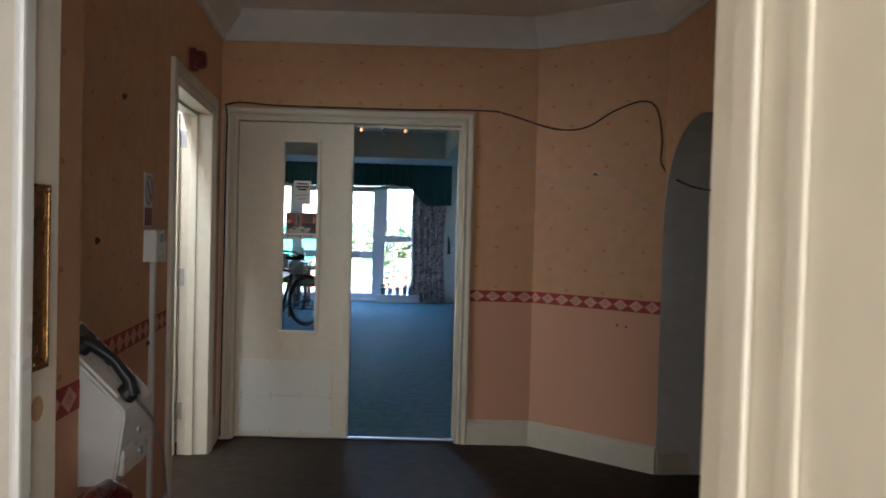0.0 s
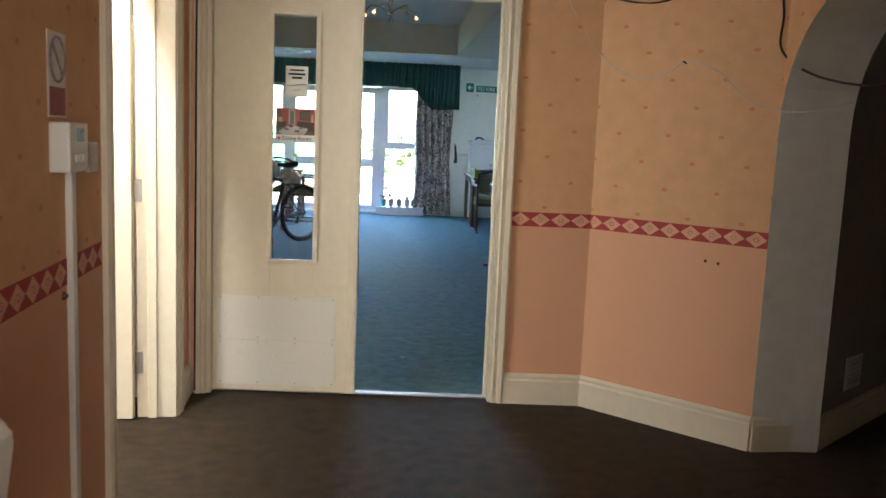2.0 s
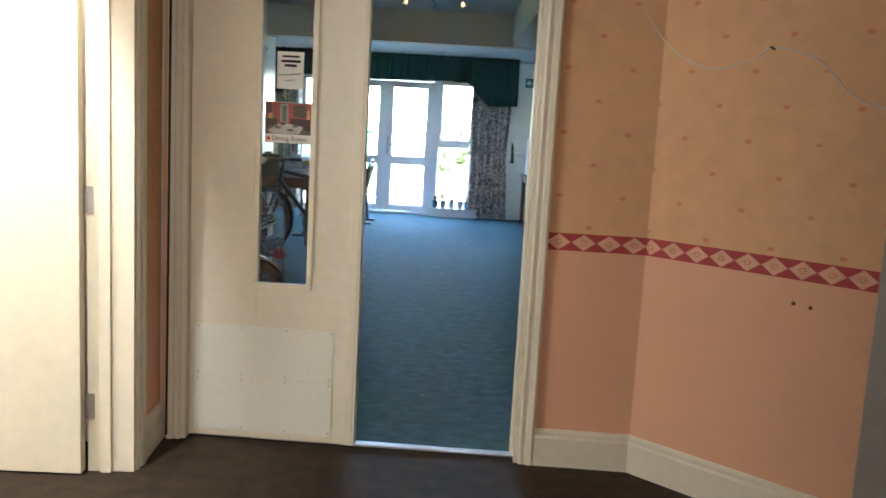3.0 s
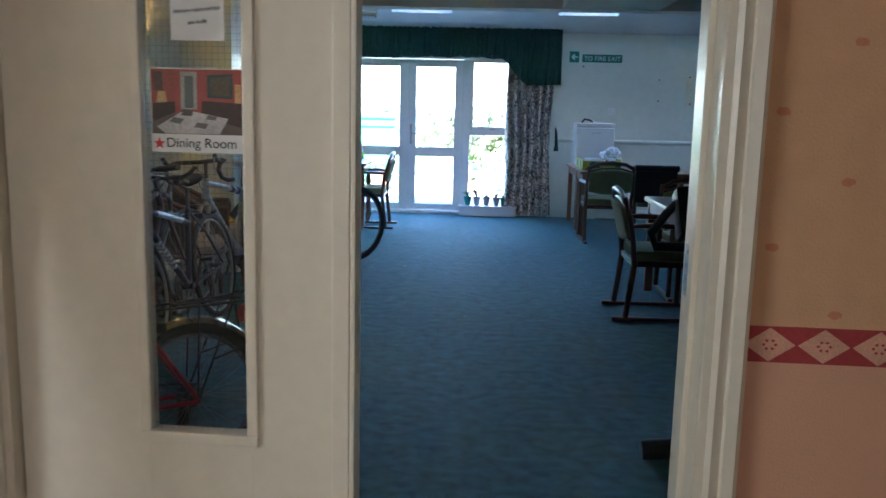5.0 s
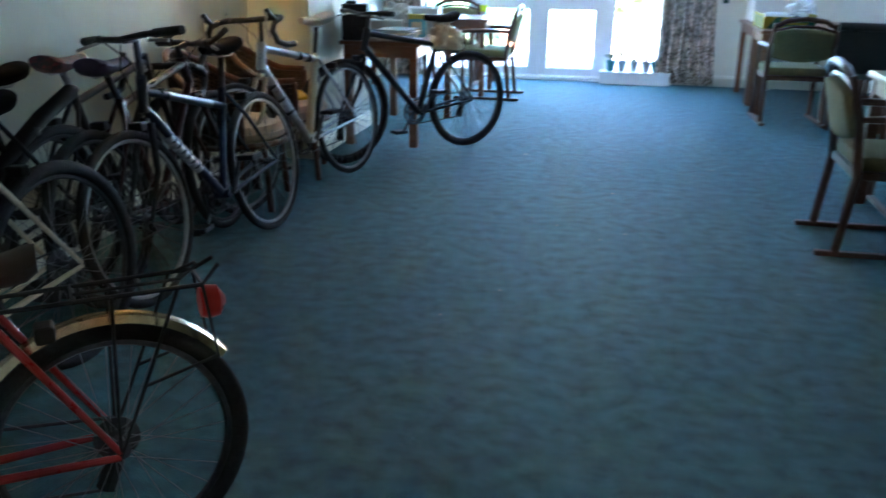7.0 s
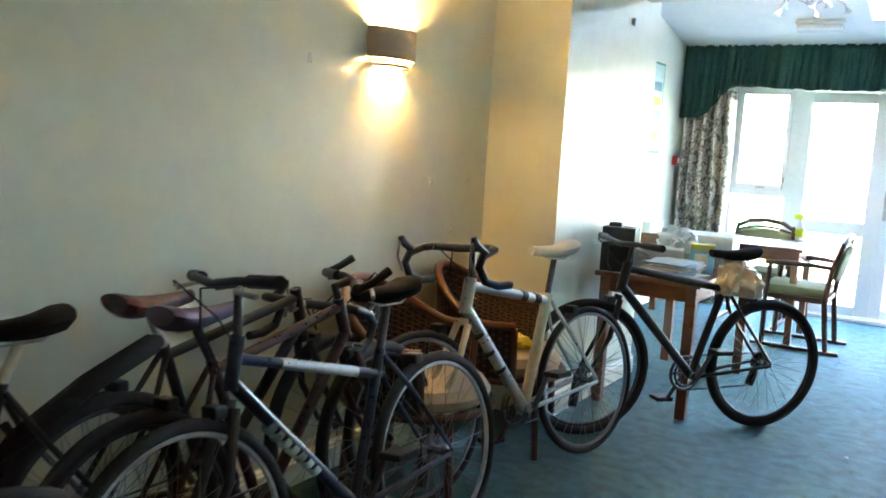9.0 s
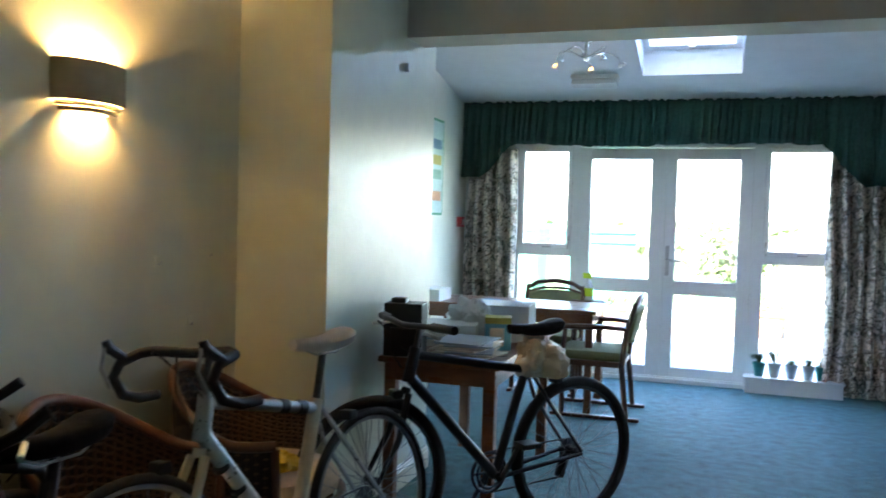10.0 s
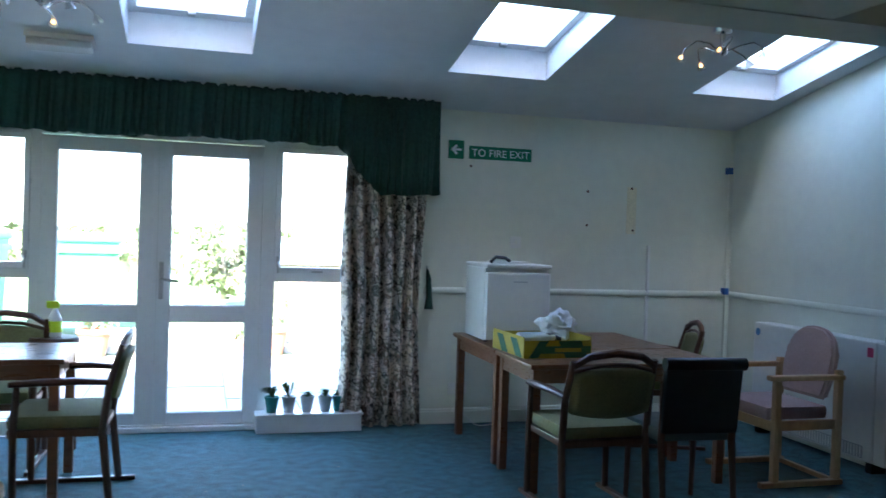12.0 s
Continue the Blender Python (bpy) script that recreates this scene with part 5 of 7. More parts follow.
arm_chair(pose(1.50, 10.12, 0, 0, 0, 180), OLIVE, "dark wooden armchair with olive seat at the table's end")
arm_chair(pose(1.47, 8.68, 0, 0, 0, 12), OLIVE, "dark wooden armchair with olive seat pulled up")
arm_chair(pose(2.2, 9.3, 0, 0, 0, 88), OLIVE, "dark wooden armchair with olive seat at the far side")
arm_chair(pose(1.20, 12.92, 0, 0, 0, 2), OLIVE, "dark wooden armchair with olive seat facing the fruit box")
arm_chair(pose(2.35, 14.2, 0, 0, 0, 70), OLIVE, "dark wooden armchair with olive seat near the pipe")
arm_chair(pose(-1.50, 13.55, 0, 0, 0, 90), OLIVE, "dark wooden armchair with pale green seat by the french windows")
arm_chair(pose(-2.0, 14.22, 0, 0, 0, 180), OLIVE, "dark wooden armchair behind the window table")
black_chair(pose(1.68, 12.78, 0, 0, 0, -4))
pink_chair(pose(2.67, 13.27, 0, 0, 0, 90))


def fridge():
    t = thing("small_fridge", pose(0.985, 14.03, 0.7355), "small white table-top fridge", "fridge")
    part("cabinet", box(B(), 0, 0.46, 0.05, 0.46, 0.012, 0.5, 0.01), WHITE_PLASTIC, t)
    part("door", box(B(), 0.002, 0.458, 0.0, 0.045, 0.02, 0.47, 0.012), WHITE_PLASTIC, t)
    part("worktop", box(B(), -0.004, 0.464, 0.0, 0.462, 0.5, 0.525, 0.008), WHITE_PLASTIC, t)
    part("badge", box(B(), 0.19, 0.29, -0.002, 0.0, 0.405, 0.412), STEEL, t, "small grey badge")
    for x in (0.03, 0.43):
        for y in (0.08, 0.42):
            part("foot", lathe(B(), [(0.015, 0), (0.015, 0.014)], 10, pose(x, y, 0)), BLACK, t)


fridge()
YELLOW = mat("yellow_card", (0.4, 0.32, 0.02), 0.6, vary=0.08)
GREEN_CARD = mat("green_card", (0.02, 0.12, 0.06), 0.6, vary=0.1)


def fruit_box():
    t = thing("fruit_box", pose(0.985, 13.33, 0.7355, 0, 0, 2), "yellow and green cardboard fruit box full of bottles", "box")
    w, d, h = 0.44, 0.5, 0.105
    for q in ((0, w, 0, 0.006, 0, h), (0, w, d - 0.006, d, 0, h), (0, 0.006, 0.006, d - 0.006, 0, h + 0.02), (w - 0.006, w, 0.006, d - 0.006, 0, h + 0.02)):
        part("carton_side", box(B(), *q), YELLOW, t)
    part("carton_base", box(B(), 0.006, w - 0.006, 0.006, d - 0.006, 0, 0.006), YELLOW, t)
    for x0, x1, k in ((0.03, 0.09, 0.07), (0.27, 0.42, -0.05)):
        part("stripe", slab(B(), [(x0, 0.002), (x1, 0.002), (min(w, x1 + k), h - 0.002), (x0 + k, h - 0.002)], 0, 0.001, pose(0, -0.0005, 0, 90, 0, 0)), GREEN_CARD, t)
    part("stripe", box(B(), 0.1, w - 0.005, -0.0026, -0.0012, 0.028, 0.072), GREEN_CARD, t)
    part("logo_bar", box(B(), 0.2, 0.37, -0.004, -0.0027, 0.038, 0.06), YELLOW, t)
    side = Matrix(((0, 0, -1, -0.0004), (1, 0, 0, 0), (0, 1, 0, 0), (0, 0, 0, 1)))
    for y0, y1 in ((0.02, 0.12), (0.24, 0.34)):
        part("stripe", slab(B(), [(y0, 0.002), (y1, 0.002), (y1 + 0.09, h), (y0 + 0.09, h)], 0, 0.001, side), GREEN_CARD, t)
    part("flap", box(B(), 0.16, 0.3, 0.02, 0.2, 0, 0.004, 0, pose(0.02, 0.02, h - 0.012, -10, 8, 0)), BLACK, t, "dark card flap")


fruit_box()


def bottle(x, y, z, r, h, material, label, lying=False, rot=0, cap=None):
    t = thing("bottle", pose(x, y, z + (r if lying else 0), 0, 90 if lying else 0, rot), label, "bottle")
    part("body", lathe(B(), [(r * 0.9, 0), (r, 0.01), (r, h * 0.68), (r * 0.4, h * 0.85), (r * 0.4, h * 0.9)], 16), material, t, smooth=True)
    part("cap", lathe(B(), [(r * 0.45, h * 0.9), (r * 0.45, h), (r * 0.3, h)], 12), cap or KICK, t)


CLOUDY = mat("clear_plastic", (0.7, 0.72, 0.72), 0.25, vary=0.1, scale=20)
bottle(1.02, 13.52, 0.79, 0.04, 0.26, CLOUDY, "clear plastic bottle lying in the fruit box", True, 10)
bottle(1.14, 13.68, 0.78, 0.035, 0.24, mat("dark_bottle", (0.03, 0.03, 0.05), 0.3), "dark bottle lying in the fruit box", True, -20)


def crumpled(name, x, y, z, sx, sy, sz, material, label, category, seed, rot=0.0):
    """A crumpled bag: a ball pushed about by noise."""
    bm = B()
    bmesh.ops.create_icosphere(bm, subdivisions=4, radius=1)
    for v in bm.verts:
        k = noise.noise(v.co * 1.7 + Vector((seed, 0, 0))) * 0.35 + abs(noise.noise(v.co * 4 + Vector((0, seed, 0)))) * 0.3
        v.co = v.co * (0.8 + k)
        v.co = Vector((v.co.x * sx, v.co.y * sy, max(v.co.z * sz, -0.6 * sz)))
    lo = min(v.co.z for v in bm.verts)
    bmesh.ops.translate(bm, verts=bm.verts, vec=(0, 0, -lo))
    ob = part(name, bm, material, smooth=True)
    ob.matrix_basis = pose(x, y, z, 0, 0, rot)
    return tagged(ob, label, category)


BAG = mat("white_plastic_bag", (0.78, 0.78, 0.78), 0.35, vary=0.05)
crumpled("plastic_bag", 1.36, 13.72, 0.80, 0.15, 0.11, 0.12, BAG, "crumpled white carrier bag in the fruit box", "bag", 3.1)
pprs = thing("paper_pile", pose(1.18, 14.2, 1.2615), "loose papers and a dark strap on the fridge", "papers")
for i in range(4):
    part("sheet", box(B(), -0.1, 0.11, -0.07, 0.08, i * 0.004, i * 0.004 + 0.003, 0, pose(0.05 * (i % 2), 0.02 * i, 0, 0, 0, 12 * i - 15)), PAPER_WHITE, pprs)
part("strap", tube(B(), [(-0.12, -0.02, 0.008), (-0.1, -0.06, 0.045), (-0.04, -0.08, 0.04), (0.0, -0.06, 0.02)], 0.012, 8), BLACK, pprs, smooth=True)


def storage_heater():
    t = thing("storage_heater", pose(3.30, 13.02, 0.0), "white wall storage heater with low grille", "heater")
    part("case", box(B(), 0, 0.155, 0.1, 1.33, 0.07, 0.85, 0.012), WHITE_PLASTIC, t)
    part("end_panel", box(B(), 0.004, 0.155, 0.0, 0.097, 0.07, 0.845, 0.01), WHITE_PLASTIC, t)
    gr = part("grille", box(B(), -0.004, 0.001, 0.18, 1.25, 0.09, 0.17), STEEL, t, "pale slatted grille")
    for i in range(40):
        part("slat", box(B(), -0.008, -0.0042, 0.19 + i * 0.026, 0.2 + i * 0.026, 0.095, 0.165), WHITE_PLASTIC, gr)
    for y in (0.12, 1.25):
        part("foot", box(B(), 0.02, 0.15, y, y + 0.05, 0, 0.07), BLACK, t)
    part("sticker", lathe(B(), [(0.028, 0), (0.028, 0.001)], 16, pose(-0.0005, 1.28, 0.78, 0, -90, 0)), mat("blue_sticker", (0.1, 0.25, 0.45), 0.5), t, "blue round sticker")
    part("note", box(B(), -0.002, -0.0005, 0.12, 0.17, 0.75, 0.81), mat("pink_note", (0.8, 0.12, 0.25), 0.6), t, "pink paper note")
    part("control", box(B(), 0.05, 0.12, 0.02, 0.08, 0.846, 0.885, 0.006), BLACK, t, "black control knob")


storage_heater()


# ---- papers table ----
def carton(name, x, y, z, w, d, h, rot, material, label):
    ob = part(name, box(B(), -w / 2, w / 2, -d / 2, d / 2, 0, h, 0.004), material)
    ob.matrix_basis = pose(x, y, z, 0, 0, rot)
    return tagged(ob, label, "box")


def stack(x, y, z, n, w, d, label, seed, thick=0.006):
    t = thing("paper_stack", pose(x, y, z), label, "papers", "paper stacks")
    rnd = random.Random(seed)
    shades = [PAPER_WHITE, PAPER_WHITE, KICK, mat("pale_blue_paper", (0.5, 0.6, 0.7), 0.7)]
    for i in range(n):
        part("paper", box(B(), -w / 2, w / 2, -d / 2, d / 2, i * thick, (i + 0.92) * thick, 0, pose(rnd.uniform(-0.025, 0.025), rnd.uniform(-0.025, 0.025), 0, 0, 0, rnd.uniform(-14, 14))), rnd.choice(shades), t)


TZ = 0.7402
bx = thing("speaker_box", pose(-2.08, 11.06, TZ, 0, 0, 8), "black loudspeaker standing on the papers table", "loudspeaker")
part("cabinet", box(B(), -0.08, 0.1, -0.07, 0.07, 0, 0.245, 0.006), BLACK, bx)
part("bracket", box(B(), -0.05, 0.02, -0.05, 0.02, 0.245, 0.268, 0.006), BLACK, bx)
stack(-1.80, 11.17, TZ, 13, 0.22, 0.3, "ragged stack of white papers", 2)
stack(-2.05, 11.5, TZ, 12, 0.22, 0.3, "tall ragged stack of white papers", 5, 0.009)
stack(-2.0, 12.12, TZ, 24, 0.2, 0.28, "stack of papers at the table's back", 9)
carton("white_carton", -1.97, 11.40, TZ + 0.06, 0.3, 0.2, 0.06, 12, PAPER_WHITE, "flat white carton on the papers")
carton("white_carton", -1.80, 11.82, TZ, 0.34, 0.3, 0.19, 5, PAPER_WHITE, "white cardboard box holding papers")
tis = thing("tissue_box", pose(-1.72, 11.44, TZ, 0, 0, 14), "blue and yellow tissue box", "box")
part("carton", box(B(), -0.065, 0.065, -0.06, 0.06, 0, 0.16, 0.003), mat("pale_blue_card", (0.2, 0.5, 0.62), 0.5, vary=0.1), tis)
part("print", box(B(), -0.04, 0.03, -0.062, -0.059, 0.02, 0.11), mat("pale_print", (0.75, 0.65, 0.5), 0.5, vary=0.2, scale=30), tis)
part("top_band", box(B(), -0.066, 0.066, -0.0615, 0.0605, 0.13, 0.1605), mat("yellow_print", (0.55, 0.5, 0.1), 0.5), tis)
crumpled("plastic_bag", -1.9, 11.55, TZ + 0.05, 0.13, 0.1, 0.12, BAG, "crumpled clear bag among the papers", "bag", 7.7)
pn = tagged(part("blue_dish", lathe(B(), [(0.05, 0), (0.09, 0.006), (0.1, 0.012), (0.08, 0.009)], 20, pose(-2.35, 13.65, 0.7455)), mat("blue_paper", (0.25, 0.45, 0.7), 0.5), smooth=True), "pale blue dish on the window table", "dish")
carton("white_carton", -2.75, 13.55, 0.7455, 0.14, 0.3, 0.09, 0, PAPER_WHITE, "long white carton beside the wall")
st = thing("window_stool", pose(-1.72, 14.52, 0), "low dark stool below the side window", "stool")
part("seat", lathe(B(), [(0.14, 0.68), (0.15, 0.69), (0.15, 0.71), (0.14, 0.72)], 20), DARK_WOOD, st)
for a in range(3):
    part("leg", tube(B(), [(0.13 * math.cos(a * 2.1), 0.13 * math.sin(a * 2.1), 0), (0.1 * math.cos(a * 2.1), 0.1 * math.sin(a * 2.1), 0.69)], 0.014, 8), DARK_WOOD, st)
sb = thing("spray_bottle", pose(-1.72, 14.52, 0.7205), "white spray bottle with bright yellow trigger", "bottle")
part("body", lathe(B(), [(0.04, 0), (0.042, 0.02), (0.042, 0.11), (0.018, 0.16), (0.016, 0.18)], 16), CLOUDY, sb, smooth=True)
NEON = mat("neon_yellow", (0.6, 0.75, 0.02), 0.4)
part("trigger", box(B(), -0.05, 0.025, -0.014, 0.014, 0.18, 0.225, 0.006), NEON, sb, "bright yellow trigger")
part("label_band", lathe(B(), [(0.0428, 0.03), (0.0428, 0.1)], 16), NEON, sb)

# ---- plant shelf ----
sh = thing("plant_shelf", pose(-0.44, FARY - 0.16, 0), "low white boxed ledge below the side window", "ledge")
part("box", box(B(), 0, 0.75, 0.0, 0.155, 0, 0.115, 0.004), UPVC, sh)
part("lip", box(B(), -0.01, 0.76, -0.015, 0.155, 0.116, 0.135, 0.005), UPVC, sh)
LEAF = mat("house_plant_leaf", (0.06, 0.13, 0.04), 0.5, vary=0.3, scale=20)


def pot_plant(x, material, label, n, tall, seed, size=0.05):
    t = thing("potted_plant", pose(x, FARY - 0.085, 0.1355), label, "plant", "pots on the ledge")
    part("pot", lathe(B(), [(size * 0.7, 0), (size, 0.1), (size * 1.08, 0.1), (size * 1.08, 0.115), (size * 0.95, 0.115), (size * 0.9, 0.1)], 18), material, t, smooth=True)
    part("soil", lathe(B(), [(size * 0.9, 0.09), (size * 0.88, 0.1)], 14), HOLE, t)
    rnd = random.Random(seed)
    bm = B()
    for i in range(n):
        a, r = rnd.uniform(0, 6.28), rnd.uniform(0.02, 0.06)
        h = tall * rnd.uniform(0.5, 1)
        d = Vector((math.cos(a), math.sin(a) * 0.6, 0))
        p0, p1, p2 = Vector((0, 0, 0.1)), d * r * 0.6 + Vector((0, 0, 0.1 + h)), d * r * 1.6 + Vector((0, 0, 0.1 + h * 0.85))
        s = Vector((-d.y, d.x, 0)) * 0.019
        vs = [bm.verts.new(v) for v in (p0 - s * 0.2, p0 + s * 0.2, p1 + s, p2, p1 - s)]
        bm.faces.new(vs)
    part("leaves", bm, LEAF, t)["kind"] = "stuff"


TEAL = mat("teal_pot", (0.02, 0.18, 0.17), 0.3)
ZINC = mat("zinc_pot", (0.5, 0.52, 0.53), 0.4, 0.6)
for x, m_, l_, n_, h_, s_ in ((-0.33, TEAL, "teal pot with a small leafy plant", 34, 0.09, 1), (-0.21, ZINC, "zinc pot with trailing stems", 12, 0.13, 2), (-0.08, ZINC, "zinc pot with a brown plant", 18, 0.05, 3), (0.05, ZINC, "zinc pot with spiky leaves", 26, 0.07, 4), (0.15, TEAL, "teal pot with spiky leaves", 20, 0.06, 5)):
    pot_plant(x, m_, l_, n_, h_, s_)


# ---- bicycles ----
def paint(name, c, rough=0.3, metal=0.0):
    return mat(name, c, rough, metal, vary=0.15, scale=14)


SILVER = paint("silver_paint", (0.55, 0.56, 0.57), 0.3, 0.7)
CREAM_PAINT = paint("cream_frame_paint", (0.66, 0.58, 0.42))
DARK_BLUE = paint("dark_blue_paint", (0.012, 0.02, 0.05))
BLACK_PAINT = paint("black_frame_paint", (0.015, 0.015, 0.017), 0.35)
RED_PAINT = paint("red_frame_paint", (0.38, 0.02, 0.02))
# chrome with the warm pier's reflection put into its colour
WARM_CHROME = mat("chrome_warm_reflection", (0.42, 0.33, 0.22), 0.22, 1.0, vary=0.25, scale=12)
MAROON = paint("dark_maroon_paint", (0.04, 0.006, 0.006))
GUNMETAL = mat("dark_worn_metal", (0.1, 0.1, 0.105), 0.4, 1.0, vary=0.3, scale=25)
SPOKE = mat("spoke_steel", (0.3, 0.3, 0.31), 0.35, 1.0)
SADDLE_LEATHER = mat("saddle_leather", (0.012, 0.01, 0.01), 0.7, vary=0.25, bump=0.15, spec=0.15)
WHITE_VINYL = mat("white_vinyl", (0.7, 0.66, 0.6), 0.5, vary=0.08)


def wheel(parent, x, R, tyre_r, rim_mat, spokes=28):
    w = new("wheel")
    w.parent = parent
    w.location = (x, 0, R)
    part("tyre", hoop(B(), (0, 0, 0), (0, 1, 0), R - tyre_r, tyre_r, 56, 10), RUBBER, w, smooth=True)
    part("rim", hoop(B(), (0, 0, 0), (0, 1, 0), R - 2 * tyre_r - 0.004, 0.009, 56, 6, flat=1.0), rim_mat, w, smooth=True)
    bm = B()
    for i in range(spokes):
        a, s = 2 * math.pi * i / spokes, (-1) ** i
        b = a + (0.5 if i % 4 < 2 else -0.5)
        p0 = Vector((0.022 * math.cos(b), s * 0.028, 0.022 * math.sin(b)))
        p1 = Vector(((R - 2 * tyre_r - 0.012) * math.cos(a), 0, (R - 2 * tyre_r - 0.012) * math.sin(a)))
        tube(bm, [p0, p1], 0.0012, 4)
    part("spokes", bm, SPOKE, w)["kind"] = "stuff"
    part("hub", lathe(B(), [(0.006, -0.06), (0.01, -0.04), (0.024, -0.03), (0.014, -0.02), (0.014, 0.02), (0.024, 0.03), (0.01, 0.04), (0.006, 0.06)], 14, pose(0, 0, 0, 90, 0, 0)), GUNMETAL, w, smooth=True)
    return w


def bicycle(rear, heading, lean, frame_mat, label, bars="flat", saddle_mat=SADDLE_LEATHER, R=0.34, tyre=0.016, rim=STEEL, seat=0.93, step=0.0, guards="", rack=False, tube_r=0.017, base=1.03, accent=None, hx=0.0, bar_up=0.0, post=GUNMETAL, turn=0.0, bar_ends=False, sleeve=None):
    """A bicycle that stands on its wheels; x forward from the rear hub."""
    t = thing("bicycle", pose(rear[0], rear[1], 0, lean, 0, heading), label, "bicycle", "parked bicycles")
    bb, rh, fh = Vector((0.43, 0, 0.285)), Vector((0, 0, R)), Vector((base, 0, R))
    st_top = Vector((0.27, 0, 0.76 - step * 0.5))
    ht_top, ht_low = Vector((0.83 + hx, 0, 0.86)), Vector((0.865 + hx, 0, 0.72))
    top_front = ht_top - Vector((-0.006, 0, 0.03))
    f = B()
    tube(f, [bb, st_top], tube_r, 10)
    tube(f, [bb, ht_low + Vector((-0.003, 0, 0.025))], tube_r * 1.15, 10)
    tube(f, [st_top - Vector((-0.008, 0, 0.03 + step)), top_front - Vector((0, 0, step * 0.6))], tube_r * 0.95, 10)
    tube(f, [ht_top, ht_low], tube_r * 1.2, 12)
    lathe(f, [(0.02, -0.036), (0.02, 0.036)], 12, pose(*bb, 90, 0, 0))
    for s in (-1, 1):
        tube(f, [bb + Vector((-0.02, s * 0.03, 0)), rh + Vector((0, s * 0.062, 0))], [0.011, 0.008], 8)
        tube(f, [st_top + Vector((0.0, s * 0.012, -0.02)), Vector((0.19, s * 0.05, 0.60)), rh + Vector((0, s * 0.062, 0.01))], [0.009, 0.009, 0.007], 8)
    fr = part("frame", f, frame_mat, t, smooth=True)
    if accent:
        d = (ht_low - bb)
        for k in range(7):
            part("decal", tube(B(), [bb + d * (0.34 + k * 0.06), bb + d * (0.375 + k * 0.06)], tube_r * 1.15 + 0.0012, 10), accent, fr, "pale mark on the down tube", smooth=True)
        a, b = st_top - Vector((-0.008, 0, 0.03 + step)), top_front - Vector((0, 0, step * 0.6))
        part("decal", tube(B(), [a.lerp(b, 0.2), a.lerp(b, 0.5), a.lerp(b, 0.74)], tube_r * 0.95 + 0.0012, 10), accent, fr, "silver band on the top tube", smooth=True)
    if sleeve:
        part("seat_tube", tube(B(), [bb.lerp(st_top, 0.06), st_top], tube_r + 0.0015, 12), sleeve, fr, "cream painted seat tube", smooth=True)
        d = (ht_low - bb)
        for k in (0.42, 0.6, 0.78):
            part("cable_tie", tube(B(), [bb + d * k, bb + d * (k + 0.025)], tube_r * 1.15 + 0.003, 10), BLACK, fr, "black cable tie", smooth=True)
        a, b = st_top - Vector((-0.008, 0, 0.03)), top_front
        for k in (0.12, 0.3):
            part("cable_tie", tube(B(), [a.lerp(b, k), a.lerp(b, k + 0.07)], tube_r * 0.95 + 0.004, 10), BLACK, fr, "black pump clip", smooth=True)
    fk = B()
    tube(fk, [ht_low + Vector((0.004, 0, -0.02)), ht_low + Vector((0.012, 0, -0.045))], 0.02, 10)
    for s in (-1, 1):
        tube(fk, [ht_low + Vector((0.012, s * 0.03, -0.04)), Vector((0.93 + hx * 0.6, s * 0.052, R + 0.16)), fh + Vector((0, s * 0.055, 0))], [0.015, 0.013, 0.008], 8)
    part("fork", fk, sleeve or (BLACK_PAINT if accent else frame_mat), t, smooth=True)
    wheel(t, 0, R, tyre, rim)
    wheel(t, base, R, tyre, rim)
    bar_z = {"drop": 0.94, "flat": 0.94, "riser": 0.87}[bars] + bar_up
    stem_top = Vector((0.815 + hx, 0, bar_z))
    clamp = stem_top + Vector((0.07, 0, 0.01))
    part("stem", tube(B(), [ht_top, stem_top, clamp], [0.013, 0.014, 0.016], 10), post, t, smooth=True)
    hb = B()
    if bars == "drop":
        for s in (-1, 1):
            pts = [clamp, clamp + Vector((0, s * 0.16, 0.005)), clamp + Vector((0.02, s * 0.205, 0)), clamp + Vector((0.085, s * 0.21, -0.02)), clamp + Vector((0.11, s * 0.212, -0.06)), clamp + Vector((0.08, s * 0.215, -0.115)), clamp + Vector((0.02, s * 0.22, -0.135)), clamp + Vector((-0.05, s * 0.22, -0.135))]
            tube(hb, pts, 0.016, 10)
        bar = part("handlebar", hb, BLACK, t, "black taped drop handlebar", smooth=True)
        for s in (-1, 1):
            lv = tube(B(), [clamp + Vector((0.07, s * 0.21, -0.01)), clamp + Vector((0.125, s * 0.208, 0.03)), clamp + Vector((0.13, s * 0.208, 0.05))], [0.015, 0.017, 0.012], 8)
            part("brake_hood", lv, BLACK, bar, smooth=True)
            part("brake_lever", tube(B(), [clamp + Vector((0.135, s * 0.208, 0.03)), clamp + Vector((0.15, s * 0.206, -0.03)), clamp + Vector((0.125, s * 0.206, -0.09))], 0.006, 6), STEEL, bar, smooth=True)
    else:
        rise = 0.05 if bars == "riser" else 0.01
        pts = [clamp + Vector((-0.05 * abs(u) ** 2, u * 0.29, rise * min(1, abs(u) * 2.5))) for u in (-1, -0.8, -0.45, -0.2, 0, 0.2, 0.45, 0.8, 1)]
        tube(hb, pts, 0.0125, 10)
        bar = part("handlebar", hb, BLACK, t, smooth=True)
        for s in (-1, 1):
            e = clamp + Vector((-0.05, s * 0.29, rise))
            part("grip", tube(B(), [e + Vector((0.018, -s * 0.12, 0)), e, e + Vector((-0.001, s * 0.012, 0))], 0.0175, 10), BLACK, bar, "black rubber grip", smooth=True)
            part("brake_lever", tube(B(), [e + Vector((0.03, -s * 0.14, -0.01)), e + Vector((0.065, -s * 0.1, -0.02)), e + Vector((0.05, -s * 0.01, -0.03))], 0.007, 6), STEEL, bar, smooth=True)
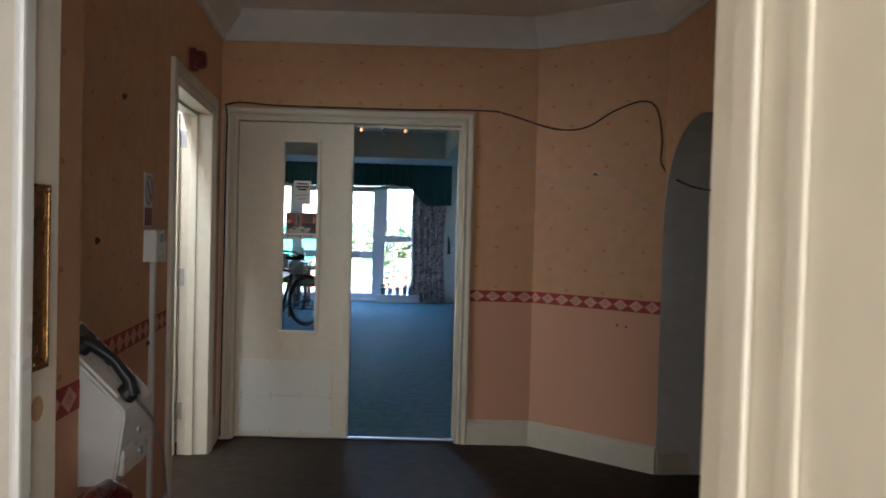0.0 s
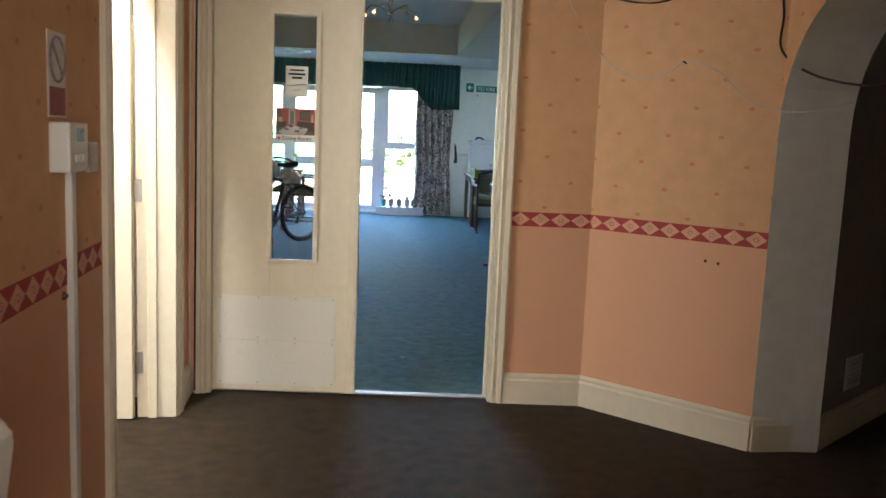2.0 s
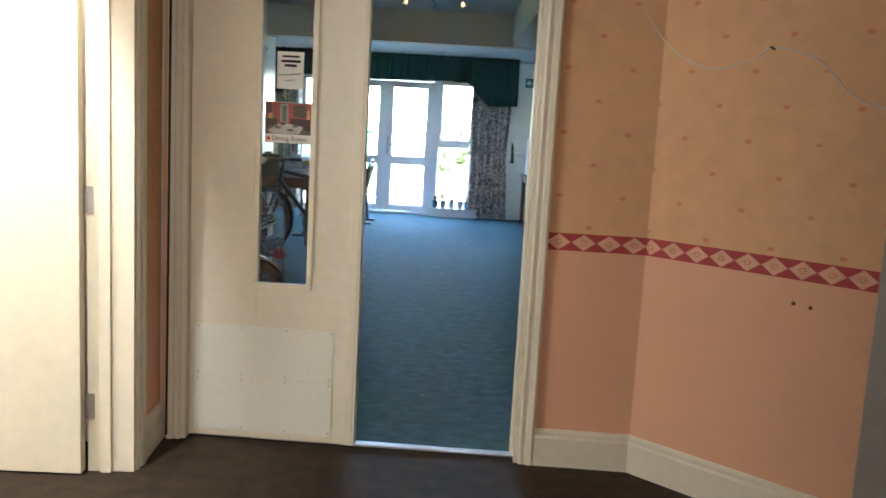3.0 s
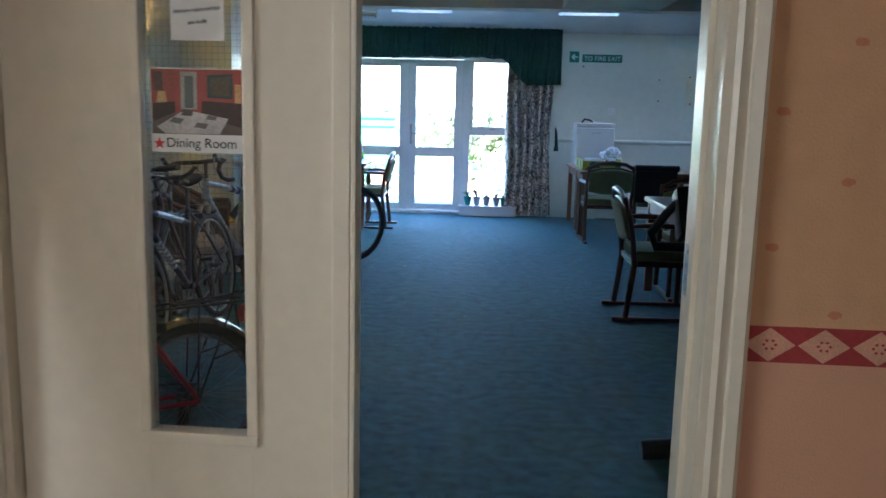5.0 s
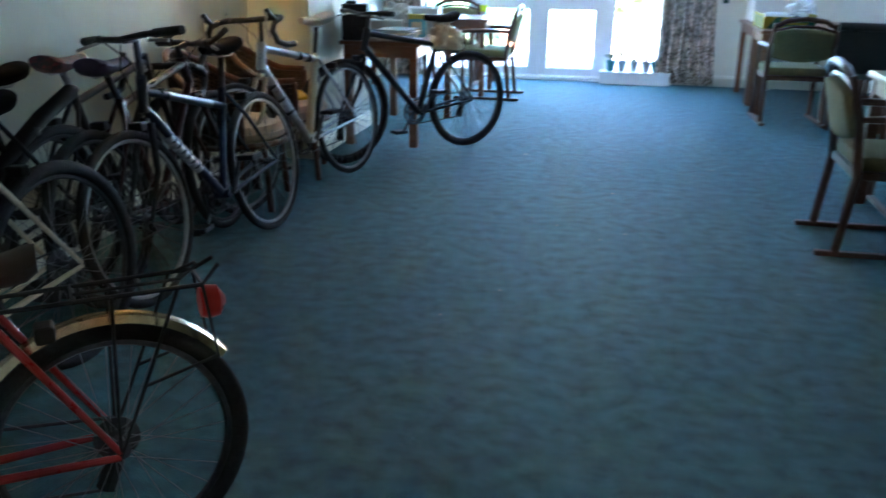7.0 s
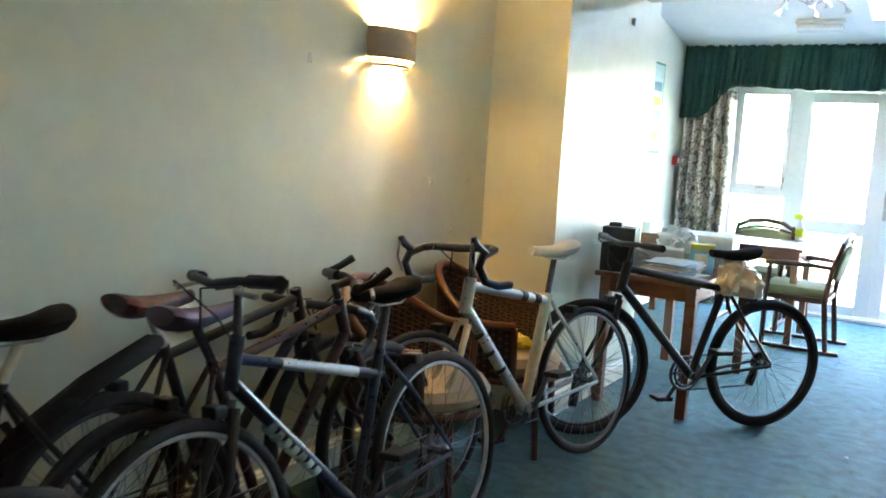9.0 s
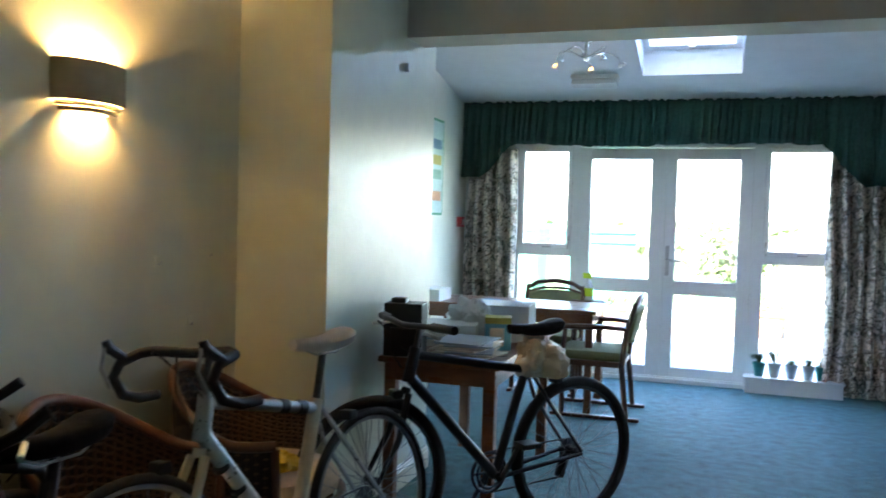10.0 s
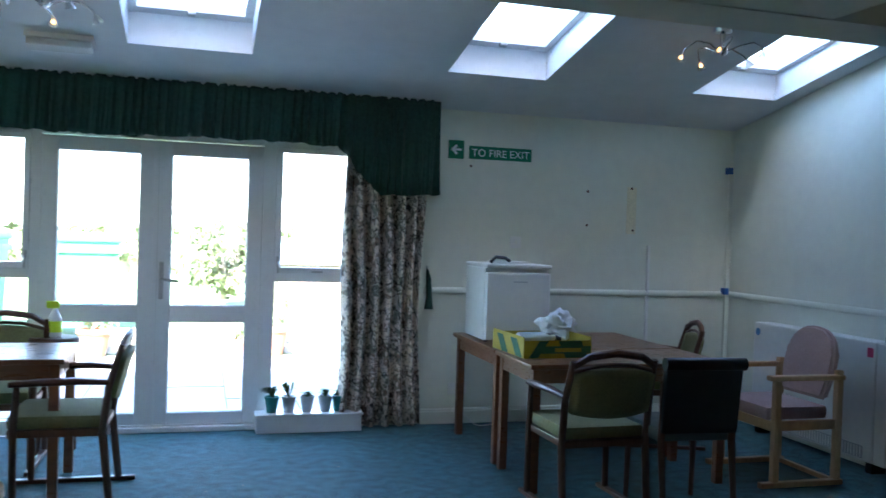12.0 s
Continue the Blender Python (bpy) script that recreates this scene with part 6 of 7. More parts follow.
    if bar_ends:
        for s in (-1, 1):
            e = clamp + Vector((-0.05, s * 0.3, 0.01))
            part("bar_end", tube(B(), [e, e + Vector((0.05, s * 0.005, 0.02)), e + Vector((0.1, -s * 0.01, 0.05))], [0.012, 0.013, 0.014], 8), BLACK, bar, "black bar end", smooth=True)
    if turn:
        # the handlebar is turned about the steering axis
        bar.matrix_basis = Matrix.Translation(stem_top) @ Matrix.Rotation(radians(turn), 4, "Z") @ Matrix.Translation(-stem_top)
    part("seat_post", tube(B(), [st_top, Vector((0.225, 0, seat - 0.05))], 0.0135, 10), post, t, smooth=True)
    # saddle: wide at the back, narrow nose
    bm, grid = B(), []
    for i in range(13):
        u = i / 12
        x = 0.105 + 0.265 * u
        half = 0.054 * (1 - u) ** 1.5 + 0.02 + 0.012 * math.sin(math.pi * u) * (1 - u)
        if i == 0:
            half *= 0.75
        grid.append([bm.verts.new((x, half * math.cos(a), seat - 0.012 + 0.022 * (1 - 2 * u) ** 2 * (1 - 0.6 * u) + (0.029 if math.sin(a) > 0 else 0.042) * math.sin(a) * (0.75 if i == 0 else 1.0) * (1.0 - 0.45 * u))) for a in (2 * math.pi * j / 14 for j in range(14))])
    for a, b in zip(grid, grid[1:]):
        for j in range(14):
            bm.faces.new((a[j], a[(j + 1) % 14], b[(j + 1) % 14], b[j]))
    bm.faces.new(grid[0]), bm.faces.new(grid[-1][::-1])
    sad = part("saddle", bm, saddle_mat, t, smooth=True)
    part("saddle_rail", tube(B(), [(0.12, 0.02, seat - 0.02), (0.18, 0.022, seat - 0.05), (0.28, 0.02, seat - 0.048), (0.34, 0.008, seat - 0.02)], 0.0035, 6), STEEL, sad)
    # drive
    cr = B()
    hoop(cr, bb + Vector((0, -0.045, 0)), (0, 1, 0), 0.086, 0.008, 36, 6)
    hoop(cr, bb + Vector((0, -0.038, 0)), (0, 1, 0), 0.065, 0.006, 30, 6)
    for i in range(5):
        a = i * 2 * math.pi / 5
        tube(cr, [bb + Vector((0, -0.045, 0)), bb + Vector((0.086 * math.cos(a), -0.045, 0.086 * math.sin(a)))], 0.006, 6)
    ca = math.radians(-60)
    arm = Vector((math.cos(ca), 0, math.sin(ca))) * 0.17
    for s in (-1, 1):
        tube(cr, [bb + Vector((0, s * 0.055, 0)), bb + arm * -s + Vector((0, s * 0.068, 0))], [0.013, 0.009], 8)
    crank = part("crankset", cr, GUNMETAL, t, smooth=True)
    for s in (-1, 1):
        c = bb + arm * -s + Vector((0, s * 0.115, 0))
        part("pedal", box(B(), c.x - 0.045, c.x + 0.045, c.y - 0.042, c.y + 0.042, c.z - 0.011, c.z + 0.011, 0.005), BLACK, crank)
    part("cassette", lathe(B(), [(0.05, 0), (0.05, 0.004), (0.042, 0.006), (0.042, 0.012), (0.03, 0.014), (0.03, 0.022)], 22, pose(0, -0.032, R, 90, 0, 0)), GUNMETAL, t)
    part("derailleur", tube(B(), [rh + Vector((0, -0.06, -0.02)), rh + Vector((0.01, -0.06, -0.07)), rh + Vector((0.035, -0.055, -0.13))], [0.018, 0.022, 0.022], 8), BLACK, t, smooth=True)
    ch = B()
    tube(ch, [bb + Vector((0.0, -0.045, 0.09)), rh + Vector((0, -0.045, 0.045))], 0.004, 5)
    tube(ch, [bb + Vector((0.0, -0.045, -0.09)), rh + Vector((0.035, -0.05, -0.13)), rh + Vector((0.01, -0.045, -0.05))], 0.004, 5)
    part("chain", ch, GUNMETAL, t)
    part("brake_cable", tube(B(), [clamp + Vector((0.04, 0.12, 0)), clamp + Vector((0.09, 0.05, 0.0)), clamp + Vector((0.06, 0.0, -0.1)), ht_low + Vector((0.03, 0, 0.06))], 0.003, 5), BLACK, t, smooth=True)
    part("brake_cable", tube(B(), [clamp + Vector((0.04, -0.12, 0)), clamp + Vector((0.1, -0.04, 0.02)), clamp + Vector((0.03, 0.03, -0.08)), top_front], 0.003, 5), BLACK, t, smooth=True)
    for x in (0.11, 0.92):
        part("brake_caliper", box(B(), x - 0.02, x + 0.02, -0.03, 0.03, R * 2 - 0.02, R * 2 + 0.015, 0.008), BLACK, t)
    if guards == "full":
        for c in (rh, fh):
            part("mudguard", mudguard_mesh(c, R + 0.014, 0.026), WARM_CHROME, t, "chrome mudguard with warm reflections in its colour", smooth=True)
    if guards == "clip":
        g = B()
        tube(g, [Vector((0.3, 0, 0.575)), Vector((0.24, 0, 0.615)), Vector((0.05, 0, 0.715)), Vector((-0.14, 0, 0.79)), Vector((-0.17, 0, 0.795))], [0.012, 0.028, 0.03, 0.03, 0.015], 12)
        tube(g, [Vector((0.27, 0, 0.66)), Vector((0.24, 0, 0.61))], 0.012, 8)
        part("clip_mudguard", g, RUBBER, t, "black clip-on mudguard", smooth=True)
    if rack:
        top = 2 * R + 0.07
        rk = new("luggage_rack")
        rk.parent = t
        for s in (-1, 1):
            part("side_rail", tube(B(), [(0.2, s * 0.05, top), (-0.2, s * 0.06, top), (-0.24, s * 0.03, top + 0.03)], 0.005, 6), BLACK, rk)
            for x in (-0.02, -0.15):
                part("strut", tube(B(), [(0.0, s * 0.065, R), (x, s * 0.06, top)], 0.004, 6), BLACK, rk)
            part("strut", tube(B(), [(-0.06, s * 0.062, R + 0.15), (-0.22, s * 0.06, R + 0.19), (-0.2, s * 0.06, top)], 0.004, 6), BLACK, rk)
        for x in (-0.2, -0.08, 0.05):
            part("cross_bar", tube(B(), [(x, -0.06, top), (x, 0.06, top)], 0.005, 6), BLACK, rk)
        part("spring_clip", tube(B(), [(0.05, -0.03, top + 0.008), (-0.16, -0.03, top + 0.01), (-0.2, -0.01, top + 0.03), (-0.2, 0.01, top + 0.03), (-0.16, 0.03, top + 0.01), (0.05, 0.03, top + 0.008)], 0.004, 6), BLACK, rk)
        part("rear_lamp", lathe(B(), [(0.032, 0), (0.038, 0.015), (0.034, 0.04), (0.01, 0.055)], 16, pose(-0.2, 0, 2 * R + 0.01, 0, -90, 0)), RED_PLASTIC, t, "red rear lamp", smooth=True)
    return t


def mudguard_mesh(c, radius, half):
    bm, rows = B(), []
    for i in range(31):
        a = math.radians(36 + 150 * i / 30)
        d = Vector((-math.cos(a), 0, math.sin(a)))
        rows.append([bm.verts.new(Vector(c) + d * (radius + k) + Vector((0, y, 0))) for y, k in ((-half, -0.012), (-half * 0.7, 0.004), (0, 0.01), (half * 0.7, 0.004), (half, -0.012), (half * 0.7, 0.001), (0, 0.007), (-half * 0.7, 0.001))])
    for a, b in zip(rows, rows[1:]):
        for j in range(8):
            bm.faces.new((a[j], a[(j + 1) % 8], b[(j + 1) % 8], b[j]))
    return bm


bicycle((-1.285, 11.19), -131, 1, BLACK_PAINT, "black hybrid bicycle with a bagged saddle", "flat", R=0.34, tyre=0.023, rim=GUNMETAL, base=1.02, seat=0.92, tube_r=0.02)
bicycle((-1.835, 10.21), -105, 6, SILVER, "silver and cream racing bicycle with drop handlebar", "drop", WHITE_VINYL, tyre=0.015, seat=0.96, tube_r=0.022, sleeve=CREAM_PAINT, rim=SPOKE, hx=-0.09, bar_up=0.03)
bicycle((-1.86, 9.01), -94, 8, DARK_BLUE, "dark blue and silver mountain bicycle", "flat", R=0.34, tyre=0.018, seat=0.92, rim=STEEL, accent=SILVER, step=0.05, bar_up=0.05, turn=-18)
bicycle((-2.33, 7.95), 91, -2, BLACK_PAINT, "black bicycle with red and black saddle", "drop", mat("red_saddle", (0.16, 0.012, 0.018), 0.45, second=(0.012, 0.01, 0.01), scale=14, contrast=0.12), tyre=0.022, seat=0.90, rim=GUNMETAL, post=STEEL, bar_up=-0.15)
bicycle((-1.91, 7.47), -95, 5, CREAM_PAINT, "cream mountain bicycle with black saddle", "riser", tyre=0.024, seat=0.89, rim=GUNMETAL)
bicycle((-2.08, 7.95), 91, -6, MAROON, "red bicycle with purple saddle among the others", "flat", mat("purple_saddle", (0.09, 0.06, 0.12), 0.5, vary=0.3), tyre=0.02, seat=0.90, rim=GUNMETAL, bar_up=-0.04, turn=-42, bar_ends=True)
bicycle((-1.23, 6.62), -142, 3, RED_PAINT, "red roadster bicycle with chrome mudguards and rack", "riser", mat("brown_saddle", (0.06, 0.04, 0.03), 0.5), R=0.285, tyre=0.021, seat=0.72, guards="full", rack=True, step=0.2, rim=GUNMETAL, bar_up=-0.02)
bicycle((-2.26, 8.0), -94, 5, BLACK_PAINT, "dark bicycle with long black mudguard by the wall", "drop", tyre=0.02, seat=0.90, rim=GUNMETAL, bar_up=-0.05, guards="clip", post=CREAM_PAINT)
bgm = mat("cloudy_bag", (0.62, 0.52, 0.4), 0.3, vary=0.15, scale=12)
crumpled("saddle_bag", -1.42, 11.03, 0.70, 0.14, 0.11, 0.12, bgm, "crumpled clear plastic bag tied under a saddle", "bag", 1.3)


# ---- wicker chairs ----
# dark colour for the shade in the gaps of the weave
WEAVE_SHADE = mat("weave_gap_shade", (0.022, 0.012, 0.007), 0.8, vary=0.3, scale=40, bump=0.3)
WICKER = mat("brown_wicker", (0.095, 0.052, 0.026), 0.6, vary=0.3, scale=40, bump=0.3, bump_scale=150)
CUSHION = mat("cream_cushion", (0.6, 0.47, 0.33), 0.85, vary=0.12, scale=15, bump=0.2)


def wicker_chair(m, label):
    """A tub chair of woven cane: curved back and arms, round legs, loose cushion; faces +y."""
    t = thing("wicker_chair", m, label, "chair", "wicker chairs")
    R = 0.31
    arc = [math.radians(-25 + 230 * i / 40) for i in range(41)]

    def top(a):
        return 0.60 + 0.20 * max(0, math.sin(a)) ** 1.5

    def at(a, z):
        k = 1 + 0.12 * (z - 0.36)
        return Vector((R * k * math.cos(a), -R * k * math.sin(a) * 0.95, z))
    weave = B()
    for a in arc:
        tube(weave, [at(a, 0.36), at(a, (0.36 + top(a)) / 2), at(a, top(a))], 0.005, 5)
    for j in range(1, 15):
        f = j / 15
        tube(weave, [at(a, 0.36 + (top(a) - 0.36) * f) * (1.004 if i % 2 == j % 2 else 0.99) for i, a in enumerate(arc)], 0.0055, 5)
    part("woven_back", weave, WICKER, t)["kind"] = "stuff"
    # an added sheet whose dark colour stands for shade between the strands
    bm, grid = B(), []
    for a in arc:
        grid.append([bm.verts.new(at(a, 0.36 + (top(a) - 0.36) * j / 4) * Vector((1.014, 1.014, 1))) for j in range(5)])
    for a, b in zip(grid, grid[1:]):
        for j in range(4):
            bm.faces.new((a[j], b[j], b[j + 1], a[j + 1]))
    bk = part("shade_sheet", bm, WEAVE_SHADE, t)
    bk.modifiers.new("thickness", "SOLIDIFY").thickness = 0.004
    part("top_rail", tube(B(), [at(a, top(a) + 0.01) for a in arc], 0.018, 10), DARK_WOOD, t, "dark bent cane rail", smooth=True)
    part("seat_ring", hoop(B(), (0, 0, 0.36), (0, 0, 1), R * 0.98, 0.018, 40, 8), DARK_WOOD, t, smooth=True)
    cu = lathe(B(), [(0.25, 0), (0.28, 0.02), (0.285, 0.05), (0.26, 0.085), (0.15, 0.1), (0.02, 0.102)], 28, pose(0, 0.01, 0.365))
    part("cushion", cu, CUSHION, t, "cream seat cushion", smooth=True)
    for s in (-1, 1):
        for y in (-0.2, 0.22):
            part("leg", tube(B(), [(s * 0.21, y * 1.1, 0), (s * 0.2, y, 0.36)], 0.017, 8), DARK_WOOD, t, smooth=True)
        part("front_post", tube(B(), [(s * 0.27, 0.13, 0.36), at(arc[0] if s > 0 else arc[-1], 0.6)], 0.016, 8), DARK_WOOD, t)


wicker_chair(pose(-2.27, 10.10, 0, 0, 0, -75), "brown wicker tub chair with cream cushion by the pier")
wicker_chair(pose(-2.27, 9.42, 0, 0, 0, -80), "brown wicker tub chair with cream cushion against the wall")
dr = crumpled("yellow_duster", -2.2, 10.04, 0.468, 0.13, 0.09, 0.045, mat("yellow_cloth", (0.62, 0.42, 0.03), 0.8, vary=0.15), "crumpled yellow cloth on a wicker chair", "cloth", 5.2)


# ---- exercise bike ----
def exercise_bike():
    t = thing("exercise_bike", pose(0.795, 6.95, 0.004, 0, -4, 0), "cream and black exercise bike by the doorway", "exercise bike")
    tan = mat("cream_steel", (0.56, 0.46, 0.32), 0.4, vary=0.08)
    part("front_post", box(B(), -0.032, 0.032, -0.02, 0.02, 0.04, 0.83, 0.012), tan, t, smooth=True)
    gm = mat("green_ink", (0.06, 0.2, 0.06), 0.5)
    for i in range(7):
        part("brand_bar", box(B(), -0.034, -0.018, -0.0215, -0.0195, 0.36 + i * 0.03, 0.378 + i * 0.03 + (0.006 if i % 2 else 0)), gm, t)
    part("front_foot", tube(B(), [(-0.3, -0.03, 0.045), (-0.26, -0.03, 0.045), (0.22, 0.02, 0.045), (0.26, 0.02, 0.045)], [0.04, 0.045, 0.03, 0.04], 14), BLACK, t, smooth=True)
    part("rear_foot", tube(B(), [(0.85, -0.24, 0.035), (0.85, 0.24, 0.035)], 0.03, 12), BLACK, t, smooth=True)
    part("beam", tube(B(), [(0.02, 0, 0.06), (0.85, 0, 0.06)], 0.03, 10), tan, t, smooth=True)
    part("flywheel_cover", lathe(B(), [(0.02, -0.06), (0.2, -0.06), (0.22, -0.04), (0.22, 0.04), (0.2, 0.06), (0.02, 0.06)], 28, pose(0.42, 0, 0.3, 90, 0, 0)), tan, t, smooth=True)
    part("seat_tube", box(B(), 0.55, 0.62, -0.025, 0.025, 0.06, 0.6, 0.01), BLACK, t)
    part("seat", crumpled_seat(), BLACK_VINYL, t, smooth=True)
    part("console", box(B(), -0.11, 0.1, -0.045, 0.06, 0, 0.2, 0.02, pose(-0.03, 0.0, 0.90, -25, 0, 0)), BLACK, t, smooth=True)
    part("screen", box(B(), -0.06, 0.05, -0.05, -0.044, 0.06, 0.15, 0.003, pose(-0.03, 0.0, 0.90, -25, 0, 0)), GREY_PAINT_METAL, t)
    part("clamp", box(B(), -0.07, 0.07, -0.045, 0.045, 0.80, 0.92, 0.012), BLACK, t, smooth=True)
    part("handlebar", tube(B(), [(0.02, 0.02, 1.09), (-0.08, 0.05, 1.08), (-0.17, 0.08, 0.99), (-0.23, 0.08, 0.91), (-0.22, 0.04, 0.865), (-0.12, 0.0, 0.865), (0.0, 0.0, 0.87), (0.2, 0.0, 0.87), (0.34, 0.02, 0.88), (0.4, 0.06, 0.96), (0.36, 0.08, 1.06), (0.24, 0.06, 1.1)], 0.019, 10), BLACK, t, "black padded handlebar", smooth=True)


def crumpled_seat():
    bm = B()
    tube(bm, [(0.42, 0, 0.62), (0.5, 0, 0.645), (0.6, 0, 0.655), (0.7, 0, 0.65)], [0.03, 0.055, 0.1, 0.09], 14)
    for v in bm.verts:
        v.co.z = 0.64 + (v.co.z - 0.64) * 0.45
    return bm


exercise_bike()


# ---- garden ----
LAWN = mat("lawn", (0.09, 0.15, 0.04), 0.9, second=(0.13, 0.17, 0.06), scale=3, bump=0.6, bump_scale=60)
PAVING = mat("paving_stone", (0.34, 0.3, 0.28), 0.85, vary=0.15, scale=8, bump=0.3, piece=0.12)
BRICKY = mat("old_brick", (0.3, 0.17, 0.12), 0.85, vary=0.25, scale=12, bump=0.3, piece=0.2)
FOLIAGE = mat("garden_foliage", (0.11, 0.14, 0.06), 0.7, second=(0.14, 0.17, 0.08), scale=6)
BARK = mat("pale_bark", (0.3, 0.25, 0.19), 0.9, vary=0.25, scale=10, bump=0.5)
BIN_GREEN = mat("green_bin_plastic", (0.06, 0.24, 0.16), 0.45, vary=0.1)
bm = slab(B(), [(-300, FARY + 0.3), (300, FARY + 0.3), (300, 400), (-300, 400)], -0.5, -0.14)
tagged(part("ground", bm, LAWN), "sunlit lawn running to the horizon", "ground", kind="structure")
tagged(part("terrace_bed", box(B(), -7, 7, FARY + 0.285, 19.2, -0.2, -0.09), mat("terrace_joint", (0.25, 0.23, 0.2), 0.9, vary=0.2)), "mortar bed of the terrace", "terrace", kind="structure")


def leaf_cloud(parent, name, centre, radii, n, size, seed, material):
    """A crown of many small leaf blades, thicker in clumps, with gaps."""
    rnd = random.Random(seed)
    clumps = []
    for _ in range(26):
        while True:
            p = Vector((rnd.uniform(-1, 1), rnd.uniform(-1, 1), rnd.uniform(-1, 1)))
            if 0.3 < p.length < 1:
                break
        clumps.append((p, rnd.uniform(0.16, 0.34)))
    verts, faces = [], []
    for i in range(n):
        c, r = clumps[rnd.randrange(len(clumps))]
        p = c + Vector((rnd.gauss(0, 1), rnd.gauss(0, 1), rnd.gauss(0, 0.8))) * r * 0.5
        p = Vector((centre[0] + p.x * radii[0], centre[1] + p.y * radii[1], centre[2] + p.z * radii[2]))
        q = Euler((rnd.uniform(0, 6.28), rnd.uniform(0, 6.28), rnd.uniform(0, 6.28))).to_matrix()
        k = len(verts)
        s = size * rnd.uniform(0.6, 1.3)
        for v in ((-0.5, 0, 0), (0, -0.28, 0.05), (0.5, 0, 0), (0, 0.28, 0.05)):
            verts.append(p + q @ (Vector(v) * s))
        faces.append((k, k + 1, k + 2, k + 3))
    me = bpy.data.meshes.new(name)
    me.from_pydata(verts, [], faces)
    me.materials.append(material)
    ob = new(name, me)
    ob.parent = parent
    ob["kind"] = "stuff"
    return ob


def tree(x, y, h, spread, seed, label, trunk_r=0.12, leaves=5000, size=0.16):
    t = thing("tree", pose(x, y, -0.15), label, "tree", "garden plants")
    rnd = random.Random(seed)
    bm = tube(B(), [(0, 0, 0), (0.05, 0.02, h * 0.3), (0.0, 0.06, h * 0.65), (0.06, 0, h * 0.9)], [trunk_r, trunk_r * 0.75, trunk_r * 0.45, trunk_r * 0.15], 10)
    for i in range(7):
        a = rnd.uniform(0, 6.28)
        z = h * rnd.uniform(0.25, 0.7)
        e = Vector((math.cos(a), math.sin(a), 0)) * spread * rnd.uniform(0.5, 0.9)
        tube(bm, [(0.02, 0.02, z), (e.x * 0.5, e.y * 0.5, z + h * 0.12), (e.x, e.y, z + h * 0.22)], [trunk_r * 0.4, trunk_r * 0.25, trunk_r * 0.08], 7)
    part("trunk", bm, BARK, t, smooth=True)
    leaf_cloud(t, "crown", (0, 0, h * 0.62), (spread, spread, h * 0.42), leaves, size, seed, FOLIAGE)


tree(-1.15, 24.8, 2.5, 0.7, 4, "bare-stemmed small tree with pale bark", 0.05, 160, 0.1)
tree(-0.45, 25.5, 1.75, 0.75, 8, "dense evergreen shrub on the lawn", 0.06, 2600, 0.13)


def wheelie_bin(x, y, rot, scale, label):
    t = thing("waste_bin", pose(x, y, -0.14, 0, 0, rot), label, "bin", "green bins")
    k = scale
    bm = B()
    lo = [(-0.5 * k, -0.4 * k), (0.5 * k, -0.4 * k), (0.5 * k, 0.4 * k), (-0.5 * k, 0.4 * k)]
    a = [bm.verts.new((px * 0.9, py * 0.9, 0.15)) for px, py in lo]
    b = [bm.verts.new((px, py, 1.15 * k)) for px, py in lo]
    bm.faces.new(a[::-1]), bm.faces.new(b)
    for i in range(4):
        bm.faces.new((a[i], a[(i + 1) % 4], b[(i + 1) % 4], b[i]))
    part("body", bm, BIN_GREEN, t)
    part("lid", box(B(), -0.54 * k, 0.54 * k, -0.44 * k, 0.44 * k, 1.151 * k, 1.26 * k, 0.04), BIN_GREEN, t)
    part("rim", box(B(), -0.53 * k, 0.53 * k, -0.43 * k, 0.43 * k, 1.02 * k, 1.09 * k, 0.01), BIN_GREEN, t)
    for px in (-0.4 * k, 0.4 * k):
        for py in (-0.28 * k, 0.28 * k):
            part("castor", lathe(B(), [(0.08, -0.02), (0.08, 0.02)], 14, pose(px, py, 0.08, 90, 0, 0)), BLACK, t)


wheelie_bin(-2.55, 21.5, 6, 1.15, "large green wheeled waste bin")
wheelie_bin(-4.1, 21.6, -4, 1.15, "large green wheeled waste bin")


def garden_shed():
    t = thing("summer_house", pose(2.05, 24.6, -0.14), "garden shed with grey tiled roof", "shed")
    part("walls", box(B(), -1.6, 1.6, -1.2, 1.2, 0, 1.02), mat("shed_boards", (0.28, 0.2, 0.13), 0.8, vary=0.25, scale=8, stretch=(1, 1, 8)), t)
    bm = B()
    pts = [(-1.85, -1.45, 1.0), (1.85, -1.45, 1.0), (1.85, 1.45, 1.0), (-1.85, 1.45, 1.0), (-0.4, 0, 1.95), (0.4, 0, 1.95)]
    v = [bm.verts.new(p) for p in pts]
    for fc in ((0, 1, 5, 4), (1, 2, 5), (2, 3, 4, 5), (3, 0, 4), (3, 2, 1, 0)):
        bm.faces.new([v[i] for i in fc])
    part("roof", bm, mat("slate_roof", (0.25, 0.26, 0.28), 0.6, vary=0.2, scale=10), t)
    part("door", box(B(), -0.45, 0.4, -1.23, -1.201, 0.05, 0.97, 0.005), DARK_WOOD, t)


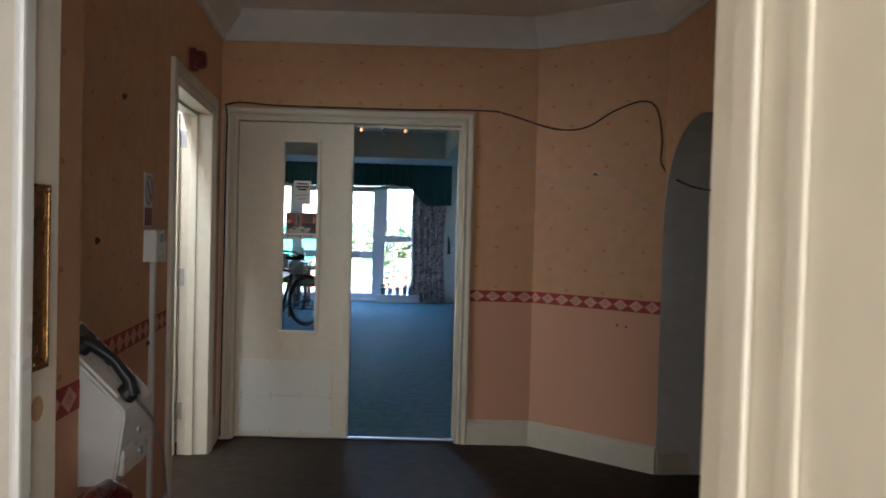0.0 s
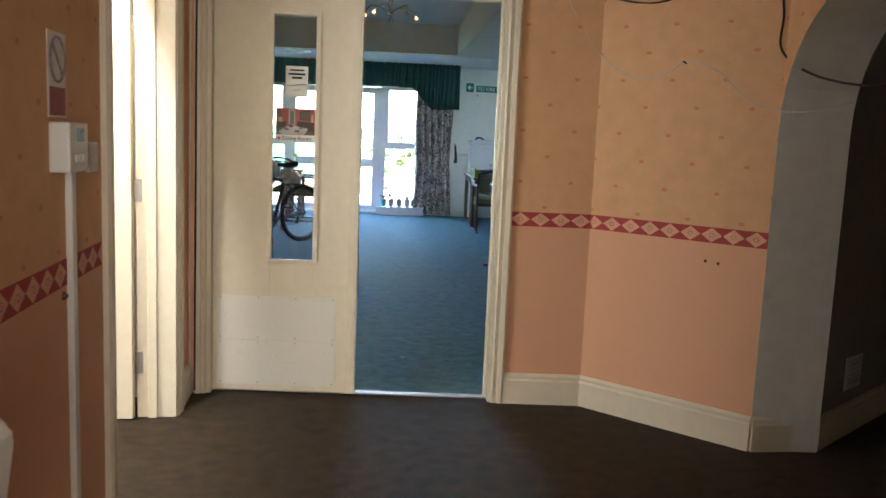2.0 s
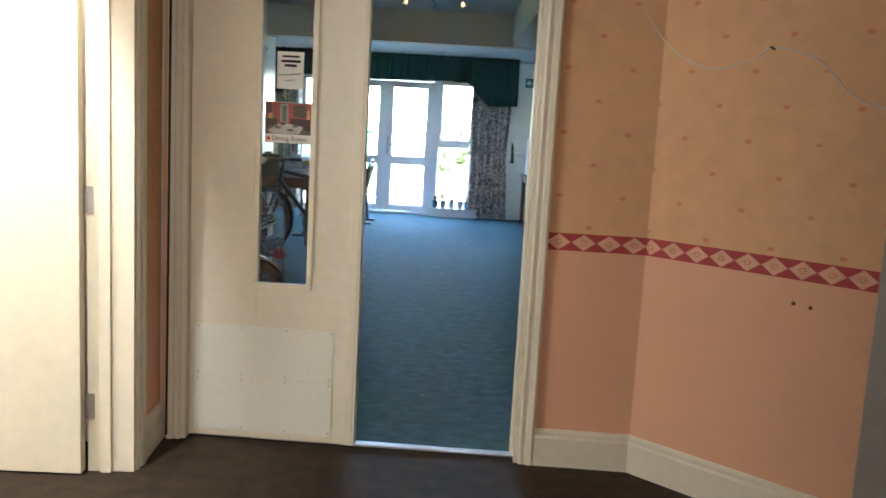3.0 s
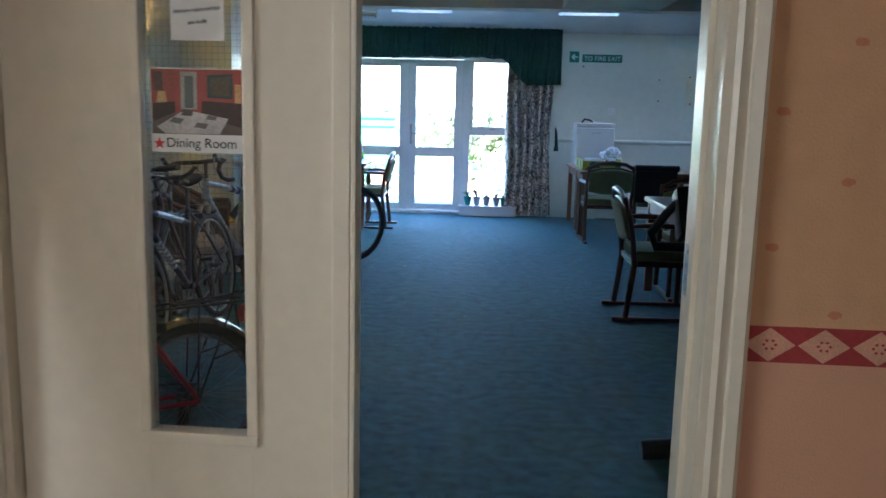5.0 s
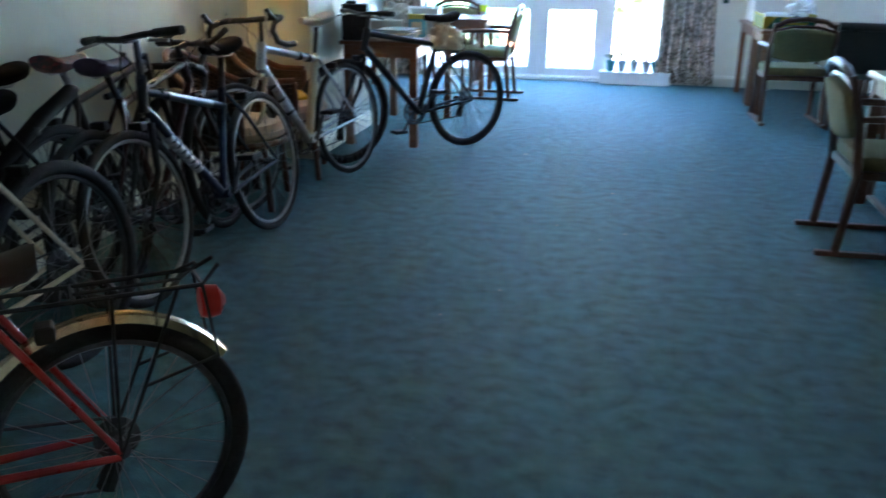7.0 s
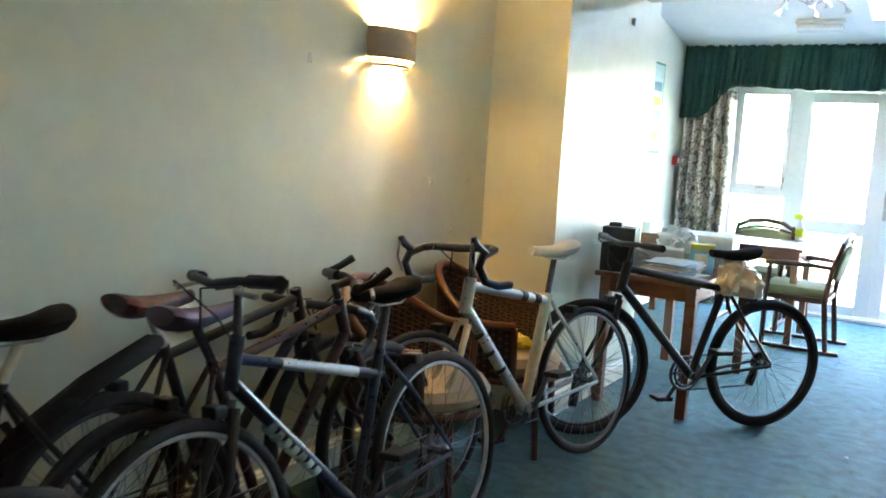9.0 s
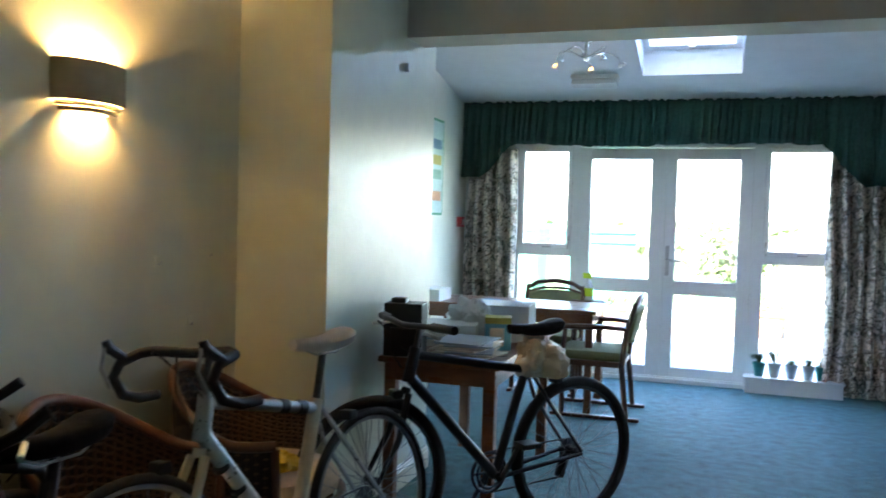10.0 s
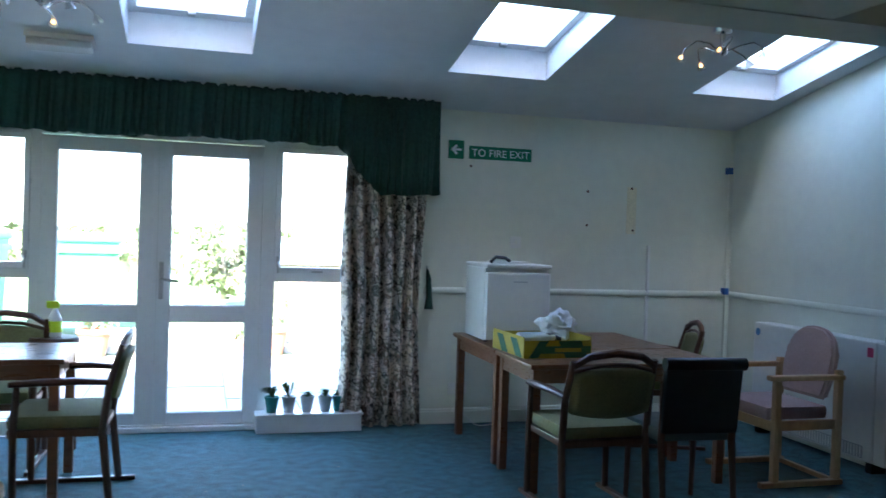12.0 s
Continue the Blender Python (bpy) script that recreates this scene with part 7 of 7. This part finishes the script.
garden_shed()
lw = thing("garden_wall", pose(-2.2, 19.6, -0.14), "low stone edging wall of the terrace", "wall")
rw = random.Random(3)
for r in range(2):
    for i in range(14):
        part("stone", box(B(), i * 0.3 + (0.15 if r else 0) + 0.005, i * 0.3 + (0.15 if r else 0) + 0.295, rw.uniform(-0.02, 0.02), 0.3, r * 0.15, r * 0.15 + 0.145, 0.01), PAVING, lw)
TERRA = mat("terracotta", (0.35, 0.14, 0.07), 0.8, vary=0.15)
for x, y, k, s in ((0.0, 19.1, 1.0, 1), (-0.35, 18.95, 0.6, 2), (-2.0, 19.1, 0.9, 3)):
    t = thing("garden_pot", pose(x, y, -0.085), "terracotta garden pot with a shrub", "plant", "garden pots")
    part("pot", lathe(B(), [(0.13 * k, 0), (0.2 * k, 0.3 * k), (0.22 * k, 0.3 * k), (0.22 * k, 0.36 * k), (0.18 * k, 0.36 * k), (0.17 * k, 0.3 * k)], 20), TERRA, t, smooth=True)
    part("stem", tube(B(), [(0, 0, 0.25 * k), (0, 0, 0.5 * k)], 0.012, 6), BARK, t)
    leaf_cloud(t, "leaves", (0, 0, 0.52 * k), (0.26 * k, 0.26 * k, 0.2 * k), 260, 0.07, s, FOLIAGE)
cb = thing("meter_cabinet", pose(0.23, 18.2, -0.088), "grey white utility cabinet on the terrace", "cabinet")
part("case", box(B(), 0, 0.47, 0, 0.4, 0, 0.58, 0.01), GREY_PAINT, cb)
part("door", box(B(), 0.03, 0.44, -0.015, -0.001, 0.06, 0.53, 0.005), GREY_PAINT, cb)
hd = thing("garden_hedge", pose(0, 0, 0), "far leafy hedge closing the garden", "hedge")
leaf_cloud(hd, "leaves", (0, 38, 0.5), (40, 1.2, 0.9), 9000, 0.35, 21, FOLIAGE)
part("stems", box(B(), -38, 38, 37.9, 38.1, -0.14, 0.6), BARK, hd)

# unseen block above the house, added to keep the sun off the sunroom roof
us = box(B(), -8, 8, -2, 11.7, 3.304, 5.9)
tagged(part("upper_storey", us, BRICKY), "unseen brick block added to shade the sunroom roof", "building", kind="structure")

# terrace slabs
me_slab = bpy.data.meshes.new("paving_slab")
sbm = box(B(), 0.004, 0.596, 0.004, 0.596, -0.088, -0.075)
sbm.to_mesh(me_slab)
sbm.free()
me_slab.materials.append(PAVING)
terrace = bpy.data.objects["terrace_bed"]
for i in range(-6, 5):
    for j in range(6):
        o = new("paving_slab", me_slab)
        o.parent = terrace
        o.location = (i * 0.6, FARY + 0.3 + j * 0.6, 0.002 * ((i * 7 + j * 3) % 4))

# lint and crumbs trodden into the carpets
bits = B()
lint = random.Random(12)
for _ in range(26):
    x, y = lint.uniform(-0.9, 1.0), lint.uniform(5.8, 14.2)
    k = lint.uniform(0.0015, 0.004)
    box(bits, x - k * lint.uniform(1, 2.5), x + k, y - k, y + k, 0.0, k * 0.6)
ob = tagged(part("carpet_lint", bits, CUSHION), "pale lint and crumbs on the carpet", "lint", kind="stuff")
